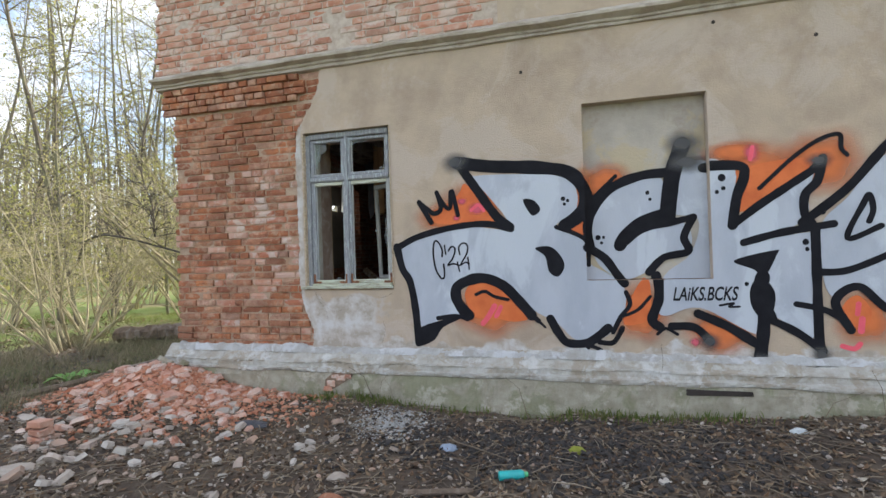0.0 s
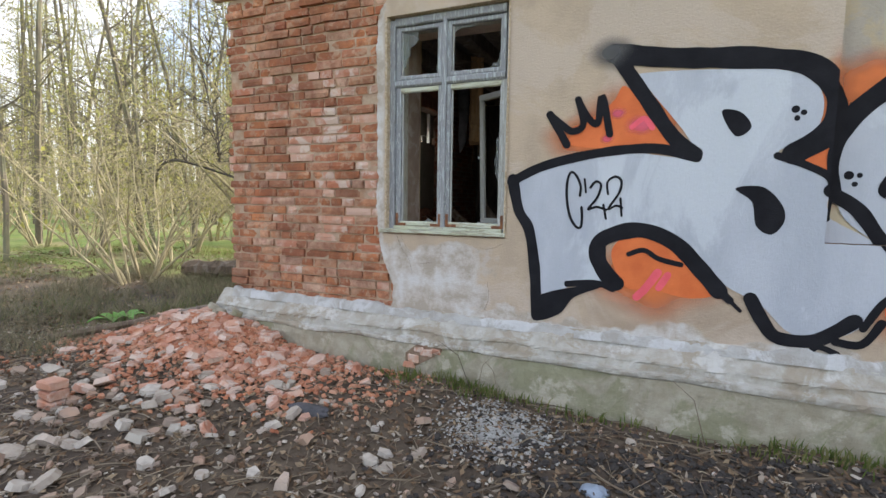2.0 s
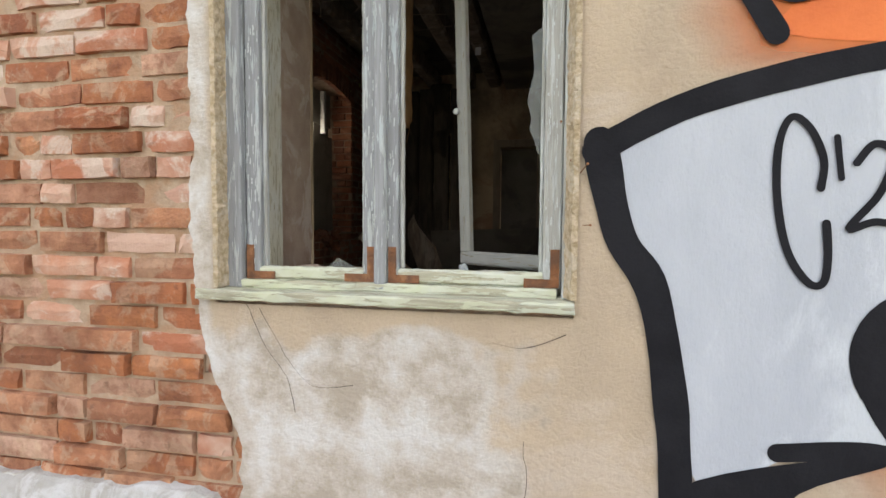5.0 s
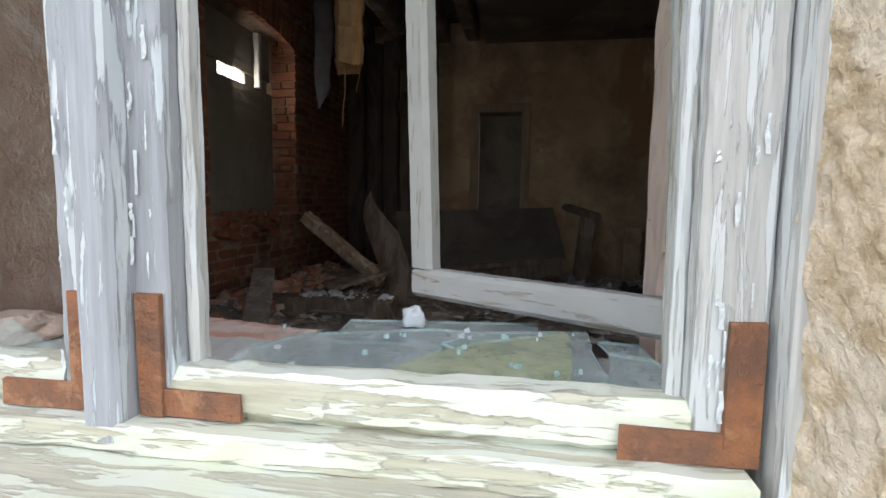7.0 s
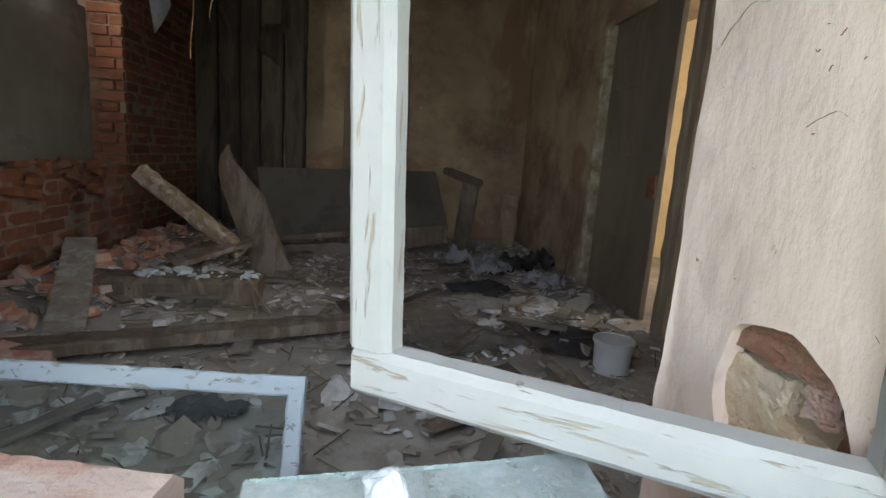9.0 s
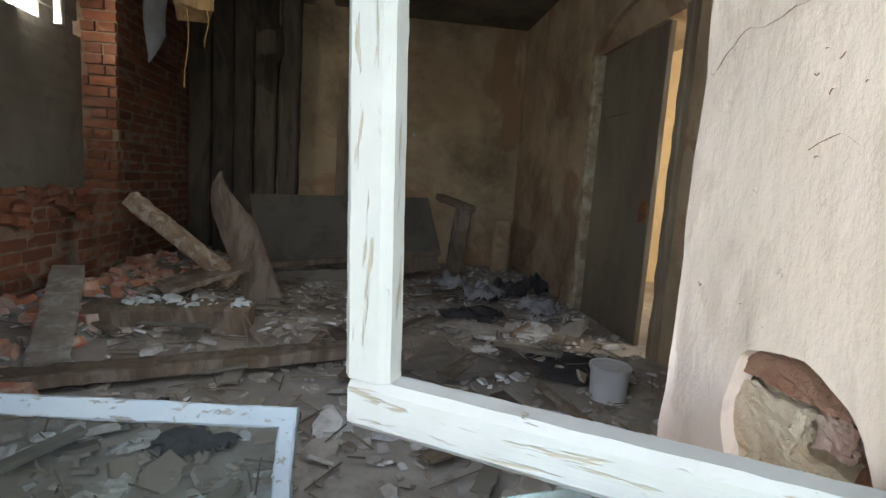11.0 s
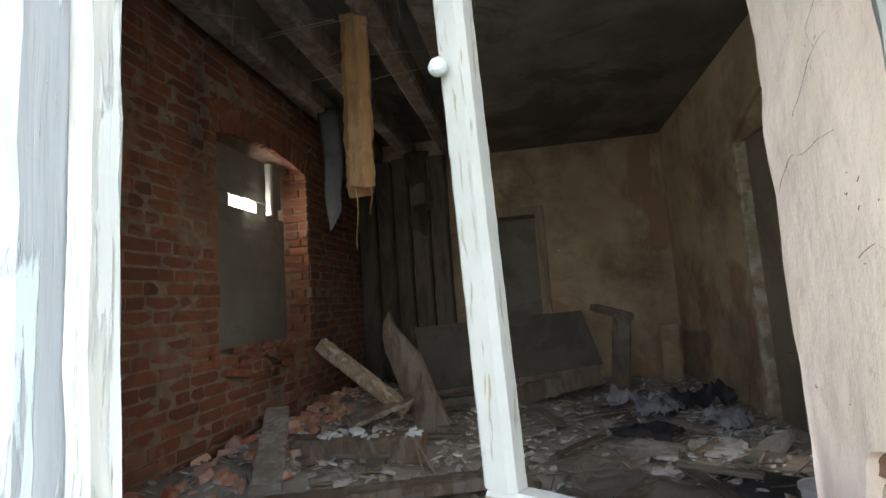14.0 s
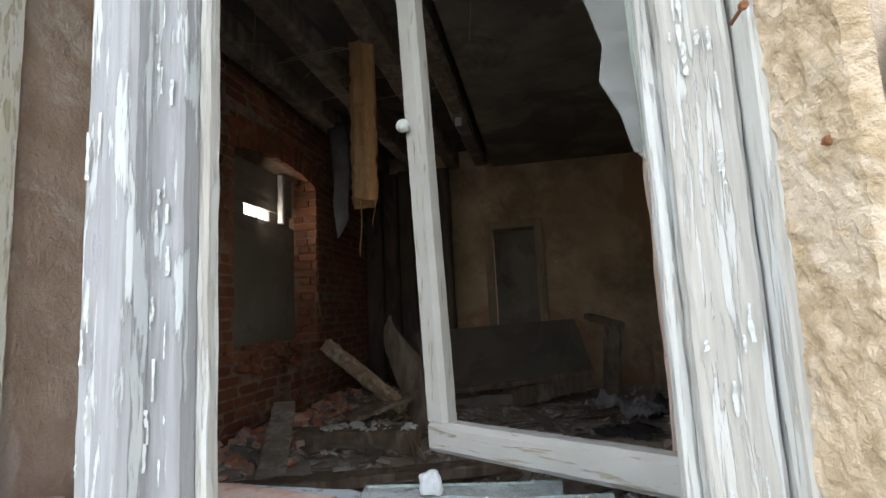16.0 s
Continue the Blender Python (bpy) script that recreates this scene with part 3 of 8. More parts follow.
def plaster_skin():
    bm = bmesh.new()
    Y0, Y1 = 0.0, 0.034

    def yy(x, z):
        return Y0 if x > 1.0 else Y0 + 0.004 * noise.noise((x * 1.4, 0.5, z * 1.4)) + 0.0015 * noise.noise((x * 7, 2.5, z * 7))

    def strip(z0, z1, xs0, xs1):
        a = [bm.verts.new((x, yy(x, z0), z0)) for x in xs0]
        b = [bm.verts.new((x, yy(x, z1), z1)) for x in xs1]
        for i in range(len(a) - 1):
            bm.faces.new((a[i], a[i + 1], b[i + 1], b[i]))
        e0 = bm.verts.new((xs0[0] - 0.006, Y1, z0))
        e1 = bm.verts.new((xs1[0] - 0.006, Y1, z1))
        bm.faces.new((e0, a[0], b[0], e1))
    zs = [0.28 + 0.02 * i for i in range(int((3.38 - 0.28) / 0.02) + 1)]
    for z0, z1 in zip(zs, zs[1:]):
        inwin = WZ0 - 0.01 < (z0 + z1) / 2 < WZ1
        right = WX0 if inwin else WX1
        cols = 6 if inwin else 26
        strip(z0, z1, [edge_x(z0) + (right - edge_x(z0)) * i / cols for i in range(cols + 1)], [edge_x(z1) + (right - edge_x(z1)) * i / cols for i in range(cols + 1)])

    zcuts = [0.28, 0.4, 0.52, 0.64, 0.76, 0.88, NZ0, 1.3, 1.6, 1.9, 2.2, NZ1, 3.0, 3.38]
    x = WX1
    xc = []
    while x < 9:
        xc.append(round(x, 3))
        x += 0.09
    xc = sorted(set([v for v in xc if abs(v - NX0) > 0.03 and abs(v - NX1) > 0.03] + [NX0, NX1, 9.0]))
    for z0, z1 in zip(zcuts, zcuts[1:]):
        run = []
        for x0 in xc:
            hole = NX0 - 1e-4 <= x0 < NX1 - 1e-4 and NZ0 - 1e-4 <= z0 < NZ1 - 1e-4
            run.append(x0)
            if hole or x0 == xc[-1]:
                if len(run) > 1:
                    strip(z0, z1, run, run)
                run = []
                if hole:
                    continue
            if abs(x0 - NX1) < 1e-4 and not run:
                run = [x0]
    for X0, X1, Z0, Z1 in ((NX0, NX1, NZ0, NZ1), (WX0, WX1, WZ0 - 0.01, WZ1)):      # recess sides
        for za, zb, xa, xb in ((Z0, Z1, X0, X0), (Z0, Z1, X1, X1), (Z1, Z1, X0, X1)):
            q = [bm.verts.new(v) for v in ((xa, 0, za), (xb if za == zb else xa, 0, zb), (xb if za == zb else xa, 0.115, zb), (xa, 0.115, za))]
            f = bm.faces.new(q)
            f.material_index = 1 if X0 < 1 else 0
    bmesh.ops.remove_doubles(bm, verts=bm.verts[:], dist=2e-4)
    ob = mesh_ob("plaster_facade", bm, M_PLASTER)
    ob.data.materials.append(M_ROUGHCAST)
    return tagged(ob, "weathered beige plaster flaked off towards the brick corner", "plaster", kind="structure")


plaster_skin()

plinth = empty("plinth", (0, 0, -0.2))
tagged(plinth, "cracked grey render plinth along the house foot", "plinth", kind="structure")
plinth_prof = [(-0.12, 0.098), (-0.146, 0.108), (-0.15, 0.128), (-0.146, 0.142), (-0.112, 0.15), (-0.108, 0.19), (-0.115, 0.203), (-0.108, 0.216), (-0.085, 0.226), (-0.06, 0.262), (-0.04, 0.29), (-0.012, 0.325), (0.0, 0.345), (0.05, 0.345)]
low_prof = [(0.05, -0.7), (-0.13, -0.7), (-0.132, -0.2), (-0.128, -0.12), (-0.134, -0.03), (-0.131, 0.05), (-0.127, 0.1), (0.0, 0.112)]
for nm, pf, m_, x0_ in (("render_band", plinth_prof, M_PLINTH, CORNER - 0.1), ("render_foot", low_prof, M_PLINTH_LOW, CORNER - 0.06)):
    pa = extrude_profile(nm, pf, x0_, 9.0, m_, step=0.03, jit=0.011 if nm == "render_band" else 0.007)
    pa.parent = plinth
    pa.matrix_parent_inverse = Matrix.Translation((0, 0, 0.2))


def cement_fillet():
    """Ragged cement smeared over the joint of wall and plinth, thick below, broken along its upper edge."""
    bm = bmesh.new()
    x, prev = CORNER + 0.05, None
    while x < 8.9:
        big = 0.075 * max(0.0, noise.noise((x * 1.9, 4, 0))) + 0.03 * noise.noise((x * 7, 2, 0)) + 0.012 * noise.noise((x * 31, 2, 3))
        top = 0.335 + max(0.0, big + (0.02 if x < 0 else 0.004))
        out = 0.012 * noise.noise((x * 9, 7, 1))
        cur = [bm.verts.new(v) for v in ((x, 0.03, top + 0.004), (x, -0.008 + out * 0.3, top), (x, -0.022 + out, top - 0.012), (x, -0.03 + out, (top + 0.3) / 2), (x, -0.048 + out, 0.285))]
        if prev:
            for a, b in zip(range(4), range(1, 5)):
                bm.faces.new((prev[a], prev[b], cur[b], cur[a]))
        prev = cur
        x += 0.022
    ob = part("cement_fillet", bm, M_FILLET, plinth, "ragged grey cement smeared above the plinth")
    ob.matrix_parent_inverse = Matrix.Translation((0, 0, 0.2))


M_FILLET = mat("grey_cement", (0.45, 0.45, 0.44), (0.36, 0.34, 0.31), 8, 0.92, 1.0, 50, (0.58, 0.59, 0.6), 4, 0.7)
cement_fillet()

cornice = extrude_profile("cornice", [(0.05, 3.285), (-0.002, 3.29), (-0.03, 3.294), (-0.032, 3.322), (-0.05, 3.327), (-0.052, 3.348), (-0.085, 3.36), (-0.115, 3.372), (-0.118, 3.398), (-0.095, 3.405), (-0.06, 3.43), (-0.02, 3.462), (0.05, 3.47)], CORNER - 0.2, 9.0, M_CORNICE, step=0.04, jit=0.006)
tagged(cornice, "crumbling moulded string course across the facade", "cornice", kind="structure")


# ---- the room's shell ----
LW = (2.78, 4.1, 1.06, 2.6)                                       # opening in the room's outer left wall
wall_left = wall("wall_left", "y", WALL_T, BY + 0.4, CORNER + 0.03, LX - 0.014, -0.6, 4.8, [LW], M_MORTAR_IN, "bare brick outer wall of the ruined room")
wall_back = wall("wall_back", "x", LX - 0.014, RX + 0.4, BY, BY + 0.4, -0.2, 4.8, [(0.27, 0.8, FZ - 0.02, 2.2)], M_INPLASTER, "stained ochre plaster wall with a doorway")
wall_right = wall("wall_right", "y", WALL_T, BY, RX, RX + 0.4, -0.2, 4.8, [(2.53, 3.62, FZ - 0.02, 2.25)], M_INPLASTER, "stained ochre plaster wall with a door")
inner_face = wall("wall_front", "x", LX - 0.01, RX, WALL_T, WALL_T + 0.02, FZ - 0.1, CZ, [(-0.02, 1.03, 0.74, 2.66)], M_INPLASTER, "inner plaster of the window wall")
floor = mesh_ob("floor", one_box(LX - 0.3, RX + 3.2, WALL_T - 0.3, BY + 2.4, -0.1, FZ), M_FLOOR)
tagged(floor, "dusty floor under fallen plaster", "floor", kind="structure")
ceiling = mesh_ob("ceiling", one_box(0.35, RX, WALL_T, BY, CZ, CZ + 0.1), M_CEIL)
tagged(ceiling, "sooty sagging plaster ceiling", "ceiling", kind="structure")
loft = mesh_ob("ceiling_boards", one_box(LX - 0.4, RX + 3.2, 0.1, BY + 2.4, CZ + 0.24, CZ + 0.3), M_CEIL)
tagged(loft, "dark boards above the bared joists", "ceiling", kind="structure")
roof = mesh_ob("roof", one_box(CORNER - 0.3, 9.3, -0.25, 9.0, 4.8, 5.0), M_TIMBER)
tagged(roof, "plain roof over the ruined house", "roof", kind="structure")


# ---- graffiti: (x, z) along the wall ----
SILVER_SHAPES = [
    [(1.06, 1.35), (1.39, 1.48), (1.8, 1.54), (2.2, 1.52), (1.92, 1.93), (1.86, 2.03), (2.52, 2.0), (2.75, 1.93), (2.83, 1.79), (2.79, 1.61), (2.63, 1.51), (2.89, 1.37), (2.9, 1.17), (3.18, 0.98), (3.21, 0.75), (3.1, 0.55), (2.97, 0.46), (2.77, 0.46), (2.6, 0.62), (2.4, 0.73), (2.19, 0.97), (2.01, 1.04), (1.78, 1.0), (1.65, 0.86), (1.73, 0.69), (1.54, 0.67), (1.29, 0.56), (1.23, 0.9), (1.13, 1.12)],
    [(2.94, 1.34), (2.92, 1.54), (3.04, 1.75), (3.26, 1.86), (3.55, 1.91), (3.58, 1.62), (3.34, 1.53), (3.2, 1.36), (3.44, 1.45), (3.74, 1.49), (3.78, 1.27), (3.56, 1.2), (3.42, 1.07), (3.21, 1.0), (3.0, 1.14)],
    [(3.71, 2.02), (4.12, 1.94), (4.08, 1.46), (4.53, 1.76), (4.69, 1.85), (4.65, 1.7), (4.61, 1.46), (4.18, 1.3), (4.68, 1.37), (4.7, 1.24), (4.68, 0.59), (4.57, 0.51), (4.37, 0.68), (4.26, 0.52), (3.82, 0.75), (3.55, 0.68), (3.48, 0.75), (3.56, 1.03), (3.78, 1.22), (3.85, 1.52), (3.63, 1.61)],
    [(4.73, 1.41), (4.92, 1.64), (5.16, 1.94), (5.46, 2.15), (5.59, 2.08), (5.55, 0.69), (5.26, 0.72), (5.1, 0.78), (4.97, 0.9), (4.82, 0.83), (4.74, 0.96)],
]
BLACK_SHAPES = [
    [(2.33, 1.77), (2.43, 1.76), (2.49, 1.67), (2.41, 1.62)],
    [(2.43, 1.31), (2.57, 1.32), (2.67, 1.22), (2.69, 1.12), (2.63, 1.04), (2.55, 1.09), (2.52, 1.23)],
    [(4.24, 0.98), (4.3, 1.0), (4.38, 0.9), (4.38, 0.76), (4.31, 0.64), (4.22, 0.74), (4.2, 0.88)],
    [(1.62, 0.8), (1.65, 0.9), (1.7, 0.94), (1.71, 0.84), (1.76, 0.72), (1.71, 0.66)],
    [(4.09, 1.15), (4.4, 1.23), (4.41, 1.19), (4.31, 1.0), (4.24, 1.07)],
    [(1.23, 0.37), (1.25, 0.54), (1.54, 0.64), (1.69, 0.65), (1.51, 0.56), (1.41, 0.43)],
]
BLACK_LINES = [
    (0.123, [(1.7, 2.17), (2.04, 2.11), (2.52, 2.06), (2.77, 1.99), (2.9, 1.81), (2.87, 1.63), (2.71, 1.51)]),
    (0.089, [(1.72, 2.15), (1.92, 1.85), (2.08, 1.62), (2.2, 1.52)]),
    (0.063, [(1.04, 1.35), (1.27, 1.46), (1.63, 1.54), (1.97, 1.56), (2.21, 1.5)]),
    (0.076, [(1.05, 1.37), (1.1, 1.15), (1.18, 1.01), (1.23, 0.72), (1.25, 0.41)]),
    (0.044, [(1.46, 0.65), (1.65, 0.67), (1.76, 0.64)]),
    (0.099, [(1.78, 0.68), (1.65, 0.84), (1.68, 0.97), (1.9, 1.04), (2.11, 0.97), (2.27, 0.81), (2.38, 0.68)]),
    (0.05, [(2.36, 0.7), (2.44, 0.63)]),
    (0.022, [(2.43, 0.64), (2.5, 0.57)]),
    (0.033, [(1.85, 0.88), (1.94, 0.91), (2.03, 0.86), (2.16, 0.83)]),
    (0.077, [(2.55, 0.65), (2.62, 0.52), (2.7, 0.43), (2.87, 0.43), (2.98, 0.5), (3.06, 0.57)]),
    (0.041, [(2.63, 1.5), (2.78, 1.44), (2.9, 1.35), (2.91, 1.14)]),
    (0.077, [(2.9, 1.3), (3.05, 1.2), (3.16, 1.04), (3.21, 0.97)]),
    (0.085, [(2.93, 1.29), (2.91, 1.5), (2.99, 1.7), (3.16, 1.86), (3.4, 1.94), (3.6, 1.95)]),
    (0.133, [(3.74, 2.19), (3.66, 1.96), (3.62, 1.72), (3.6, 1.54)]),
    (0.107, [(3.61, 1.59), (3.39, 1.52), (3.25, 1.41), (3.19, 1.31)]),
    (0.062, [(3.24, 1.34), (3.39, 1.45), (3.62, 1.5), (3.81, 1.54)]),
    (0.067, [(3.81, 1.54), (3.73, 1.37), (3.76, 1.24), (3.56, 1.19), (3.43, 1.06)]),
    (0.083, [(3.49, 1.03), (3.49, 0.83), (3.43, 0.65), (3.49, 0.58)]),
    (0.039, [(3.22, 0.89), (3.25, 0.78), (3.17, 0.67), (3.1, 0.53)]),
    (0.029, [(3.17, 0.67), (3.31, 0.73), (3.42, 0.85)]),
    (0.035, [(2.85, 0.34), (2.9, 0.4), (2.99, 0.37)]),
    (0.039, [(2.97, 0.3), (3.04, 0.3)]),
    (0.045, [(2.98, 0.44), (3.1, 0.44), (3.18, 0.57)]),
    (0.081, [(3.9, 1.97), (4.16, 1.95), (4.19, 1.86), (4.13, 1.69), (4.09, 1.45)]),
    (0.066, [(4.09, 1.45), (4.28, 1.6), (4.53, 1.77), (4.69, 1.88), (4.76, 1.96)]),
    (0.066, [(4.76, 1.97), (4.72, 1.79), (4.63, 1.68), (4.62, 1.53), (4.67, 1.44)]),
    (0.062, [(4.17, 1.3), (4.43, 1.37), (4.68, 1.41), (4.82, 1.43)]),
    (0.108, [(4.3, 1.01), (4.27, 0.82), (4.34, 0.67)]),
    (0.099, [(4.3, 0.68), (4.29, 0.54), (4.26, 0.32)]),
    (0.066, [(4.33, 0.66), (4.53, 0.55), (4.69, 0.42)]),
    (0.072, [(4.69, 1.4), (4.69, 0.96), (4.69, 0.5), (4.71, 0.4)]),
    (0.069, [(3.59, 0.59), (3.77, 0.58), (3.89, 0.46)]),
    (0.076, [(3.8, 0.7), (4.03, 0.59), (4.25, 0.44)]),
    (0.07, [(4.6, 1.45), (4.92, 1.71), (5.19, 2.03), (5.46, 2.29)]),
    (0.056, [(4.71, 1.04), (4.9, 1.05), (5.16, 1.16), (5.43, 1.3)]),
    (0.045, [(5.14, 1.4), (4.91, 1.31), (5.03, 1.59), (5.07, 1.65), (5.09, 1.53), (5.06, 1.44)]),
    (0.05, [(4.54, 0.78), (4.74, 0.73), (4.89, 0.63)]),
    (0.066, [(4.91, 0.57), (4.81, 0.8), (4.97, 0.92), (5.15, 0.75), (5.41, 0.6)]),
    (0.034, [(4.3, 1.75), (4.54, 1.98), (4.74, 2.12), (4.88, 2.15), (4.89, 2.04), (4.93, 1.98)]),
    (0.036, [(2.91, 1.68), (2.99, 1.78), (3.17, 1.95)]),
    (0.028, [(3.47, 0.52), (3.54, 0.57), (3.63, 0.52)]),
    (0.018, [(3.97, 0.77), (4.08, 0.79), (4.04, 0.76), (4.12, 0.76)]),
    (0.017, [(1.521, 1.258), (1.524, 1.32), (1.495, 1.389), (1.457, 1.415), (1.434, 1.354), (1.435, 1.238), (1.459, 1.12), (1.502, 1.049), (1.534, 1.047), (1.541, 1.105), (1.535, 1.18)]),
    (0.013, [(1.548, 1.369), (1.56, 1.279)]),
    (0.016, [(1.588, 1.312), (1.62, 1.352), (1.655, 1.329), (1.634, 1.246), (1.579, 1.169), (1.631, 1.184), (1.696, 1.167)]),
    (0.015, [(1.676, 1.198), (1.695, 1.108)]),
    (0.015, [(1.702, 1.271), (1.695, 1.348), (1.742, 1.384), (1.781, 1.355), (1.771, 1.279), (1.707, 1.173), (1.755, 1.195), (1.794, 1.181)]),
    (0.014, [(1.781, 1.242), (1.793, 1.129)]),
    (0.051, [(1.3, 1.806), (1.356, 1.71), (1.421, 1.6)]),
    (0.046, [(1.3, 1.806), (1.385, 1.733), (1.456, 1.687), (1.524, 1.731), (1.485, 1.893)]),
    (0.044, [(1.485, 1.893), (1.555, 1.77), (1.617, 1.735), (1.637, 1.904), (1.695, 1.659)]),
]
DOTS = [
    (2.7, 1.76, 0.021, 0.021),
    (2.74, 1.74, 0.016, 0.016),
    (2.71, 1.71, 0.015, 0.016),
    (3.0, 1.39, 0.024, 0.025),
    (3.05, 1.39, 0.014, 0.015),
    (3.03, 1.34, 0.015, 0.015),
    (3.44, 1.78, 0.018, 0.02),
    (3.46, 1.72, 0.014, 0.015),
    (4.02, 1.86, 0.031, 0.033),
    (3.98, 1.74, 0.017, 0.019),
    (4.03, 1.77, 0.018, 0.019),
    (4.62, 1.29, 0.024, 0.027),
    (4.63, 1.23, 0.016, 0.018),
    (4.79, 1.6, 0.016, 0.018),
    (4.75, 1.53, 0.019, 0.023),
    (4.18, 0.95, 0.017, 0.019),
]
ORANGE_CLOUDS = [
    (1.86, 1.72, 0.345, 0.236),
    (1.57, 1.64, 0.288, 0.138),
    (2.0, 0.73, 0.38, 0.25),
    (2.89, 1.63, 0.14, 0.394),
    (3.09, 1.9, 0.225, 0.175),
    (3.34, 0.7, 0.238, 0.25),
    (4.24, 1.87, 0.361, 0.285),
    (4.75, 1.93, 0.28, 0.248),
    (3.97, 0.54, 0.276, 0.19),
    (5.0, 0.66, 0.206, 0.225),
    (4.29, 1.07, 0.06, 0.054),
    (4.12, 2.07, 0.212, 0.095),
]
PINK_CLOUDS = [
    (1.89, 1.71, 0.09, 0.06),
    (1.74, 1.79, 0.05, 0.035),
    (1.68, 1.63, 0.04, 0.03),
    (4.25, 2.05, 0.056, 0.086),
    (3.77, 0.45, 0.045, 0.04),
]
PINK_LINES = [
    (0.05, [(1.91, 0.6), (1.96, 0.66), (2.03, 0.77)]),
    (0.04, [(2.04, 0.67), (2.09, 0.76)]),
    (0.035, [(1.83, 1.7), (1.9, 1.75), (1.95, 1.69)]),
    (0.04, [(4.97, 0.78), (4.96, 0.7)]),
    (0.045, [(4.99, 0.66), (4.98, 0.56)]),
    (0.04, [(4.85, 0.44), (4.93, 0.42), (4.97, 0.46)]),
    (0.035, [(4.24, 2.0), (4.26, 2.1)]),
]
ORANGE_SHAPES = [
    [(1.74, 0.86), (1.8, 0.98), (1.95, 1.01), (2.1, 0.93), (2.26, 0.78), (2.36, 0.66), (2.2, 0.62), (2.0, 0.66), (1.84, 0.66)],
    [(1.44, 1.6), (1.5, 1.7), (1.7, 1.86), (1.78, 1.96), (1.96, 1.75), (2.12, 1.57), (1.8, 1.56)],
    [(2.74, 1.5), (2.88, 1.62), (2.92, 1.4), (2.84, 1.42)],
    [(3.22, 0.74), (3.34, 0.98), (3.42, 0.98), (3.42, 0.72), (3.36, 0.62), (3.2, 0.6)],
    [(4.14, 1.56), (4.2, 1.88), (4.32, 1.96), (4.66, 1.98), (4.7, 1.92), (4.46, 1.74)],
    [(4.86, 0.62), (4.86, 0.76), (4.96, 0.85), (5.05, 0.74), (5.02, 0.6)],
]
GREY_CLOUDS = [
    (3.74, 2.2, 0.153, 0.114),
    (1.68, 2.18, 0.127, 0.104),
    (4.26, 0.3, 0.102, 0.076),
    (4.7, 0.37, 0.08, 0.072),
    (3.88, 0.46, 0.09, 0.076),
    (4.73, 1.95, 0.098, 0.063),
    (3.77, 2.03, 0.18, 0.095),
]
TEXT_X, TEXT_Z, TEXT_S = 3.6, 0.815, 0.6
from mathutils.geometry import delaunay_2d_cdt


def smooth_line(pts, closed=False, n=6):
    """Points along a rounded curve through pts."""
    res, m = [], len(pts)
    for i in range(m if closed else m - 1):
        p = [Vector(pts[(i + k) % m] if closed else pts[min(max(i + k, 0), m - 1)]) for k in (-1, 0, 1, 2)]
        for j in range(n):
            t = j / n
            res.append(0.5 * (2 * p[1] + (p[2] - p[0]) * t + (2 * p[0] - 5 * p[1] + 4 * p[2] - p[3]) * t * t + (3 * p[1] - p[0] - 3 * p[2] + p[3]) * t ** 3))
    if not closed:
        res.append(Vector(pts[-1]))
    return res


def on_wall(bm, off):
    """Cut flat paint at the borders of the walled-up window and lay it on the face of the wall or of the recess."""
    for co, no in (((NX0, 0, 0), (1, 0, 0)), ((NX1, 0, 0), (1, 0, 0)), ((0, 0, NZ0), (0, 0, 1)), ((0, 0, NZ1), (0, 0, 1))):
        bmesh.ops.bisect_plane(bm, geom=bm.verts[:] + bm.edges[:] + bm.faces[:], dist=1e-5, plane_co=co, plane_no=no)
    ins = [f for f in bm.faces if NX0 < f.calc_center_median().x < NX1 and NZ0 < f.calc_center_median().z < NZ1]
    if ins:
        res = bmesh.ops.split(bm, geom=ins)
        for v in {v for f in res["geom"] if isinstance(f, bmesh.types.BMFace) for v in f.verts}:
            v.co.y += 0.108
    for v in bm.verts:
        v.co.y -= off


def paint_fill(pts, off):
    bm = bmesh.new()
    line = smooth_line(pts, True, 5)
    vs, _, fs = delaunay_2d_cdt(line, [], [list(range(len(line)))], 1, 1e-5)[:3]
    vv = [bm.verts.new((p.x, 0, p.y)) for p in vs]
    for f in fs:
        bm.faces.new([vv[i] for i in f])
    on_wall(bm, off)
    return bm


def paint_line(pts, w, off):
    """A sprayed line of width w with round ends and a slightly unsteady edge."""
    bm = bmesh.new()
    c = smooth_line(pts, False, 7)
    row = []
    for i, p in enumerate(c):
        d = (c[min(i + 1, len(c) - 1)] - c[max(i - 1, 0)]).normalized()
        k = Vector((-d.y, d.x)) * w * 0.5 * (1 + 0.14 * noise.noise((p.x * 9, p.y * 9, w * 50)))
        row.append((p + k, p - k))
    vs, fs = [], []
    for a, b in row:
        vs += [a, b]
        if len(vs) > 2:
            k = len(vs)
            fs.append([k - 4, k - 3, k - 1, k - 2])
    for p, q in ((c[0], c[1]), (c[-1], c[-2])):
        d = (p - q).normalized()
        s = Vector((-d.y, d.x))
        fs.append(list(range(len(vs), len(vs) + 9)))
        vs += [p + (s * math.cos(a) + d * math.sin(a)) * w * 0.5 for a in [math.pi * k / 8 for k in range(9)]]
    vs, _, fs = delaunay_2d_cdt(vs, [], fs, 1, 1e-5)[:3]
    vv = [bm.verts.new((p.x, 0, p.y)) for p in vs]
    for f in fs:
        bm.faces.new([vv[i] for i in f])
    on_wall(bm, off)
    return bm


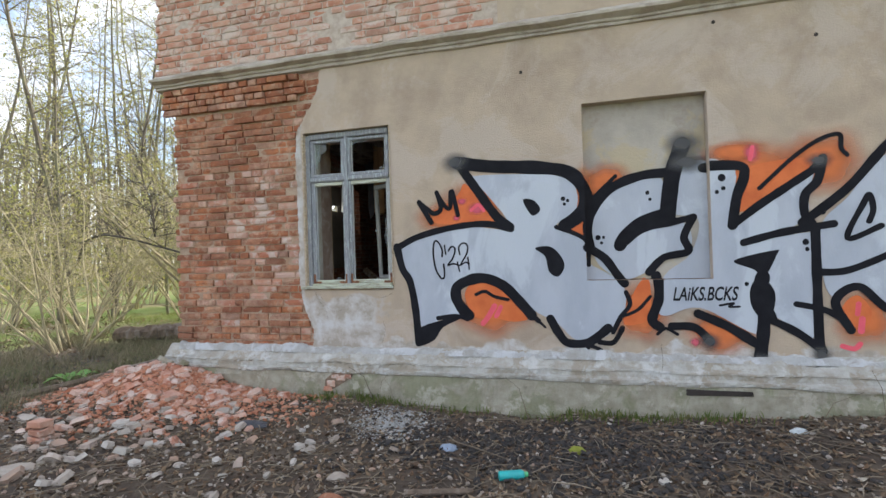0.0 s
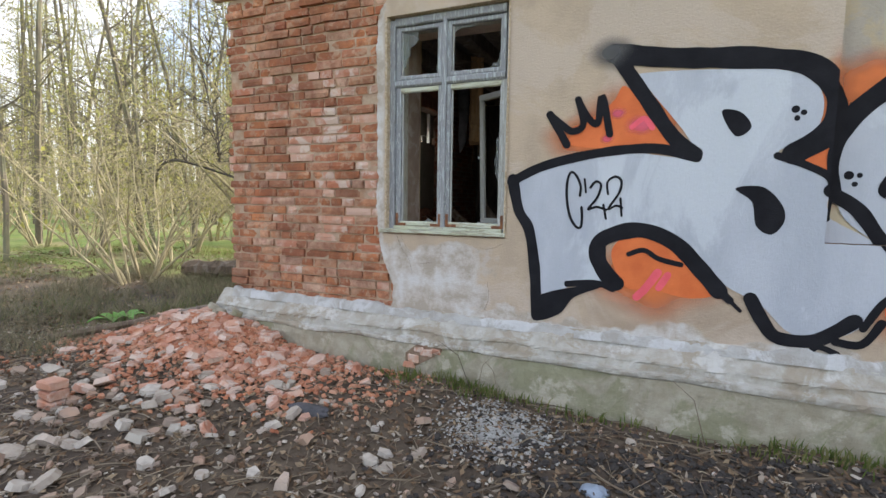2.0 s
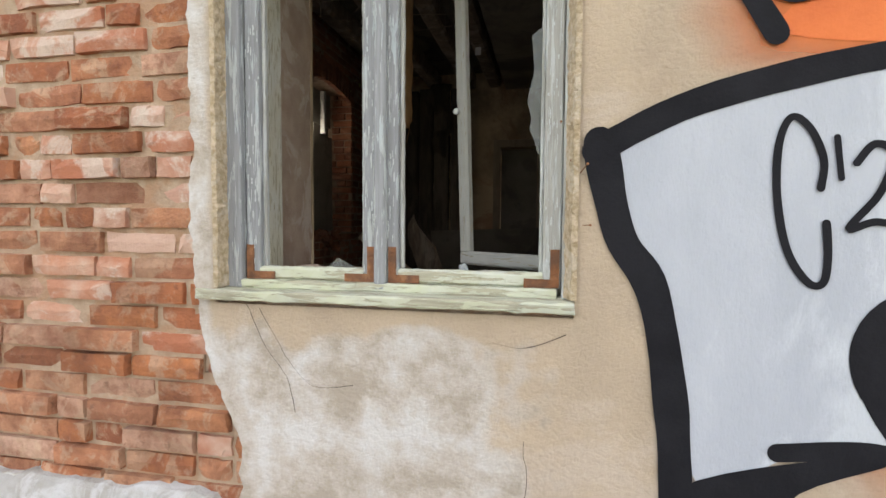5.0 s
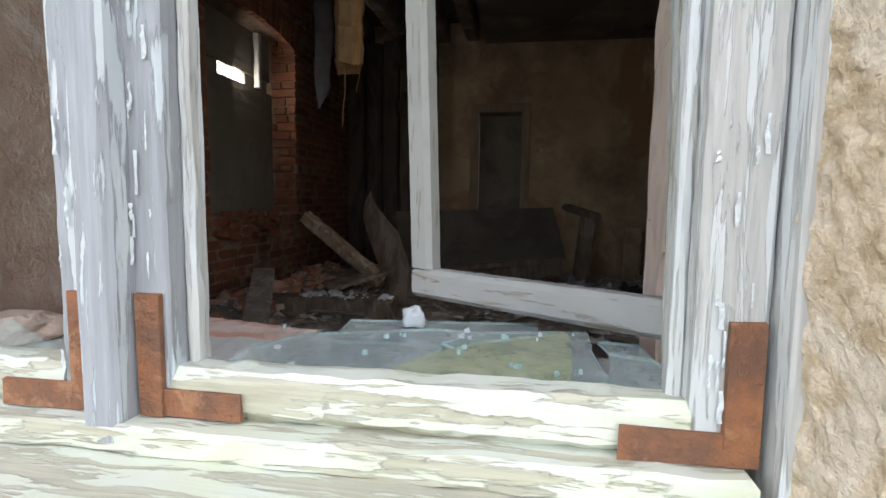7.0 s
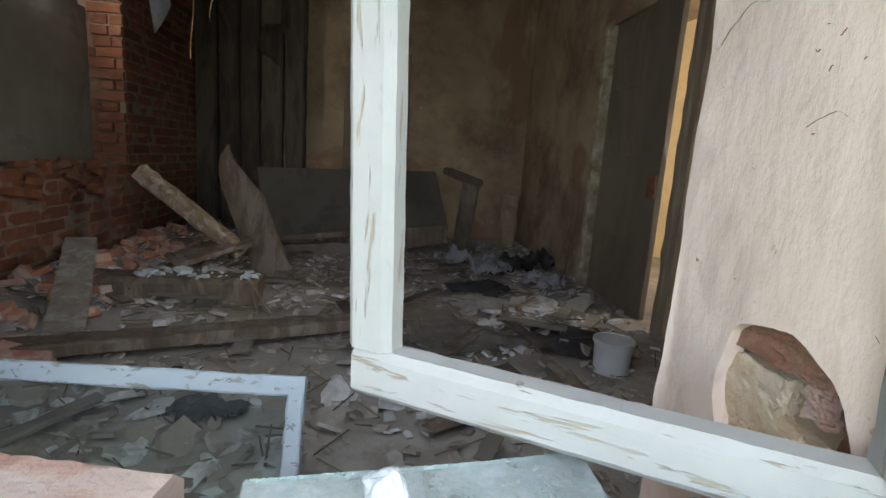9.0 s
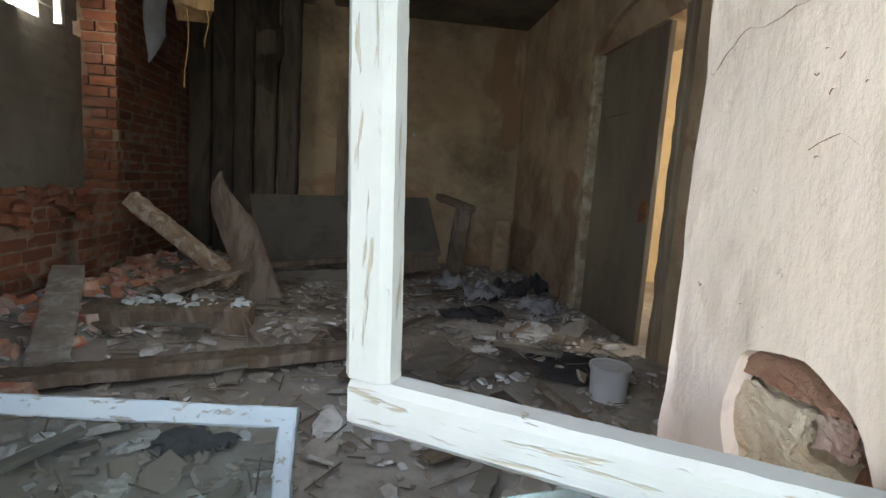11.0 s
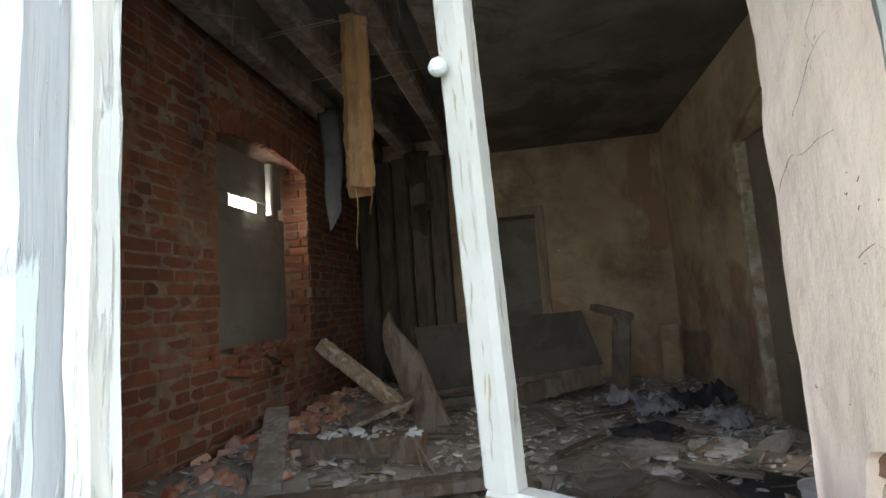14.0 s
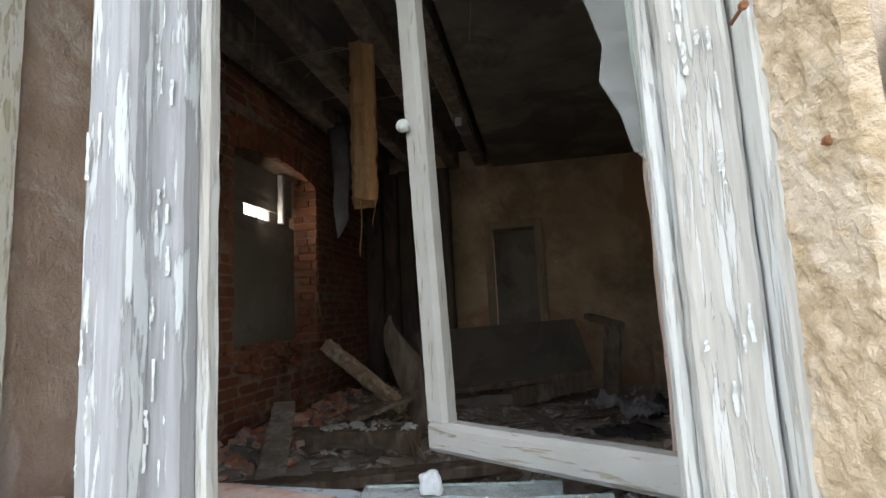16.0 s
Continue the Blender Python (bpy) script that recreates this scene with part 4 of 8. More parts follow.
def paint_cloud(x, z, rx, rz, off, power=1.0, peak=0.95):
    """A sprayed haze: full in the middle, thinning out to nothing."""
    bm = bmesh.new()
    lay = bm.verts.layers.float.new("cover")
    rings, n = 9, 30
    mid = bm.verts.new((x, 0, z))
    mid[lay] = peak
    prev = None
    for r in range(1, rings + 1):
        f = r / rings * 1.25
        ring = []
        for k in range(n):
            a = 6.2832 * k / n
            q = f * (1 + 0.22 * noise.noise((math.cos(a) * 1.6 + x, math.sin(a) * 1.6 + z, 3.3)))
            v = bm.verts.new((x + rx * q * math.cos(a), 0, z + rz * q * math.sin(a)))
            v[lay] = peak * (1 - max(0.0, (r / rings - 0.3) / 0.7)) ** 1.3 * (1 if r < rings else 0)
            ring.append(v)
        for k in range(n):
            if prev:
                bm.faces.new((prev[k], prev[(k + 1) % n], ring[(k + 1) % n], ring[k]))
            else:
                bm.faces.new((mid, ring[k], ring[(k + 1) % n]))
        prev = ring
    on_wall(bm, off)
    return bm


def make_graffiti():
    g = empty("graffiti", (1.05, 0, 0.3))
    tagged(g, "large silver letters outlined in black with orange haze, sprayed on plaster", "graffiti")

    def add(name, bm, m, label=""):
        ob = part(name, bm, m, g, label)
        ob.matrix_parent_inverse = g.matrix_basis.inverted()
    for i, (x, z, rx, rz) in enumerate(ORANGE_CLOUDS):
        add("orange_haze", paint_cloud(x, z, rx, rz, 0.0022 + 0.0001 * i), M_ORANGE, "bright orange spray haze")
    for i, (x, z, rx, rz) in enumerate(PINK_CLOUDS):
        add("pink_haze", paint_cloud(x, z, rx, rz, 0.0036 + 0.0001 * i, peak=0.8), M_PINK, "pink spray marks")
    for i, s in enumerate(ORANGE_SHAPES):
        add("orange_fill", paint_fill(s, 0.0033 + 0.00005 * i), M_ORANGE_FULL, "bright orange spray fill")
    for i, (w, s) in enumerate(PINK_LINES):
        add("pink_stroke", paint_line(s, w, 0.0043 + 0.00003 * i), M_PINK_FULL, "pink sprayed dash")
    for i, s in enumerate(SILVER_SHAPES):
        add("letter_fill", paint_fill(s, 0.0046 + 0.0003 * i), M_SILVER, "pale silver letter fill")
    for i, s in enumerate(BLACK_SHAPES):
        add("letter_counter", paint_fill(s, 0.0062), M_BLACK)
    for i, (w, s) in enumerate(BLACK_LINES):
        add("outline_stroke", paint_line(s, w, 0.0064 + 0.00006 * i), M_BLACK)
    for x, z, rx, rz in DOTS:
        bm = bmesh.new()
        bm.faces.new([bm.verts.new((x + rx * math.cos(6.283 * k / 12), 0, z + rz * math.sin(6.283 * k / 12))) for k in range(12)])
        on_wall(bm, 0.0064)
        add("paint_dot", bm, M_BLACK)
    for i, (x, z, rx, rz) in enumerate(GREY_CLOUDS):
        add("black_overspray", paint_cloud(x, z, rx, rz, 0.0095 + 0.0001 * i, peak=0.8), M_SOOT, "soft black overspray")
    cu = bpy.data.curves.new("lettering", "FONT")
    cu.body, cu.size, cu.offset = "LAiKS.BCKS", 0.165, 0.003
    cu.shear = 0.3
    ob = new("lettering", cu)
    dg = bpy.context.evaluated_depsgraph_get()
    me = bpy.data.meshes.new_from_object(ob.evaluated_get(dg))
    bpy.data.objects.remove(ob)
    me.materials.append(M_BLACK)
    ob = new("lettering", me)
    ob.parent, ob.matrix_parent_inverse = g, g.matrix_basis.inverted()
    ob.matrix_basis = Matrix.Translation((TEXT_X, -0.0072, TEXT_Z)) @ Matrix.Rotation(radians(90), 4, "X") @ Matrix.Diagonal((TEXT_S, 1, 1, 1))
    ob["label"] = "hand-sprayed black lettering"


make_graffiti()


# ---- the open window ----
M_JAMB = peeling("yellowed_peeling_jamb", (0.62, 0.62, 0.57), (0.5, 0.46, 0.34), 0.66, (1, 1, 0.16), (0.6, 0.57, 0.46), 40)
M_WHITEJAMB = peeling("flaked_white_jamb", (0.48, 0.5, 0.5), (0.42, 0.415, 0.385), 0.5, (1, 1, 0.07), (0.44, 0.45, 0.42), 34)
M_PAINTFLAKE = mat("flaking_white_paint", (0.56, 0.6, 0.6), (0.5, 0.53, 0.53), 20, 0.6, 0.6, 60)
window_1 = empty("window_1", (0.5, 0.09, WZ0))
tagged(window_1, "old wooden double window with empty sashes and broken panes", "window", kind="structure")


def wpart(name, bm, m, parent=window_1, label=""):
    ob = part(name, bm, m, parent, label)
    ob.matrix_parent_inverse = parent.matrix_world.inverted() if parent is not window_1 else Matrix.Translation((-0.5, -0.09, -WZ0))
    return ob


FY = 0.09
for x0, x1 in ((0.002, 0.05), (0.969, 0.998)):
    wpart("window_frame", timber(((x0 + x1) / 2, FY + 0.005, 0.98), ((x0 + x1) / 2, FY + 0.005, 2.6), x1 - x0, 0.1, 40, 0.0006, up=(0, 1, 0), bevel=0.07), M_GREYWOOD if x0 < 0.5 else M_WHITEJAMB)
wpart("window_frame", timber((0.05, FY + 0.005, 2.585), (0.955, FY + 0.005, 2.585), 0.1, 0.06, 20, 0.002), M_GREYWOOD)
wpart("window_frame", timber((0.05, FY + 0.005, 2.12), (0.955, FY + 0.005, 2.12), 0.085, 0.055, 20, 0.002, bevel=0.25), M_GREYWOOD, label="moulded cross bar")
wpart("mullion", timber((0.476, FY - 0.022, 0.99), (0.476, FY - 0.022, 2.57), 0.034, 0.045, 50, 0.0007, up=(0, 1, 0)), M_GREYWOOD, label="bare grey central post cover")
wpart("mullion", timber((0.476, FY + 0.02, 0.99), (0.476, FY + 0.02, 2.57), 0.06, 0.06, 30, 0.0012, up=(0, 1, 0)), M_GREYWOOD)
wpart("window_sill", timber((-0.05, 0.035, 0.967), (1.0, 0.035, 0.967), 0.13, 0.028, 30, 0.0025), M_SILLWOOD, label="pale green weathered sill board")
wpart("window_frame", timber((0.05, FY + 0.005, 0.992), (0.955, FY + 0.005, 0.992), 0.1, 0.024, 30, 0.002), M_SILLWOOD)


def sash(name, x0, x1, z0, z1, w, y, m, rail, wl=None):
    s = empty(name)
    s.parent = window_1
    s.matrix_parent_inverse = Matrix.Translation((-0.5, -0.09, -WZ0))
    s["label"] = "outer window sash with its glass knocked out"
    wl = wl or w
    for a, b in ((x0, x0 + wl), (x1 - w, x1)):
        o = part("stile", timber(((a + b) / 2, y, z0), ((a + b) / 2, y, z1), b - a, 0.042, 50, 0.0006, up=(0, 1, 0), bevel=0.09), m, s)
    for x in (x0 + wl + 0.005, x1 - w - 0.005):             # rebate bead that held the glass
        part("glazing_bead", timber((x, y + 0.008, z0 + w * 0.85), (x, y + 0.008, z1 - w * 0.85), 0.011, 0.02, 40, 0.0009, up=(0, 1, 0), bevel=0.3), M_WHITEJAMB, s)
    for a, b in ((z0, z0 + w * 0.85), (z1 - w * 0.85, z1)):
        part("rail", timber((x0 + wl, y, (a + b) / 2), (x1 - w, y, (a + b) / 2), 0.042, b - a, 24, 0.0014, bevel=0.2), rail, s)
    return s


sl = sash("lower_sash", 0.052, 0.466, 1.004, 2.09, 0.045, FY, M_GREYWOOD, M_SILLWOOD)
sr = sash("lower_sash", 0.49, 0.967, 1.004, 2.09, 0.047, FY, M_GREYWOOD, M_SILLWOOD, 0.033)
for o in sr.children:
    if o.name.startswith("stile") and sum(v.co.x for v in o.data.vertices) / len(o.data.vertices) + o.location.x > 0.7:
        o.data.materials[0] = M_WHITEJAMB
ul = sash("fanlight_sash", 0.052, 0.452, 2.148, 2.55, 0.04, FY, M_GREYWOOD, M_GREYWOOD)
ur = sash("fanlight_sash", 0.485, 0.953, 2.148, 2.55, 0.04, FY, M_GREYWOOD, M_GREYWOOD)


def bracket(parent, x, z, dx, dz, y):
    bm = bmesh.new()
    box(bm, min(x, x + dx * 0.09), max(x, x + dx * 0.09), y - 0.004, y, min(z, z + dz * 0.022), max(z, z + dz * 0.022), 0.001)
    box(bm, min(x, x + dx * 0.022), max(x, x + dx * 0.022), y - 0.0045, y, min(z, z + dz * 0.1), max(z, z + dz * 0.1), 0.001)
    part("corner_bracket", bm, M_RUST, parent, "rusty iron corner bracket")


for s, x0, x1 in ((sl, 0.056, 0.456), (sr, 0.496, 0.962)):
    bracket(s, x0, 1.006, 1, 1, FY - 0.022)
    bracket(s, x1, 1.006, -1, 1, FY - 0.022)


def flakes(x0, x1, z0, z1, y, n, parent, wide=0.008, tall=0.05):
    """Curling strips of white paint left on the grey wood."""
    bm = bmesh.new()
    for _ in range(n):
        x, z = random.uniform(x0, x1), random.uniform(z0, z1)
        w, h = random.uniform(0.3, 1) * wide, random.uniform(0.2, 1) * tall
        rows = random.randint(4, 7)
        left = [(x - w * random.uniform(0.15, 0.6), y - random.uniform(0.0006, 0.002), z + h * (q / rows - 0.5)) for q in range(rows + 1)]
        right = [(x + w * random.uniform(0.15, 0.6), y - random.uniform(0.0006, 0.002), z + h * (q / rows - 0.5)) for q in range(rows + 1)]
        lv, rv = [bm.verts.new(v) for v in left], [bm.verts.new(v) for v in right]
        for q in range(rows):
            bm.faces.new((lv[q], rv[q], rv[q + 1], lv[q + 1]))
    part("paint_flakes", bm, M_PAINTFLAKE, parent, "curling white paint flakes")


flakes(0.424, 0.462, 1.02, 2.08, FY - 0.0225, 55, sl, 0.005, 0.045)
flakes(0.058, 0.1, 1.02, 2.08, FY - 0.0225, 50, sl, 0.005, 0.04)
flakes(0.494, 0.514, 1.02, 2.08, FY - 0.0225, 45, sr, 0.004, 0.035)
flakes(0.925, 0.962, 1.02, 2.08, FY - 0.0225, 55, sr, 0.005, 0.03)


def shard(pts, y, th, m, parent, name="glass_shard", axis="y"):
    """A flat broken piece of pane: outline in (x, z), or (x, y) when it lies flat."""
    bm = bmesh.new()

    def v(p, o):
        return bm.verts.new((p[0], y + o, p[1]) if axis == "y" else (p[0], p[1], y + o))
    a, b = [v(p, 0) for p in pts], [v(p, th) for p in pts]
    bm.faces.new(a)
    bm.faces.new(b[::-1])
    for i in range(len(a)):
        bm.faces.new((a[i], b[i], b[(i + 1) % len(a)], a[(i + 1) % len(a)]))
    ob = part(name, bm, m, parent, "broken piece of dusty glass")
    ob.visible_shadow = False
    return ob


shard([(0.092, 2.51), (0.23, 2.51), (0.235, 2.45), (0.2, 2.41), (0.16, 2.4), (0.165, 2.34), (0.13, 2.31), (0.125, 2.25), (0.092, 2.24)], FY, 0.003, M_GLASS_CLEAR, ul)
shard([(0.41, 2.19), (0.385, 2.2), (0.395, 2.25), (0.412, 2.3)], FY, 0.003, M_GLASS_CLEAR, ul)
shard([(0.913, 2.19), (0.83, 2.19), (0.85, 2.215), (0.88, 2.22), (0.895, 2.26), (0.913, 2.27)], FY, 0.003, M_GLASS_CLEAR, ur)
shard([(0.53, 2.51), (0.72, 2.51), (0.66, 2.492), (0.6, 2.497), (0.55, 2.475), (0.528, 2.46)], FY, 0.003, M_GLASS_CLEAR, ur)
shard([(0.919, 1.7), (0.882, 1.67), (0.89, 1.58), (0.872, 1.5), (0.884, 1.455), (0.879, 1.425), (0.893, 1.395), (0.9, 1.365), (0.919, 1.345)], FY + 0.01, 0.003, M_GLASS_CLEAR, sr)
shard([(0.43, 1.02), (0.3, 1.045), (0.33, 1.07), (0.37, 1.05)], FY + 0.01, 0.003, M_GLASS_CLEAR, sl)

# deep box between outer and inner sashes
wpart("frame_lining", timber((0.978, 0.225, 0.965), (0.978, 0.225, 2.6), 0.03, 0.165, 40, 0.0009, up=(0, 1, 0), bevel=0.06), M_JAMB, label="yellowed peeling inner lining board")
wpart("frame_lining", timber((0.02, 0.225, 0.965), (0.02, 0.225, 2.6), 0.03, 0.165, 40, 0.0009, up=(0, 1, 0), bevel=0.06), M_JAMB)
wpart("frame_lining", timber((0.03, 0.225, 2.58), (0.96, 0.225, 2.58), 0.16, 0.03, 20, 0.0018), M_JAMB)
wpart("window_sill", timber((0.03, 0.235, 0.985), (0.97, 0.235, 0.985), 0.15, 0.03, 30, 0.003), M_WHITERAIL, label="peeling white inner sill board")

# nails and a dead leaf caught on the jamb
for p, q in (((0.985, 0.035, 1.33), (0.985, 0.01, 1.331)), ((1.0, 0.03, 1.29), (1.02, -0.045, 1.315)), ((1.0, 0.04, 1.17), (1.03, -0.03, 1.172)), ((0.96, 0.05, 1.43), (0.96, 0.03, 1.43))):
    bm = bmesh.new()
    tube(bm, [p, q], [0.0014, 0.0014], 8)
    tube(bm, [q, Vector(q) + (Vector(q) - Vector(p)).normalized() * 0.003], [0.0032, 0.0028], 10)
    tagged(mesh_ob("nail", bm, M_RUST), "rusty nail driven into the window frame", "nail", "nails in the window frame")


def open_sash():
    """Inner sash: hinged on the frame's lining, standing open into the room."""
    h, e = Vector((0.998, 0.312, 0)), Vector((0.648, 0.522, 0))
    d = (e - h).normalized()
    root = empty("inner_sash", (h.x, h.y, 1.03))
    tagged(root, "white peeling inner sash standing open with no glass", "window sash")

    def put(name, bm, m, label=""):
        for v in bm.verts:                          # hangs askew
            v.co.x -= 0.035 * (v.co.z - 1.03) / 1.06
        ob = part(name, bm, m, root, label)
        ob.matrix_parent_inverse = root.matrix_basis.inverted()
    zb, zt, n = 1.024, 2.085, Vector((-d.y, d.x, 0))
    put("bottom_rail", timber(h + Vector((0, 0, zb + 0.024)), e + d * 0.016 + Vector((0, 0, zb + 0.024)), 0.038, 0.048, 30, 0.0004, bevel=0.2), M_WHITERAIL)
    put("top_rail", timber(h + Vector((0, 0, zt - 0.024)), e + d * 0.016 + Vector((0, 0, zt - 0.024)), 0.038, 0.048, 20, 0.0012), M_WHITERAIL)
    put("stile", timber(e + Vector((0, 0, zb + 0.048)), e + Vector((0, 0, zt - 0.048)), 0.036, 0.046, 60, 0.0004, up=tuple(d), bevel=0.22), M_WHITEWOOD)
    put("stile", timber(h + d * 0.004 + Vector((0, 0, zb + 0.048)), h + d * 0.004 + Vector((0, 0, zt - 0.048)), 0.036, 0.046, 40, 0.0012, up=tuple(d)), M_WHITEWOOD)
    bm = bmesh.new()
    c = e + d * 0.01 + n * 0.03 + Vector((0, 0, 1.57))
    bmesh.ops.create_icosphere(bm, subdivisions=2, radius=0.012, matrix=Matrix.Translation(c))
    tube(bm, [c, c - n * 0.02], [0.006, 0.008], 8)
    for v in bm.verts:
        v.co += Vector((noise.noise(v.co * 90), noise.noise(v.co * 80), noise.noise(v.co * 70))) * 0.002
    put("latch_knob", bm, M_PAINTFLAKE, "small white latch knob")


open_sash()


def lumpy(center, size, m, name, label, cat, seed=0, sub=3):
    bm = bmesh.new()
    bmesh.ops.create_icosphere(bm, subdivisions=sub, radius=1.0)
    for v in bm.verts:
        k = 1 + 0.35 * noise.noise(v.co * 1.3 + Vector((seed, 0, 0))) + 0.1 * noise.noise(v.co * 4 + Vector((seed, 5, 0)))
        v.co = Vector((v.co.x * size[0] * k, v.co.y * size[1] * k, max(v.co.z, -0.55) * size[2] * k))
    zmin = min(v.co.z for v in bm.verts)
    for v in bm.verts:
        v.co += Vector(center) - Vector((0, 0, zmin))
    return tagged(mesh_ob(name, bm, m), label, cat)


# panes fallen onto the inner sill
GLASS = [
    (M_GLASS, 1.0015, [(0.56, 0.3), (0.553, 0.415), (0.83, 0.45), (0.822, 0.34)]),
    (M_GLASS, 1.0015, [(0.51, 0.12), (0.48, 0.19), (0.535, 0.225), (0.61, 0.21), (0.605, 0.14)]),
    (M_GLASS, 1.0062, [(0.49, 0.2), (0.485, 0.25), (0.53, 0.315), (0.686, 0.37), (0.765, 0.365), (0.715, 0.3), (0.69, 0.22), (0.665, 0.18), (0.605, 0.19)]),
    (M_GLASS, 1.0112, [(0.71, 0.29), (0.765, 0.35), (0.89, 0.375), (0.885, 0.29), (0.893, 0.2), (0.86, 0.16)]),
    (M_GLASS_MOSS, 1.0162, [(0.65, 0.12), (0.685, 0.19), (0.755, 0.285), (0.862, 0.35), (0.857, 0.235), (0.85, 0.12)]),
    (M_GLASS, 1.0062, [(0.9, 0.35), (0.95, 0.345), (0.955, 0.2), (0.92, 0.2)]),
    (M_GLASS, 1.0162, [(0.878, 0.15), (0.9, 0.27), (0.945, 0.25), (0.95, 0.15)]),
    (M_GLASS, 1.0015, [(0.62, 0.13), (0.68, 0.17), (0.73, 0.14), (0.7, 0.12)]),
]
panes = empty("broken_glass", (0.65, 0.24, 1.0))
tagged(panes, "dusty and moss-stained broken panes on the sill, sky reflection in their tint", "broken glass")
for m, z, pts in GLASS:
    rag = []
    for i, p in enumerate(pts):
        q = pts[(i + 1) % len(pts)]
        rag.append(p)
        f = random.uniform(0.3, 0.7)
        rag.append((p[0] + (q[0] - p[0]) * f + random.uniform(-0.004, 0.004), p[1] + (q[1] - p[1]) * f + random.uniform(-0.004, 0.004)))
    bm = bmesh.new()
    a, b = [bm.verts.new((p[0], p[1], z)) for p in rag], [bm.verts.new((p[0], p[1], z + 0.0035)) for p in rag]
    bm.faces.new(a)
    bm.faces.new(b)
    for i in range(len(a)):
        bm.faces.new((a[i], b[i], b[(i + 1) % len(a)], a[(i + 1) % len(a)])).material_index = 1
    g = part("pane", bm, m, panes, "moss-stained green piece" if m is M_GLASS_MOSS else "")
    g.data.materials.append(M_GLASS_EDGE)
    g.matrix_parent_inverse = panes.matrix_basis.inverted()
    g.visible_shadow = False
glass_bits = empty("glass_splinters", (0.7, 0.2, 1.005))
tagged(glass_bits, "small clear splinters scattered over the broken panes", "broken glass")
bits = random.Random(31)
for k in range(22):
    x, y, r = bits.uniform(0.5, 0.94), bits.uniform(0.13, 0.33), bits.uniform(0.002, 0.006)
    bm = bmesh.new()
    a0 = bits.uniform(0, 6.3)
    ring = [(x + r * bits.uniform(0.5, 1) * math.cos(a0 + q), y + r * bits.uniform(0.4, 1) * math.sin(a0 + q)) for q in (0, 1.4, 2.6, 4.3)]
    a, b = [bm.verts.new((*p, 1.021)) for p in ring], [bm.verts.new((*p, 1.0235 + bits.uniform(0, 0.003))) for p in ring]
    bm.faces.new(a)
    bm.faces.new(b)
    for i in range(4):
        bm.faces.new((a[i], b[i], b[(i + 1) % 4], a[(i + 1) % 4]))
    g = part("splinter", bm, M_GLASS_EDGE if k % 4 else M_PAINTFLAKE, glass_bits)
    g.matrix_parent_inverse = glass_bits.matrix_basis.inverted()
lumpy((0.658, 0.375, 1.0095), (0.017, 0.014, 0.018), M_PAINTFLAKE, "plaster_lump", "small white lump of plaster lying on glass", "stone", 3)
loose = empty("sill_bricks", (0.3, 0.47, 0.8))
tagged(loose, "broken bricks with mortar lying on the inner sill", "bricks")
for a, c, w, h, m in (((0.02, 0.53, 0.93), (0.47, 0.43, 0.93), 0.12, 0.075, M_BRICK_PALE), ((0.0, 0.52, 0.845), (0.46, 0.46, 0.845), 0.15, 0.088, M_MORTAR_PALE)):
    ob = part("brick", timber(a, c, w, h, 24, 0.0018, ends=0.008, bevel=0.2), m, loose)
    ob.matrix_parent_inverse = loose.matrix_basis.inverted()
lumpy((0.16, 0.25, 1.0), (0.06, 0.05, 0.02), M_STONE, "mortar_lump", "crumbled mortar on the window sill", "stone", 5)
lumpy((0.08, 0.22, 1.0), (0.05, 0.04, 0.016), M_CHIP, "mortar_lump", "crumbled mortar on the window sill", "stone", 6)


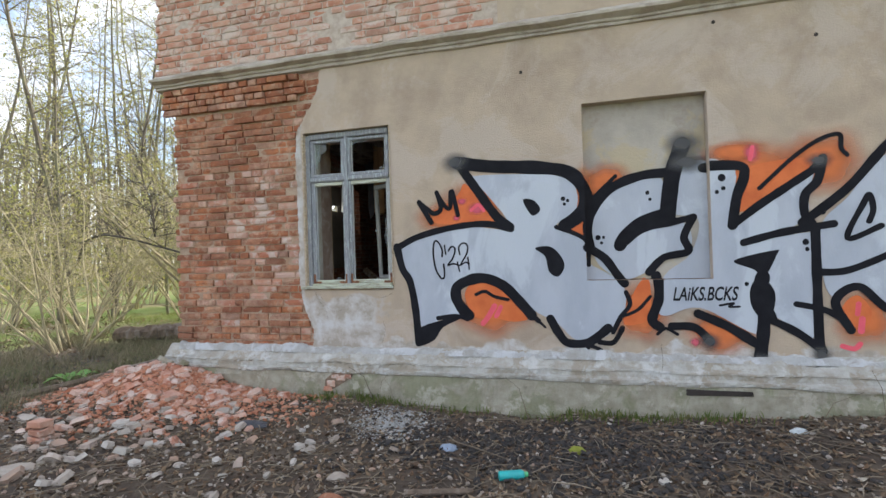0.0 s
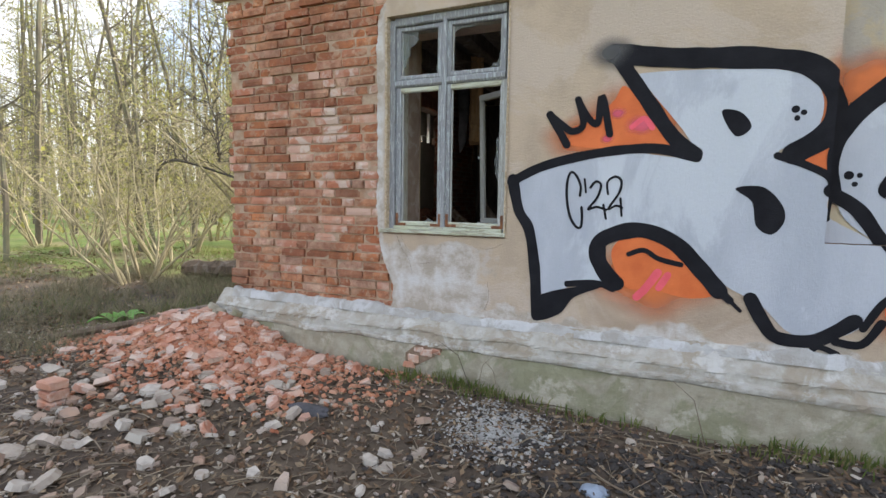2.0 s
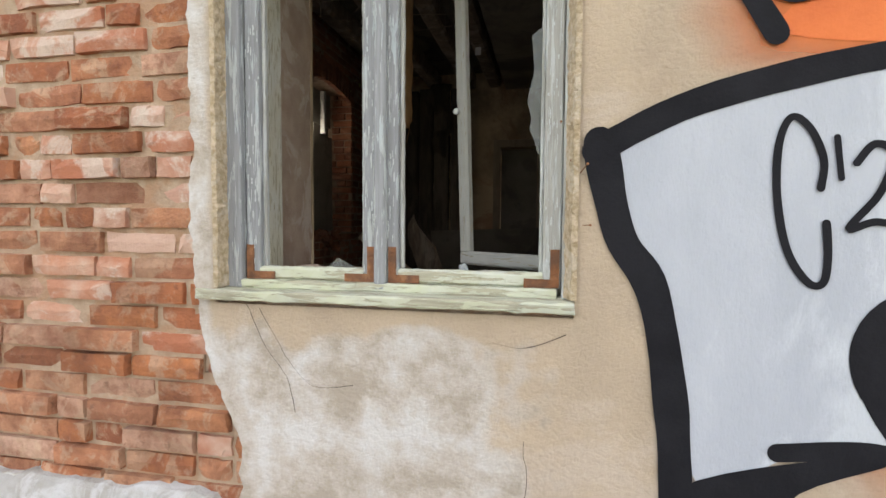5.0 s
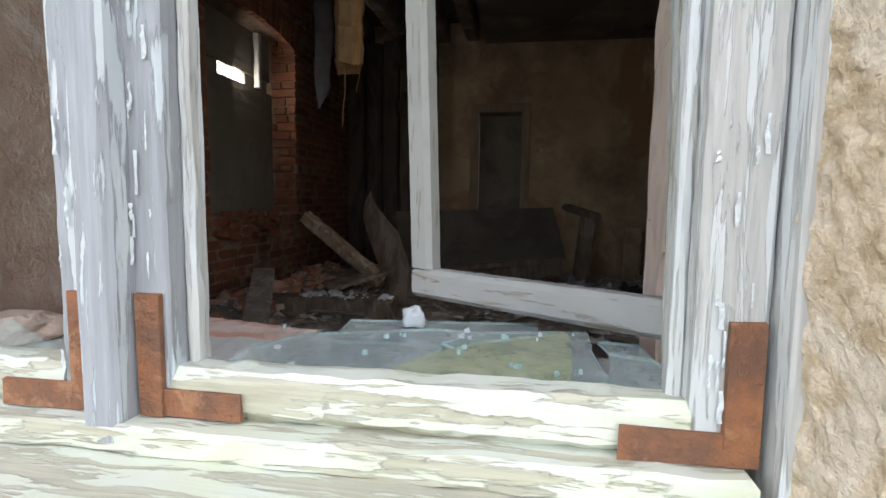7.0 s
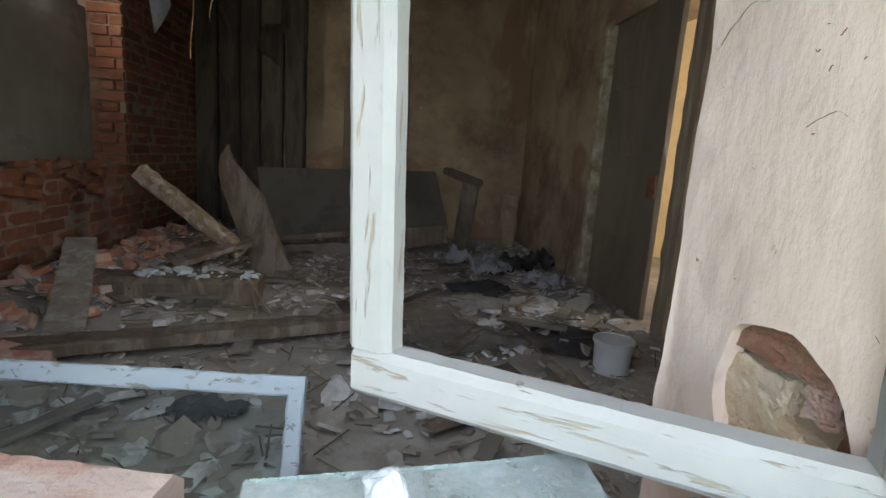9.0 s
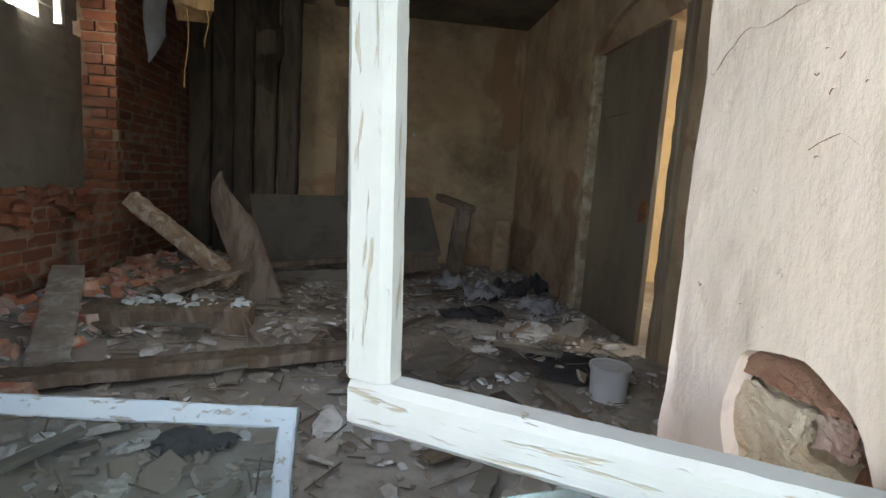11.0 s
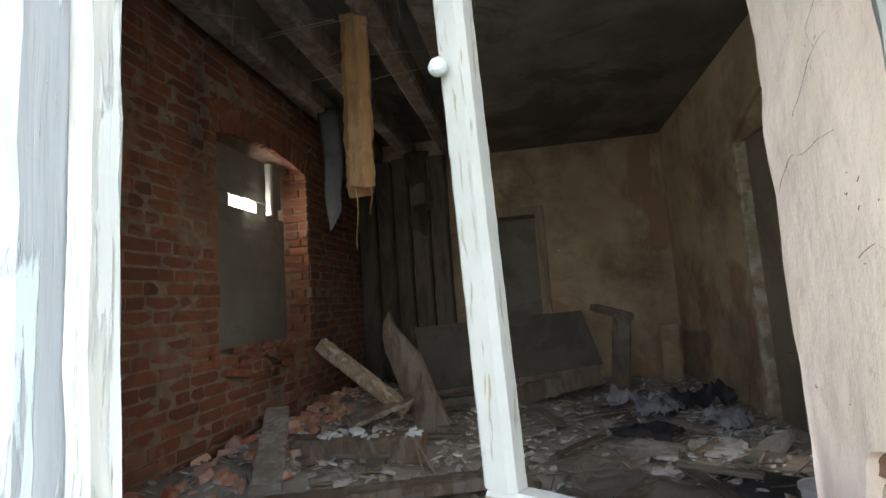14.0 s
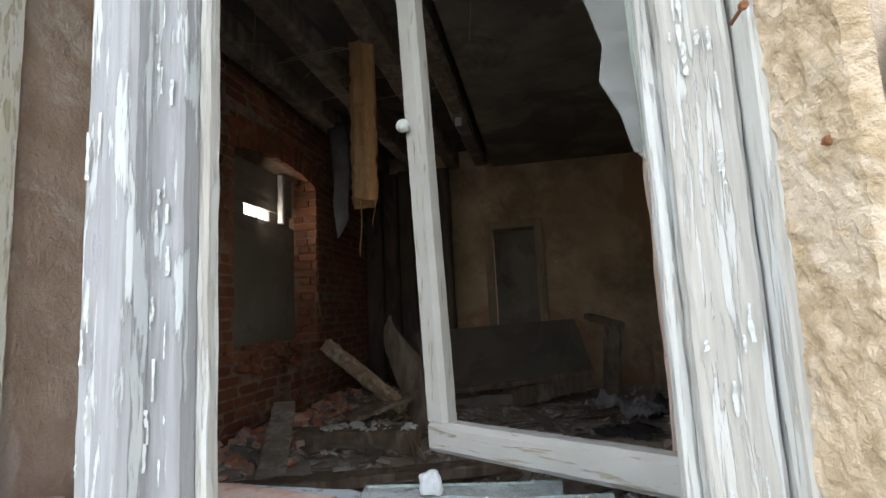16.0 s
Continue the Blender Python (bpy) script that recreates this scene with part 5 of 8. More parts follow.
# ---- window reveals inside ----
def reveal(x, side, name, hole):
    """Plaster of the deep inner reveal, a thick coat with a hole knocked in it."""
    bm = bmesh.new()
    ys = [0.31 + (WALL_T + 0.018 - 0.31) * i / 60 for i in range(61)]
    zs = [0.76 + (2.66 - 0.76) * i / 260 for i in range(261)]
    th = 0.024

    def inhole(y, z):
        return hole and ((y - 0.45) / 0.092) ** 2 + ((z - 1.03) / (0.09)) ** 2 + 0.35 * noise.noise((y * 22, z * 22, 1)) + 0.2 * noise.noise((y * 70, z * 70, 4)) < 1

    def P(y, z, o):
        edge = max(0.0, (y - 0.6) / 0.05)
        fl = 0.02 * (y - 0.31) / 0.3
        d = 0.004 * noise.noise((y * 6, z * 6, side)) + 0.0015 * noise.noise((y * 25, z * 25, 2)) - 0.003 * edge * noise.noise((z * 14, 0, 5))
        yy = y + (0.011 * noise.noise((z * 6, 7, side)) + 0.004 * noise.noise((z * 25, 3, side)) if edge > 0 and side < 0 else 0.003 * noise.noise((z * 9, 7, side)) if edge > 0 else 0)
        return (x + side * (fl + d - o), yy, z)
    front, back = {}, {}
    for i, y in enumerate(ys):
        for j, z in enumerate(zs):
            front[i, j] = bm.verts.new(P(y, z, 0))
            back[i, j] = bm.verts.new(P(y, z, -th))
    ok = lambda i, j: 0 <= i < len(ys) - 1 and 0 <= j < len(zs) - 1 and not inhole((ys[i] + ys[i + 1]) / 2, (zs[j] + zs[j + 1]) / 2)
    for i in range(len(ys) - 1):
        for j in range(len(zs) - 1):
            if not ok(i, j):
                continue
            q = ((i, j), (i + 1, j), (i + 1, j + 1), (i, j + 1))
            bm.faces.new([front[k] for k in q])
            for (a, b), (di, dj) in zip(((q[0], q[1]), (q[1], q[2]), (q[2], q[3]), (q[3], q[0])), ((0, -1), (1, 0), (0, 1), (-1, 0))):
                if not ok(i + di, j + dj):
                    bm.faces.new((front[a], front[b], back[b], back[a]))
    rim = {}
    for (i, j) in front:
        near = [k for k in ((i - 1, j - 1), (i, j - 1), (i - 1, j), (i, j)) if 0 <= k[0] < len(ys) - 1 and 0 <= k[1] < len(zs) - 1]
        if len({ok(*k) for k in near}) == 2:
            rim[i, j] = [(i + a, j + b) for a, b in ((-1, 0), (1, 0), (0, -1), (0, 1), (1, 1), (1, -1), (-1, 1), (-1, -1))]
    for _ in range(4):                              # the broken edge, rounded off
        for side_ in (front, back):
            mean = {k: [side_[q].co.yz for q in n_ if q in rim] for k, n_ in rim.items()}
            new_ = {k: sum(m_, Vector((0, 0))) / len(m_) for k, m_ in mean.items() if m_}
            for k, c in new_.items():
                side_[k].co.y, side_[k].co.z = c.x, c.y
    for v in [v for v in bm.verts if not v.link_faces]:
        bm.verts.remove(v)
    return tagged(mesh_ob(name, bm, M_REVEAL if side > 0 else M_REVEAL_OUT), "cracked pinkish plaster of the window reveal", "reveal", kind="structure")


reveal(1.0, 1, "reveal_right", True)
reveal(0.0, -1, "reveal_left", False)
hd = mesh_ob("reveal_head", one_box(-0.02, 1.03, 0.31, WALL_T + 0.02, 2.63, 2.66), M_REVEAL)
tagged(hd, "plastered underside of the window head", "reveal", kind="structure")
sb = mesh_ob("reveal_sill", one_box(-0.02, 1.03, 0.332, WALL_T + 0.02, 0.72, 0.8), M_REVEAL_OUT)
tagged(sb, "broken mortar bed of the inner window sill", "reveal", kind="structure")
hole_fill = empty("broken_masonry", (1.03, 0.455, 0.96))
tagged(hole_fill, "bricks and yellow mortar bared in the broken reveal", "masonry")
M_YELLOWM = mat("yellow_mortar", (0.66, 0.53, 0.36), (0.56, 0.42, 0.27), 22, 0.95, 1.0, 70, (0.7, 0.6, 0.45), 14, 0.5)
M_FOAM = mat("yellow_foam", (0.45, 0.36, 0.06), (0.3, 0.24, 0.04), 40, 0.95, 1.0, 70)
for i, (x, y, z, ry, rz, m) in enumerate(((1.04, 0.47, 1.1, 0.1, 0.034, M_BRICK), (1.042, 0.375, 1.09, 0.035, 0.03, M_BRICK), (1.042, 0.51, 1.035, 0.07, 0.05, M_YELLOWM), (1.042, 0.525, 0.99, 0.045, 0.035, M_YELLOWM),
                                           (1.05, 0.43, 1.058, 0.03, 0.024, M_BRICK_PALE), (1.052, 0.385, 1.045, 0.035, 0.028, M_BRICK), (1.04, 0.455, 1.0, 0.05, 0.035, M_YELLOWM), (1.034, 0.4, 1.0, 0.03, 0.02, M_FOAM), (1.036, 0.375, 0.985, 0.025, 0.02, M_FOAM))):
    bm = bmesh.new()
    bmesh.ops.create_cube(bm, size=1.7)
    bmesh.ops.subdivide_edges(bm, edges=bm.edges[:], cuts=9, use_grid_fill=True)
    for v in bm.verts:
        k = 1 + 0.2 * noise.noise(v.co * 2 + Vector((i, 0, 0))) + 0.2 * noise.noise(v.co * 5 + Vector((i, 0, 0))) + 0.1 * noise.noise(v.co * 11 + Vector((i, 0, 0)))
        v.co = Vector((x + v.co.x * 0.014 * k, y + v.co.y * ry * 0.72 * k, z + v.co.z * rz * 0.72 * k))
    ob = part({M_YELLOWM: "mortar", M_FOAM: "foam"}.get(m, "brick"), bm, m, hole_fill)
    ob.matrix_parent_inverse = hole_fill.matrix_basis.inverted()
bm = bmesh.new()
box(bm, 1.058, 1.072, 0.33, 0.58, 0.92, 1.16)
ob = part("mortar_back", bm, M_YELLOWM, hole_fill)
ob.matrix_parent_inverse = hole_fill.matrix_basis.inverted()


def recess_cheek(x, side):
    """Rough sandy coat on the cheek of the outer window recess, ragged towards the frame."""
    bm = bmesh.new()
    ny, nz = 16, 240
    g = {}
    for i in range(ny + 1):
        for j in range(nz + 1):
            y, z = -0.009 + 0.06 * i / ny, 0.985 + 1.63 * j / nz
            d = 0.008 + (0.02 * i / ny if side > 0 else 0) + 0.0035 * noise.noise((y * 60, z * 60, 1)) + 0.0025 * noise.noise((y * 150, z * 150, 2)) + 0.003 * noise.noise((0, z * 9, 3))
            if i == 0:
                d = -0.004
            g[i, j] = bm.verts.new((x - side * d, y + 0.004 * noise.noise((z * 30, 1, side)), z))
    for i in range(ny):
        for j in range(nz):
            bm.faces.new((g[i, j], g[i + 1, j], g[i + 1, j + 1], g[i, j + 1]))
    tagged(mesh_ob("recess_plaster", bm, M_ROUGHCAST), "coarse sandy render beside the window frame", "plaster", kind="structure")


recess_cheek(1.0, 1)
recess_cheek(0.0, -1)
for o in window_1.children_recursive:
    if o.type == "MESH" and o.name.split(".")[0] in ("window_frame", "stile", "mullion", "rail"):
        o.data.polygons.foreach_set("use_smooth", [False] * len(o.data.polygons))


# ---- the room's fittings ----
def thing(name, at, label, cat, group=""):
    e = empty(name, at)
    return tagged(e, label, cat, group)


def sub(name, bm, m, root, label="", smooth=False):
    ob = part(name, bm, m, root, label, smooth)
    ob.matrix_parent_inverse = root.matrix_basis.inverted()
    return ob


def single(name, bm, m, label, cat, group="", smooth=False):
    return tagged(mesh_ob(name, bm, m, smooth), label, cat, group)


# boarded opening in the left wall, with a gap that lets the sky in
win2 = thing("window_2", (-1.55, 3.4, 1.06), "boarded-up window with a gap of bright sky", "window")
win2["kind"] = "structure"
BX = -1.52
sub("board", timber((BX, 3.44, 1.03), (BX, 3.44, 2.125), 1.36, 0.025, 20, 0.003, up=(1, 0, 0), bevel=0.1), M_PANEL, win2, "dusty brown board")
sub("board", timber((BX - 0.02, 3.44, 2.235), (BX - 0.02, 3.44, 2.63), 1.36, 0.025, 8, 0.003, up=(1, 0, 0), bevel=0.1), M_PANEL, win2)
sub("board", one_box(BX - 0.05, BX - 0.034, 2.76, 3.34, 2.08, 2.3), M_PANEL, win2)
sub("frame_piece", timber((BX + 0.05, 3.8, 2.126), (BX + 0.05, 3.8, 2.58), 0.05, 0.05, 12, 0.003, up=(1, 0, 0)), M_WHITEWOOD, win2, "white remnant of a window frame")
sub("board", one_box(BX - 0.055, BX - 0.036, 3.74, 4.12, 2.08, 2.3), M_PANEL, win2)

gap_lamp = new("window_skylight", bpy.data.lights.new("gap_skylight", "AREA"))     # sky through the gap over the boards
gap_lamp.data.shape, gap_lamp.data.size, gap_lamp.data.size_y, gap_lamp.data.energy = "RECTANGLE", 0.34, 0.1, 0.65
gap_lamp.data.color = (1.0, 0.95, 0.88)
gap_lamp.matrix_world = look((BX - 0.005, 3.5, 2.18), (BX + 1.0, 4.25, 2.1))

# joists over the fallen part of the ceiling
for i, x in enumerate((-1.05, -0.62, -0.14, 0.2)):
    single("ceiling_joist", timber((x, WALL_T + 0.02, CZ + 0.13), (x, BY, CZ + 0.13), 0.16, 0.2, 30, 0.008), M_TIMBER, "blackened wooden joist laid bare overhead", "beam", "ceiling joists")
hang = thing("hanging_beam", (-0.235, 2.63, 2.98), "broken timber hanging down from the joists", "beam")
sub("timber", timber((-0.235, 2.63, 1.955), (-0.225, 2.63, 3.04), 0.16, 0.13, 30, 0.006, up=(0, 1, 0), ends=0.035, bevel=0.32), M_TIMBER_WARM, hang)
for x, y, z, l in ((-0.25, 2.58, 1.95, 0.35), (-0.17, 2.6, 1.95, 0.16), (-0.62, 2.0, 3.02, 0.45), (0.55, 2.2, 2.97, 0.3)):
    bm = bmesh.new()
    tube(bm, [(x + 0.01 * math.sin(k), y, z + 0.02 - l * k / 5) for k in range(6)], [0.003] * 6, 5)
    if z < 2:
        sub("splinter", bm, M_TIMBER_WARM, hang)
    else:
        single("dangling_reed", bm, M_TWIG, "dry reed dangling from the ceiling", "reed", "dangling reeds")
bm = bmesh.new()
for k in range(16):
    a = Vector((random.uniform(-1.0, 0.1), random.uniform(2.0, 3.3), CZ + random.uniform(-0.05, 0.0)))
    d = Vector((random.uniform(-0.5, 0.5), random.uniform(-0.12, 0.12), random.uniform(-0.06, 0.03)))
    tube(bm, [a - d, a, a + d], [0.003, 0.003, 0.002], 4)
tagged(single("reed_lath", bm, M_TWIG, "loose reeds of the torn ceiling lathing", "reed"), kind="stuff")


def sheet(corners, nx, ny, bump, m, name, label, cat, ragged=0.0, thick=0.012, fr=3.0):
    """A rumpled or ragged hanging sheet between four corners."""
    a, b, c, d = [Vector(v) for v in corners]
    bm = bmesh.new()
    g = []
    for i in range(nx + 1):
        row = []
        for j in range(ny + 1):
            u, v = i / nx, j / ny
            p = (a.lerp(b, u)).lerp(d.lerp(c, u), v)
            n = Vector((noise.noise(p * fr), noise.noise(p * fr + Vector((9, 0, 0))), noise.noise(p * fr + Vector((0, 9, 0))))) * bump
            if j == ny:
                n.z += ragged * noise.noise((u * 6, 3, 1))
            row.append(bm.verts.new(p + n))
        g.append(row)
    for i in range(nx):
        for j in range(ny):
            bm.faces.new((g[i][j], g[i + 1][j], g[i + 1][j + 1], g[i][j + 1]))
    bmesh.ops.solidify(bm, geom=bm.faces[:], thickness=thick)
    return single(name, bm, m, label, cat, smooth=True)


sheet([(-1.04, 3.9, 3.06), (-0.84, 3.9, 3.06), (-0.85, 3.92, 2.15), (-0.99, 3.92, 1.96)], 6, 16, 0.03, M_CLOTH_DARK, "hanging_rag", "dark torn rag hanging from the joists", "rag", 0.1)
sheet([(-0.62, 5.3, 3.0), (-0.34, 5.3, 3.0), (-0.42, 5.35, 1.75), (-0.55, 5.35, 1.7)], 8, 24, 0.09, M_DARKWOOD, "torn_paper", "dark wall paper torn and hanging down", "wallpaper", 0.12, 0.01)

# timbers of the partition at the back
for x, w, zt in ((-1.13, 0.2, 2.96), (-0.91, 0.19, 2.95), (-0.71, 0.18, 2.97), (-0.5, 0.2, 2.94), (-0.27, 0.19, 2.96)):
    single("partition_post", timber((x, 5.42, FZ + 0.001), (x, 5.42, zt), w, 0.14, 26, 0.005, up=(0, 1, 0)), M_DARKWOOD, "old upright timber of a partition", "post", "partition posts")

# back doorway: frame, and a dark panel put in for the unlit passage behind it
door_2 = thing("door_2", (0.535, BY, FZ), "narrow doorway in worn wooden casing", "doorway")
door_2["kind"] = "structure"
M_CASE = mat("grimy_casing", (0.3, 0.24, 0.17), (0.22, 0.17, 0.12), 9, 0.8, 0.4, 50, (0.15, 0.11, 0.08), 3, 0.5, stretch=(1, 1, 0.3))
for x in (0.245, 0.835):
    sub("casing", timber((x, BY - 0.015, FZ), (x, BY - 0.015, 2.28), 0.1, 0.05, 16, 0.003, up=(0, 1, 0)), M_CASE, door_2)
sub("casing", timber((0.2, BY - 0.016, 2.25), (0.88, BY - 0.016, 2.25), 0.05, 0.1, 10, 0.003), M_CASE, door_2)
sub("door_leaf", one_box(0.285, 0.785, BY + 0.2, BY + 0.24, FZ + 0.004, 2.195, jit=0.003), M_PANEL, door_2, "dark panel filling the doorway for the unlit passage")

# door in the right wall, ajar
door_1 = thing("door_1", (RX + 0.05, 3.6, FZ), "brown plank door standing ajar towards a lit room", "door")
door_1["kind"] = "structure"
hx, hy = RX + 0.03, 3.6
ang = radians(2)
ex, ey = hx + 0.8 * math.sin(ang), hy - 0.8 * math.cos(ang)
sub("door_leaf", timber(((hx + ex) / 2, (hy + ey) / 2, FZ + 0.004), ((hx + ex) / 2, (hy + ey) / 2, 2.247), 0.8, 0.035, 16, 0.0015, up=(1, 0, 0), bevel=0.1), M_DOOR, door_1)
for k in (0.22, 0.5, 0.78):
    sub("rail", timber((hx + 0.08 * math.sin(ang) - 0.02, hy - 0.08, 0.36 + 1.9 * k), (ex - 0.02, ey + 0.08, 0.36 + 1.9 * k), 0.012, 0.1, 8, 0.001), M_DOOR, door_1)
sub("rim_lock", timber((ex - 0.03, ey + 0.1, 1.17), (ex - 0.03, ey + 0.02, 1.17), 0.025, 0.13, 6, 0.002), M_RUST, door_1, "rusty rim lock")
for y, w in ((3.64, 0.07), (2.53, 0.06)):
    sub("casing", timber((RX + 0.03, y, FZ), (RX + 0.03, y, 2.25), w, 0.14, 20, 0.005, up=(1, 0, 0)), mat("flaked_casing", (0.5, 0.44, 0.33), (0.3, 0.23, 0.15), 12, 0.85, 0.6, 50, (0.2, 0.14, 0.09), 5, 0.6) if y > 3 else M_CASE, door_1)
bm = bmesh.new()                                    # shallow arched hood over the door
for k in range(14):
    a0, a1 = math.pi * (0.18 + 0.64 * k / 14), math.pi * (0.18 + 0.64 * (k + 1) / 14)
    q = []
    for a in (a0, a1):
        for r in (0.74, 0.79):
            for x in (RX - 0.035, RX + 0.0):
                q.append(bm.verts.new((x, 3.11 + r * math.cos(a) * 0.9, 1.93 + r * math.sin(a) * 0.72)))
    for f in ((0, 2, 6, 4), (1, 5, 7, 3), (0, 4, 5, 1), (2, 3, 7, 6)):
        bm.faces.new([q[i] for i in f])
sub("arched_hood", bm, M_INPLASTER, door_1, "cracked plaster arch")

# the lit room behind the door
M_YELLOWROOM = mat("yellow_limewash", (0.64, 0.5, 0.3), (0.58, 0.45, 0.27), 3, 0.93, 0.3, 40, (0.5, 0.4, 0.25), 1.5, 0.5)
# the opening in this wall is added, out of view, to hold the lamp
wall("wall_far_room", "y", 1.3, 5.0, 4.6, 4.8, -0.2, CZ + 0.24, [(1.8, 3.1, 1.1, 2.6)], M_YELLOWROOM, "yellow limewashed wall of the next room with an added unseen opening")
wall("wall_far_room_back", "x", RX + 0.4, 4.6, 5.0, 5.2, -0.2, CZ + 0.24, [], M_YELLOWROOM, "yellow wall of the next room")
wall("wall_far_room_front", "x", RX + 0.4, 4.6, 1.1, 1.3, -0.2, CZ + 0.24, [], M_YELLOWROOM, "yellow wall of the next room")
wall("wall_passage", "x", LX - 0.014, RX + 0.4, BY + 1.6, BY + 1.8, -0.2, CZ + 0.24, [], M_INPLASTER, "dark wall behind the back doorway")
sky_lamp = new("window_skylight", bpy.data.lights.new("window_skylight", "AREA"))   # sky through the open window
sky_lamp.data.shape, sky_lamp.data.size, sky_lamp.data.size_y, sky_lamp.data.energy = "RECTANGLE", 0.96, 1.55, 1.2
sky_lamp.data.color = (0.8, 0.9, 1.0)
sky_lamp.matrix_world = look((0.5, WALL_T + 0.08, 1.78), (0.5, 3.0, 1.5))
# added area lamp in the unseen opening, brightens the room past the door
lamp = new("next_room_fill", bpy.data.lights.new("next_room_fill", "AREA"))
lamp.data.shape, lamp.data.size, lamp.data.size_y, lamp.data.energy = "RECTANGLE", 1.25, 1.45, 9
lamp.data.color = (1.0, 0.9, 0.74)
lamp.matrix_world = look((4.65, 2.45, 1.85), (3.0, 3.4, 1.5))
rub = thing("brick_heap", (2.9, 2.6, FZ), "low heap of broken bricks behind the door", "bricks")
for k in range(26):
    bm = bmesh.new()
    lump(bm, (random.uniform(2.62, 3.3), random.uniform(2.2, 3.0), FZ + 0.03 + random.random() * 0.35), random.uniform(0.06, 0.1), 0.7)
    sub("brick", bm, M_BRICK, rub)

# ---- fallen things in the room ----
tipped = thing("tipped_board", (0.4, 4.35, FZ), "large dusty board leaning over like a tipped settee back", "board")
c = [Vector(v) for v in ((-0.43, 4.5, 1.07), (1.1, 4.5, 1.13), (1.225, 4.33, 0.66), (-0.27, 4.22, 0.5))]
bm = bmesh.new()
g = [[bm.verts.new(c[0].lerp(c[1], i / 16).lerp(c[3].lerp(c[2], i / 16), j / 8) + Vector((0, 0.012 * noise.noise((i * 0.3, j * 0.4, 2)), 0.006 * noise.noise((i, j, 5))))) for j in range(9)] for i in range(17)]
for i in range(16):
    for j in range(8):
        bm.faces.new((g[i][j], g[i + 1][j], g[i + 1][j + 1], g[i][j + 1]))
bmesh.ops.solidify(bm, geom=bm.faces[:], thickness=0.035)
sub("panel", bm, M_PANEL, tipped, smooth=False)
sub("batten", timber((-0.3, 4.24, 0.5), (1.22, 4.34, 0.66), 0.05, 0.05, 14, 0.003), M_TIMBER, tipped)
sub("batten", timber((-0.24, 4.3, 0.37), (0.5, 4.3, 0.42), 0.06, 0.16, 14, 0.006), M_PANEL, tipped)
sub("torn_lining", timber((0.5, 4.32, 0.45), (1.2, 4.36, 0.6), 0.03, 0.16, 14, 0.012, bevel=0.3), M_TIMBER, tipped)
sub("leg", timber((1.38, 4.62, FZ), (1.44, 4.55, 1.04), 0.15, 0.1, 14, 0.004, up=(0, 1, 0)), M_TIMBER, tipped, "squared armrest post")
sub("armrest", timber((1.27, 5.03, 1.13), (1.5, 4.5, 1.05), 0.1, 0.07, 12, 0.004, bevel=0.3), M_TIMBER, tipped)
sub("leg", timber((0.2, 4.62, FZ), (0.2, 4.55, 1.05), 0.08, 0.06, 10, 0.003, up=(0, 1, 0)), M_TIMBER, tipped)

bm = timber((-0.02, 3.35, FZ - 0.01), (-0.355, 3.44, 1.2), 0.24, 0.05, 22, 0.004, up=(0.25, 1, 0), ends=0.0)
for v in bm.verts:                                  # split to a point at the top
    k = max(0.0, (v.co.z - 0.95) / 0.25)
    if k > 0:
        v.co.x += (-0.37 - v.co.x) * min(1, k) * 0.75
single("leaning_plank", bm, M_TIMBER, "wide split plank standing on end in the rubble", "plank")
single("leaning_rafter", timber((-0.845, 3.34, 1.045), (-0.2, 3.22, 0.58), 0.1, 0.09, 20, 0.005, ends=0.01), mat("lathed_rafter", (0.34, 0.25, 0.16), (0.22, 0.15, 0.1), 14, 0.9, 0.9, 40, (0.5, 0.44, 0.36), 16, 0.6), "short fallen rafter with plaster ridges leaning on a plank", "beam")
single("fallen_beam", timber((-0.8, 2.8, 0.452), (0.0, 2.83, 0.46), 0.2, 0.165, 22, 0.006, ends=0.015), M_TIMBER, "heavy grey beam end lying in rubble", "beam")
single("long_plank", timber((-0.85, 1.98, 0.425), (0.6, 2.43, 0.44), 0.13, 0.055, 34, 0.004), M_TIMBER, "long grey plank lying across the rubble", "plank")
single("sloping_plank", timber((-0.66, 2.22, 0.42), (-1.02, 3.02, 0.66), 0.15, 0.035, 22, 0.004), mat("dusty_plank", (0.33, 0.29, 0.24), (0.24, 0.2, 0.165), 12, 0.92, 0.7, 50, (0.46, 0.43, 0.39), 10, 0.6), "dusty plank sloping up on the brick rubble", "plank")
single("broken_board", timber((-0.55, 3.05, 0.56), (-0.2, 3.3, 0.66), 0.3, 0.03, 12, 0.008, ends=0.03), M_TIMBER, "dusty broken board on the rubble", "board")
single("broken_board", timber((-1.05, 2.3, 0.42), (-0.6, 3.3, 0.48), 0.12, 0.03, 12, 0.006, ends=0.02), M_TIMBER, "dusty broken board on the rubble", "board")

# fallen outer frame, leaning
fs = thing("old_window", (-0.18, 1.2, FZ), "pale blue window sash leaning in the rubble", "window sash")
tl, tr = Vector((-0.86, 1.375, 0.672)), Vector((0.478, 1.24, 0.672))
dn = Vector((0.0, -0.14, -0.3))
ax = (tr - tl).normalized()
nn = ax.cross(dn).normalized()
sub("rail", timber(tl, tr, 0.032, 0.05, 30, 0.0015, up=tuple(-dn)), M_BLUEWOOD, fs)
sub("stile", timber(tr - ax * 0.02, tr - ax * 0.02 + dn, 0.032, 0.042, 12, 0.0015, up=tuple(ax)), M_BLUEWOOD, fs)
sub("stile", timber(tl + ax * 0.02, tl + ax * 0.02 + dn, 0.032, 0.042, 12, 0.0015, up=tuple(ax)), M_BLUEWOOD, fs)
sub("rail", timber(tl + dn, tr + dn, 0.032, 0.045, 30, 0.0015, up=tuple(-dn)), M_BLUEWOOD, fs)
bm = bmesh.new()
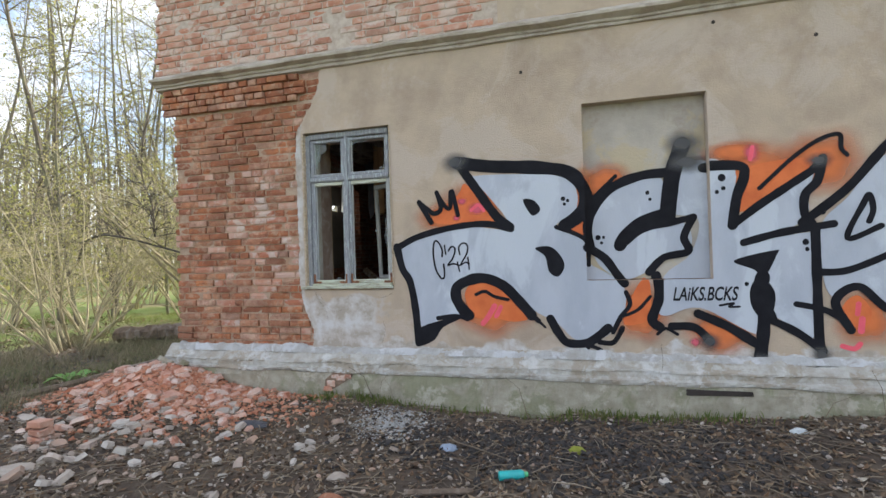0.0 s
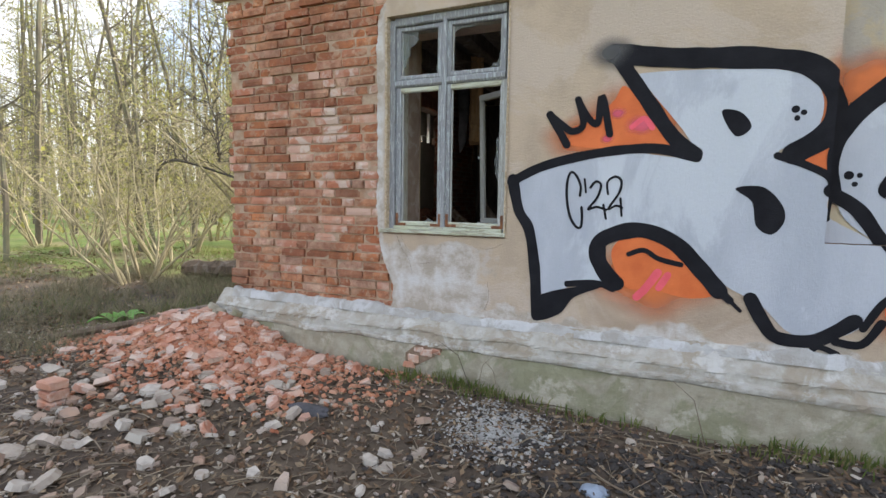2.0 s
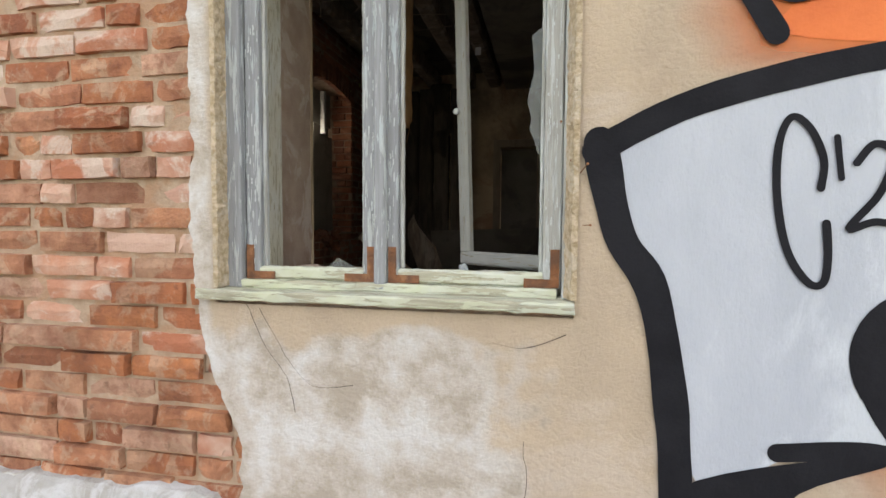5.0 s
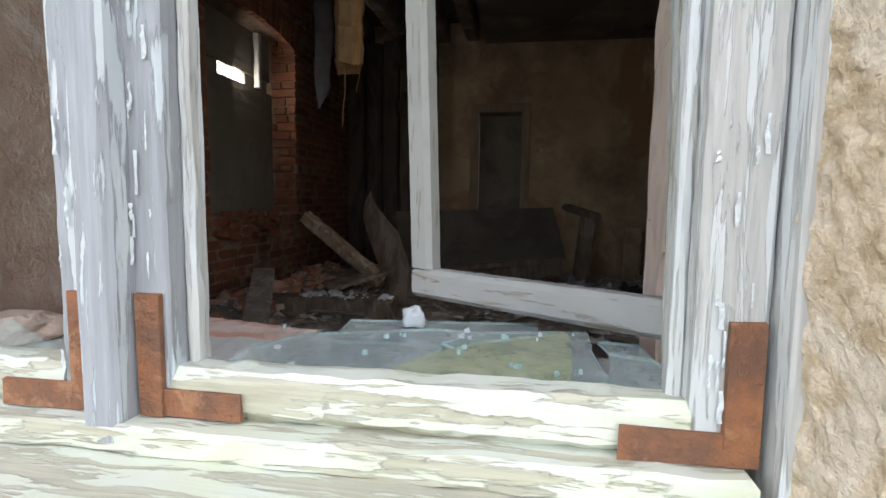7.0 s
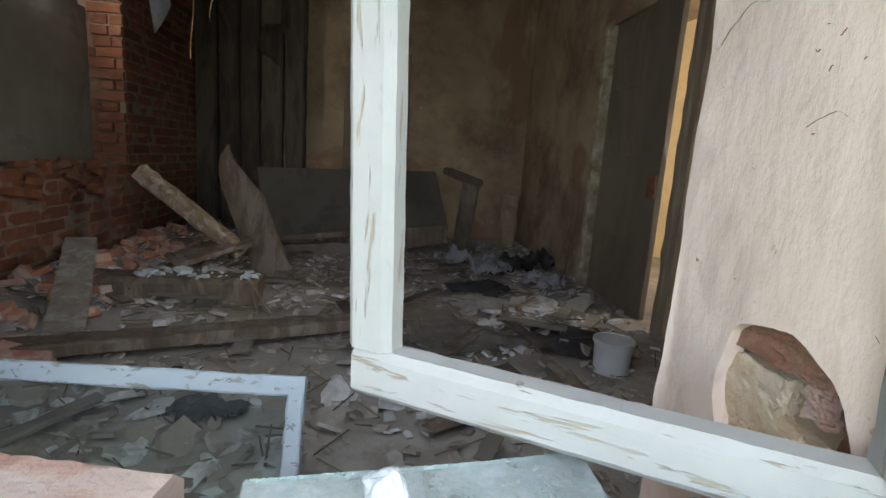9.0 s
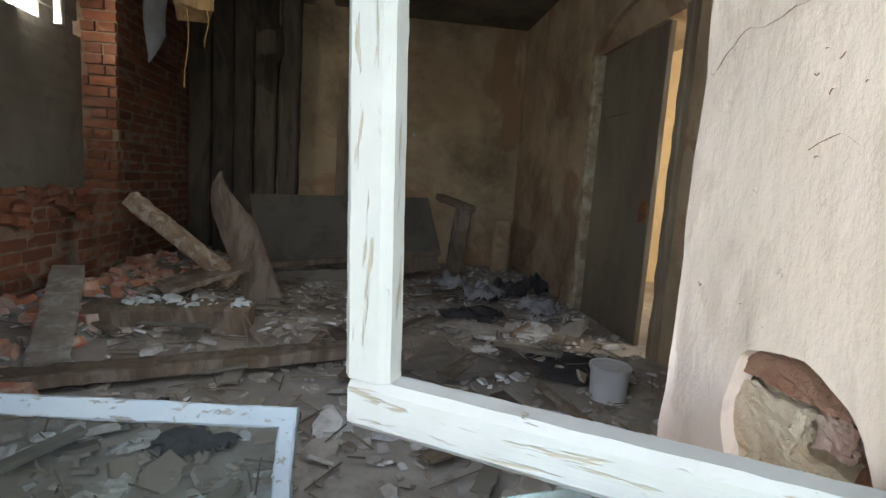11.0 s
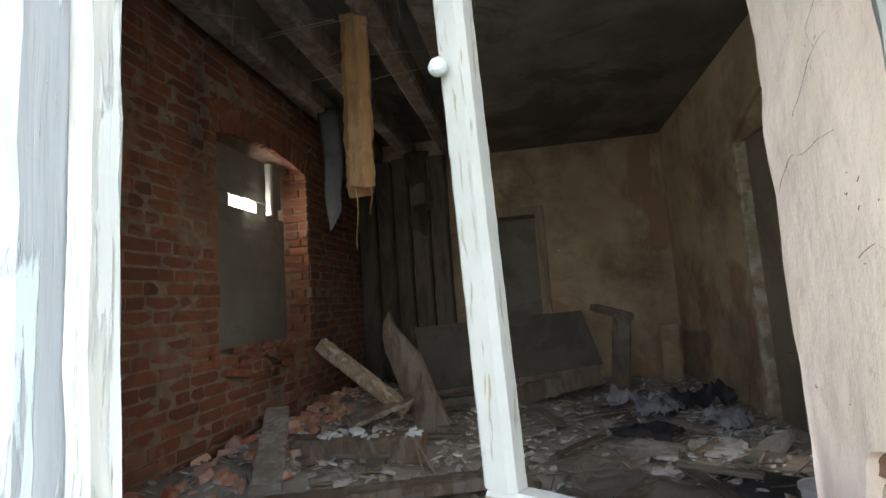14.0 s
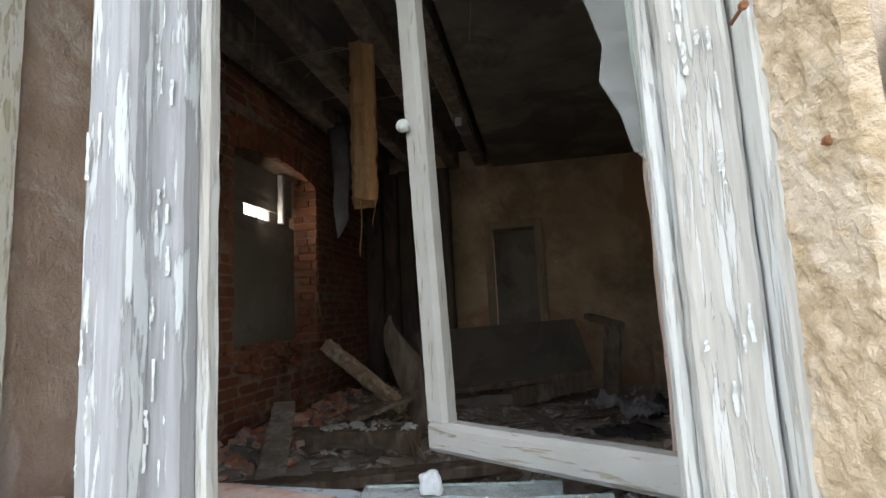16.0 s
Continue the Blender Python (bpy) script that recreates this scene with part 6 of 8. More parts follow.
bm.faces.new([bm.verts.new(v) for v in (tl + ax * 0.03 + dn * 0.08, tr - ax * 0.03 + dn * 0.08, tr - ax * 0.03 + dn * 0.93, tl + ax * 0.03 + dn * 0.93)])
bmesh.ops.solidify(bm, geom=bm.faces[:], thickness=0.003)
pg = sub("pane", bm, glass_mat("sash_glass", (0.5, 0.55, 0.58), 0.05, 0.06), fs, "dusty glass pane")
pg.visible_shadow = False

# bucket
bk = thing("bucket", (1.695, 2.05, FZ), "small white plastic bucket standing in the dust", "bucket")


def revolve(prof, c, n=40):
    bm = bmesh.new()
    rows = [[bm.verts.new((c[0] + r * math.cos(6.2832 * k / n), c[1] + r * math.sin(6.2832 * k / n), c[2] + z)) for k in range(n)] for r, z in prof]
    for a, b in zip(rows, rows[1:]):
        for k in range(n):
            bm.faces.new((a[k], a[(k + 1) % n], b[(k + 1) % n], b[k]))
    bm.faces.new(rows[0])
    bm.faces.new(rows[-1])
    return bm


sub("body", revolve([(0.074, 0.0), (0.077, 0.004), (0.084, 0.135), (0.089, 0.137), (0.089, 0.148)], (1.695, 2.05, FZ)), M_BUCKET, bk, smooth=False)
sub("lid", revolve([(0.091, 0.14), (0.091, 0.156), (0.086, 0.158), (0.083, 0.153), (0.02, 0.152)], (1.695, 2.05, FZ)), M_BUCKET, bk, "dusty flat lid")


def cloth(cx, cy, w, d, h, m, label, seed):
    bm = bmesh.new()
    n = 26
    g = []
    for i in range(n + 1):
        row = []
        for j in range(n + 1):
            u, v = i / n * 2 - 1, j / n * 2 - 1
            r = math.hypot(u, v)
            k = 1 + 0.25 * noise.noise((u * 1.5, v * 1.5, seed))
            z = h * max(0, 1 - r * r * 0.8) * (0.6 + 0.7 * noise.noise((u * 2.2 + seed, v * 2.2, 1))) + h * 0.45 * abs(noise.noise((u * 5, v * 5 + seed, 2)))
            row.append(bm.verts.new((cx + u * w * k, cy + v * d * k, FZ + 0.012 + max(0, z))))
        g.append(row)
    for i in range(n):
        for j in range(n):
            u, v = (i + 0.5) / n * 2 - 1, (j + 0.5) / n * 2 - 1
            if math.hypot(u, v) < 0.85 + 0.25 * noise.noise((u * 2, v * 2, seed + 4)):
                bm.faces.new((g[i][j], g[i + 1][j], g[i + 1][j + 1], g[i][j + 1]))
    for v in [v for v in bm.verts if not v.link_faces]:
        bm.verts.remove(v)
    bmesh.ops.solidify(bm, geom=bm.faces[:], thickness=0.008)
    single("crumpled_cloth", bm, m, label, "cloth", "cast-off clothes", True)


cloth(1.5, 3.75, 0.2, 0.22, 0.2, M_CLOTH, "crumpled white cloth on the floor", 1)
cloth(1.85, 3.45, 0.2, 0.18, 0.14, M_CLOTH, "crumpled white cloth on the floor", 2)
cloth(1.32, 3.25, 0.26, 0.14, 0.1, M_CLOTH_DARK, "dark cast-off garment in the rubble", 3)
cloth(1.72, 3.95, 0.2, 0.2, 0.16, M_CLOTH_DARK, "dark cast-off garment in the rubble", 4)
cloth(1.95, 4.0, 0.16, 0.16, 0.2, M_CLOTH_DARK, "dark cast-off garment in the rubble", 5)
cloth(1.3, 4.1, 0.2, 0.16, 0.16, M_CLOTH, "crumpled white cloth on the floor", 6)
cloth(1.25, 2.95, 0.24, 0.2, 0.06, M_CHIP, "sheet of crumpled dusty paper", 7)
cloth(1.05, 2.4, 0.4, 0.26, 0.06, M_CHIP, "sheet of crumpled dusty paper", 8)
cloth(0.9, 2.75, 0.3, 0.2, 0.05, M_CHIP, "sheet of crumpled dusty paper", 9)
cloth(0.1, 1.62, 0.16, 0.08, 0.09, M_CLOTH_DARK, "dark green cast-off garment in the rubble", 11)
cloth(1.7, 2.4, 0.3, 0.3, 0.03, M_CLOTH_DARK, "dark cast-off garment in the rubble", 12)
single("block_stub", timber((1.98, 5.2, FZ), (1.98, 5.2, 0.92), 0.16, 0.14, 10, 0.01, up=(0, 1, 0)), M_INPLASTER, "crumbling plastered stub against the wall", "masonry")
bm = bmesh.new()
tube(bm, [(1.85, 3.3, 0.37), (1.98, 3.45, 0.5), (2.0, 3.46, 0.62)], [0.006, 0.006, 0.005], 6)
single("bent_rod", bm, M_RUST, "bent dark rod sticking out of rubble", "rod")
for a, b, c in (((0.05, 2.55, 0.4), (0.0, 2.6, 0.57), (0.12, 2.52, 0.42)),):
    bm = bmesh.new()
    tube(bm, [a, b], [0.005, 0.004], 5)
    tube(bm, [b, c], [0.004, 0.005], 5)
    single("split_lath", bm, M_TWIG, "thin snapped lath standing in rubble", "lath")
bm = bmesh.new()
bmesh.ops.create_icosphere(bm, subdivisions=2, radius=0.014, matrix=Matrix.Translation((1.014, BY - 0.008, 1.775)))
single("wall_hook", bm, M_PAINTFLAKE, "small pale knob on the plaster wall", "hook")
bm = one_box(0.16, 0.22, 4.0, 4.003, 2.93, 3.04)
for v in bm.verts:
    v.co.x += 0.03 * (v.co.z - 3)
single("paper_scrap", bm, M_CLOTH, "scrap of pale paper hanging from the ceiling", "paper")


# ---- rubble indoors ----
def debris(n, box_, zfun, rs, m, name, parent, flat=0.25, keep=None):
    protos = []
    for k in range(8):
        bm = bmesh.new()
        lump(bm, (0, 0, 0), 1.0, flat, n=random.randint(5, 8), turn=Matrix.Identity(3))
        me = bpy.data.meshes.new(name)
        bmesh.ops.recalc_face_normals(bm, faces=bm.faces[:])
        bm.to_mesh(me)
        bm.free()
        me.materials.append(m)
        protos.append(me)
    i = 0
    while i < n:
        x, y = random.uniform(box_[0], box_[1]), random.uniform(box_[2], box_[3])
        if keep and not keep(x, y):
            continue
        i += 1
        r = random.uniform(*rs) * random.choice((0.6, 1, 1, 1.4))
        ob = new(name, random.choice(protos))
        ob.parent, ob.matrix_parent_inverse = parent, parent.matrix_basis.inverted()
        ob.matrix_basis = Matrix.LocRotScale((x, y, zfun(x, y) + r * flat * 0.3), Euler((random.gauss(0, 0.25), random.gauss(0, 0.25), random.uniform(0, 6.3))), (r, r * random.uniform(0.6, 1), r))


def debris_stuff(n, box_, zfun, rs, m, name, label, flat=0.3, keep=None, cat="rubble"):
    bm = bmesh.new()
    i = 0
    while i < n:
        x, y = random.uniform(box_[0], box_[1]), random.uniform(box_[2], box_[3])
        if keep and not keep(x, y):
            continue
        i += 1
        r = random.uniform(*rs)
        lump(bm, (x, y, zfun(x, y) + r * flat * 0.3), r, flat, n=random.randint(4, 6))
    tagged(single(name, bm, m, label, cat), kind="stuff")


def room_z(x, y):
    z = FZ + 0.02 + 0.03 * noise.noise((x * 1.7, y * 1.7, 3))
    z += 0.16 * math.exp(-((x + 1.15) / 0.35) ** 2) * (0.6 + 0.5 * noise.noise((y * 1.5, 1, 1))) * (1 if y > 1.6 else 0.5)
    z += 0.1 * math.exp(-((x + 0.5) / 0.5) ** 2 - ((y - 3.1) / 0.5) ** 2)
    return max(FZ + 0.003, z)


def make_rubble_bed():
    xs = [LX + 0.002 + (RX - LX - 0.004) * i / 90 for i in range(91)]
    ys = [WALL_T + 0.022 + (BY - WALL_T - 0.03) * j / 120 for j in range(121)]
    bm = bmesh.new()
    g = [[bm.verts.new((x, y, room_z(x, y) - 0.012 + 0.012 * noise.noise((x * 11, y * 11, 0)))) for y in ys] for x in xs]
    for i in range(90):
        for j in range(120):
            bm.faces.new((g[i][j], g[i + 1][j], g[i + 1][j + 1], g[i][j + 1]))
    tagged(single("rubble_bed", bm, M_FLOOR, "bed of dust and crushed plaster over the floor", "rubble", smooth=True), kind="stuff")


make_rubble_bed()
plaster_pile = thing("plaster_debris", (0.5, 2.0, FZ), "flat pieces of fallen plaster strewn over the floor", "rubble")
debris(230, (-0.9, 2.1, 0.9, 4.2), room_z, (0.03, 0.085), M_CHIP, "plaster_piece", plaster_pile, 0.22)
sheets = thing("plaster_sheets", (1.0, 2.6, FZ), "broad sheets of fallen ceiling plaster and paper", "rubble")
debris(40, (0.5, 2.0, 1.5, 3.9), room_z, (0.06, 0.12), M_CHIP, "plaster_sheet", sheets, 0.12)
shards_ = thing("plaster_shards", (-0.2, 1.2, FZ), "heaped plaster shards below the window", "rubble")
debris(230, (-1.1, 0.55, 0.75, 1.75), room_z, (0.03, 0.09), M_CHIP, "plaster_shard", shards_, 0.2)
laths = thing("fallen_laths", (0.2, 2.2, FZ), "grey laths and board ends strewn over the rubble", "laths")
rl = random.Random(4)
for k in range(46):
    x, y, a = rl.uniform(-0.8, 1.8), rl.uniform(1.0, 3.9), rl.uniform(0, 6.3)
    l = rl.uniform(0.12, 0.5)
    p, q = (x, y, room_z(x, y) + rl.uniform(0.02, 0.05)), (x + l * math.cos(a), y + l * math.sin(a), room_z(x, y) + rl.uniform(0.02, 0.08))
    sub("lath", timber(p, q, rl.uniform(0.025, 0.09), rl.uniform(0.008, 0.02), 5, 0.003, ends=0.015), rl.choice((M_TIMBER, M_PANEL, M_DARKWOOD)), laths)
brick_pile = thing("brick_debris", (-1.0, 2.5, FZ), "reddish brick rubble fallen from the wall", "rubble")
debris(150, (LX + 0.03, -0.55, 1.2, 4.6), room_z, (0.03, 0.09), M_BRICK_PALE, "brick_piece", brick_pile, 0.5, keep=lambda x, y: random.random() < math.exp(-(x + 1.2) * 2.2))
debris_stuff(2600, (LX + 0.02, RX - 0.02, 0.68, 5.4), room_z, (0.008, 0.04), M_CHIP, "plaster_crumbs", "small crumbs of plaster over the floor")
bm = bmesh.new()
for k in range(420):
    x, y = random.uniform(-1.0, 2.0), random.uniform(0.8, 4.2)
    a = random.uniform(0, 6.3)
    l = random.uniform(0.04, 0.22)
    z = room_z(x, y) + random.uniform(0.005, 0.03)
    dz = random.uniform(-0.01, 0.02)
    tube(bm, [(x, y, z), (x + l * math.cos(a), y + l * math.sin(a), max(z + dz, room_z(x + l * math.cos(a), y + l * math.sin(a)) + 0.004))], [0.0035, 0.003], 4)
tagged(single("splinters", bm, M_TWIG, "reeds and splinters scattered on the rubble", "splinters"), kind="stuff")
chips = thing("white_plaster", (-0.2, 2.75, 0.54), "white plaster crumbs on the fallen beam", "rubble")
debris(30, (-0.6, 0.0, 2.72, 2.9), lambda x, y: 0.545, (0.01, 0.04), M_PAINTFLAKE, "plaster_piece", chips, 0.5)


# ---- ground ----
def ground_z(x, y):
    z = -0.2
    if y < 0.6:
        z += 0.3 * math.exp(-((x + 1.75) / 0.95) ** 2 - ((y + 0.15) / 0.8) ** 2)
        z += 0.07 * math.exp(-((x + 0.2) / 1.2) ** 2 - ((y + 0.4) / 0.5) ** 2)
    z += 0.05 * noise.noise((x * 0.7, y * 0.7, 0)) + 0.03 * noise.noise((x * 2.3, y * 2.3, 4)) + 0.012 * noise.noise((x * 9, y * 9, 8))
    if x > 3:
        z += 0.05 * min(x - 3, 3) * math.exp(-(y / 1.5) ** 2)
    d = math.hypot(x, y)
    if d > 12:
        z += 0.25 * noise.noise((x * 0.06, y * 0.06, 2))
    return z


def spread(lo, hi, step, far):
    v = [lo + step * i for i in range(int((hi - lo) / step) + 1)]
    s, a, b = step, v[0], v[-1]
    left, right = [], []
    while a > -far or b < far:
        s *= 1.22
        a -= s
        b += s
        left.append(a)
        right.append(b)
    return left[::-1] + v + right


def make_ground():
    xs, ys = spread(-5.0, 6.0, 0.07, 420), spread(-4.0, 1.0, 0.07, 420)
    bm = bmesh.new()
    g = [[bm.verts.new((x, y, ground_z(x, y))) for y in ys] for x in xs]
    for i in range(len(xs) - 1):
        for j in range(len(ys) - 1):
            f = bm.faces.new((g[i][j], g[i + 1][j], g[i + 1][j + 1], g[i][j + 1]))
            c = f.calc_center_median()
            if c.y > 2.0 + 0.8 * noise.noise((c.x * 0.6, c.y * 0.6, 3)) and c.x < -1 or math.hypot(c.x, c.y) > 11:
                f.material_index = 1
    ob = mesh_ob("ground", bm, M_SOIL, True)
    ob.data.materials.append(M_MEADOW)
    tagged(ob, "bare earth with leaf litter running into spring grass", "ground", kind="structure")


make_ground()


# ---- wood beside the house ----
def grow(seed, height, r0, nbr, spread, leaves, lsize, stems=1, arch=0.0, lean=0.06, low=0.3):
    """Bark and crown of one tree or shrub standing at the origin."""
    rng = random.Random(seed)
    barks, crown = [], bmesh.new()
    tips = []

    def limb(p, d, length, r, segs, sides, wob, droop):
        pts, rad = [Vector(p)], [r]
        d = Vector(d).normalized()
        for i in range(segs):
            d = (d + Vector((rng.gauss(0, wob), rng.gauss(0, wob), rng.gauss(0, wob * 0.6) + droop))).normalized()
            pts.append(pts[-1] + d * length / segs)
            rad.append(max(0.003, r * (1 - 0.85 * (i + 1) / segs)))
        tube(barks[-1], pts, rad, sides)
        return pts, rad
    for s in range(stems):
        barks.append(bmesh.new())
        a = rng.uniform(0, 6.3)
        base = Vector((0.18 * math.cos(a), 0.18 * math.sin(a), -0.1)) * (1 if stems > 1 else 0)
        base.z = -0.15
        d0 = Vector((math.cos(a) * arch, math.sin(a) * arch, 1)) if stems > 1 else Vector((rng.gauss(0, lean), rng.gauss(0, lean), 1))
        h = height * rng.uniform(0.65, 1.05)
        trunk, rad = limb(base, d0, h, r0 * rng.uniform(0.7, 1.1), 11, 6, 0.045 if stems == 1 else 0.09, -0.02 if stems > 1 else 0.02)
        for b in range(nbr):
            f = low + (1 - low) * rng.random() ** 0.8
            k = min(int(f * 11), 10)
            p = trunk[k].lerp(trunk[k + 1], rng.random())
            a2 = rng.uniform(0, 6.3)
            L = spread * (1.15 - 0.6 * f) * rng.uniform(0.5, 1.1)
            pts, rr = limb(p, (math.cos(a2), math.sin(a2), rng.uniform(0.1, 0.8)), L, max(0.006, rad[k] * 0.4), 5, 4, 0.16, 0.02)
            for t in range(7):
                q = pts[rng.randint(1, 5)]
                a3 = rng.uniform(0, 6.3)
                tw, _ = limb(q, (math.cos(a3), math.sin(a3), rng.uniform(-0.1, 0.9)), L * rng.uniform(0.2, 0.55), 0.005 if stems > 1 else 0.008, 3, 3, 0.22, 0.0)
                tips += tw[1:]
    for i in range(leaves):
        p = rng.choice(tips) + Vector((rng.gauss(0, 0.07), rng.gauss(0, 0.07), rng.gauss(0, 0.06)))
        e = Euler((rng.uniform(0, 6.3), rng.uniform(0, 6.3), rng.uniform(0, 6.3))).to_matrix()
        s = lsize * rng.uniform(0.5, 1.2)
        crown.faces.new([crown.verts.new(p + e @ Vector(v)) for v in ((-s, 0, 0), (0, s * 0.5, s * 0.12), (s, 0, 0), (0, -s * 0.5, s * 0.12))])
    return barks, crown


def tree_proto(name, label, cat, group, **kw):
    root = empty(name)
    tagged(root, label, cat, group)
    barks, crown = grow(**kw)
    for bark in barks:
        part("trunk" if len(barks) == 1 else "stem", bark, M_BARK if len(barks) == 1 else M_STEM, root)
    part("crown", crown, M_LEAF, root, "sparse yellow-green spring leaves")
    return root


tall = [tree_proto("tree", "slender bare spring tree with sparse young leaves", "tree", "trees of the wood", seed=11 + k, height=15 + 2 * k, r0=0.095 + 0.015 * k, nbr=42, spread=2.8, leaves=1700, lsize=0.045, low=0.12) for k in range(4)]
shrubs = [tree_proto("shrub", "arching shrub of thin stems with small yellow-green leaves", "shrub", "shrubs of the wood", seed=41 + k, height=3.6 + 0.5 * k, r0=0.032, nbr=9, spread=1.3, leaves=1700, lsize=0.02, stems=8, arch=0.45, low=0.25) for k in range(4)]
rng = random.Random(5)


def wood_spot(dmin, dmax, amin=33, amax=66):
    d = dmin + (dmax - dmin) * rng.random() ** 0.7
    a = radians(rng.uniform(amin, amax))
    x, y = 2.2 - d * math.sin(a), -3.6 + d * math.cos(a)
    return x, y


def plant(protos, n, dmin, dmax, smin, smax, keep=lambda x, y: True):
    i = 0
    while i < n:
        x, y = wood_spot(dmin, dmax)
        if x > -2.4 and y > -0.6 or not keep(x, y):
            continue
        pr = protos[i % len(protos)]
        s = rng.uniform(smin, smax)
        m = Matrix.LocRotScale((x, y, ground_z(x, y)), Euler((0, 0, rng.uniform(0, 6.3))), (s, s, s))
        if i < len(protos):
            pr.matrix_basis = m
        else:
            copy_thing(pr, Matrix.Identity(4)).matrix_basis = m
        i += 1


plant(tall, 80, 14, 50, 0.8, 1.15)
plant_more = [(-9.0, 4.5), (-8.4, 6.6), (-10.5, 2.2), (-11.5, 0.2), (-13.5, 1.5), (-15.0, 3.4), (-14.5, -0.6), (-17.5, 1.0)]
for k, (x, y) in enumerate(plant_more):                # nearer trunks
    copy_thing(tall[k % 4], Matrix.Identity(4)).matrix_basis = Matrix.LocRotScale((x, y, ground_z(x, y)), Euler((0, 0, k * 1.7)), (0.6, 0.6, 0.75))
plant(shrubs, 27, 7.2, 24, 0.7, 1.2, keep=lambda x, y: x < -3.2)
bm = bmesh.new()
for k in range(900):                                   # the wood's far depth
    d, a = rng.uniform(45, 110), radians(rng.uniform(20, 80))
    x, y = 2 - d * math.sin(a), -4 + d * math.cos(a)
    h = rng.uniform(7, 17)
    dx, dy = rng.gauss(0, 0.4), rng.gauss(0, 0.4)
    r = rng.uniform(0.06, 0.16)
    tube(bm, [(x, y, -0.5), (x + dx * 0.4, y + dy * 0.4, h * 0.5), (x + dx, y + dy, h)], [r, r * 0.7, r * 0.2], 4)
    for b in range(7):
        z = h * rng.uniform(0.3, 0.95)
        a2 = rng.uniform(0, 6.3)
        l = rng.uniform(0.8, 2.2)
        tube(bm, [(x + dx * z / h, y + dy * z / h, z), (x + l * math.cos(a2), y + l * math.sin(a2), z + l * 0.6)], [0.04, 0.012], 3)
tagged(mesh_ob("far_wood", bm, M_BARK), "dense far wood of thin bare trunks", "wood", kind="stuff")
bm = bmesh.new()
for k in range(15000):                                 # undergrowth and far leaves
    d, a = rng.uniform(16, 100), radians(rng.uniform(22, 78))
    x, y = 2 - d * math.sin(a), -4 + d * math.cos(a)
    z = abs(rng.gauss(0, 1.8)) + 0.1
    s = rng.uniform(0.05, 0.13)
    e = Euler((rng.uniform(0, 6.3), rng.uniform(0, 6.3), 0)).to_matrix()
    p = Vector((x, y, z))
    bm.faces.new([bm.verts.new(p + e @ Vector(v)) for v in ((-s, 0, 0), (0, s * 0.6, 0.02), (s, 0, 0), (0, -s * 0.6, 0.02))])
tagged(mesh_ob("undergrowth", bm, M_LEAF), "yellow-green undergrowth deep in the wood", "undergrowth", kind="stuff")


# long bent bough beside the corner
bough = empty("bent_bough", (-9.0, 4.5, 1.3))
tagged(bough, "long bare bough bent over beside the house corner", "branch")
rng2 = random.Random(8)
bm = bmesh.new()
main = [Vector(v) for v in ((-9.0, 4.5, 1.3), (-7.6, 3.6, 1.75), (-6.2, 2.8, 1.85), (-5.0, 2.2, 1.76), (-3.7, 1.85, 1.52), (-2.7, 1.65, 1.3), (-2.0, 1.5, 1.12))]
pts = smooth_line([tuple(v) for v in main], False, 4)
tube(bm, pts, [0.03 - 0.02 * i / len(pts) for i in range(len(pts))], 6)
second = smooth_line([(-3.95, 1.9, 1.72), (-4.2, 2.1, 2.3), (-4.5, 2.2, 2.8), (-4.55, 2.3, 3.6)], False, 4)
tube(bm, second, [0.014 - 0.009 * i / len(second) for i in range(len(second))], 5)
for k in range(60):
    p = rng2.choice(pts[4:] + second)
    d = Vector((rng2.gauss(0, 0.5), rng2.gauss(0, 0.3), rng2.uniform(0.0, 0.8)))
    q = p + d * rng2.uniform(0.4, 1.0)
    tube(bm, [p, p.lerp(q, 0.5) + Vector((0, 0, 0.04)), q], [0.008, 0.006, 0.003], 4)
    for j in range(3):
        e = q + Vector((rng2.gauss(0, 0.15), rng2.gauss(0, 0.1), rng2.gauss(0.1, 0.12)))
        tube(bm, [p.lerp(q, rng2.uniform(0.4, 0.9)), e], [0.004, 0.002], 3)
ob = part("wood", bm, mat("dark_bark", (0.09, 0.075, 0.055), (0.06, 0.05, 0.04), 20, 0.9, 0.4, 60), bough)
ob.matrix_parent_inverse = bough.matrix_basis.inverted()
bm = timber((-5.6, 2.6, -0.05), (-4.2, 2.9, 0.0), 0.3, 0.28, 14, 0.02, ends=0.05, bevel=0.3)
tagged(mesh_ob("fallen_log", bm, M_TIMBER), "dark rotting log lying in the grass", "log")


# ---- litter on the ground ----
def near_front(x, y):
    return not (x > CORNER - 0.1 and y > -0.13)


def scatter_leaves(n, xr, yr, size, m, name, label, cat, lift=0.012):
    r = random.Random(n)
    bm = bmesh.new()
    i = 0
    while i < n:
        x, y = r.uniform(*xr), r.uniform(*yr)
        if not near_front(x, y):
            continue
        i += 1
        s = size * r.uniform(0.4, 1.3)
        p = Vector((x, y, ground_z(x, y) + r.uniform(0.002, lift)))
        e = Euler((r.gauss(0, 0.45), r.gauss(0, 0.45), r.uniform(0, 6.3))).to_matrix()
        w = r.uniform(0.35, 0.7)
        vs = [bm.verts.new(p + e @ Vector(v)) for v in ((-s, 0, s * 0.25), (-s * 0.2, s * w, 0), (s, 0, s * 0.2), (-s * 0.2, -s * w, 0.0))]
        bm.faces.new((vs[0], vs[1], vs[2]))
        bm.faces.new((vs[0], vs[2], vs[3]))
    tagged(mesh_ob(name, bm, m), label, cat, kind="stuff")


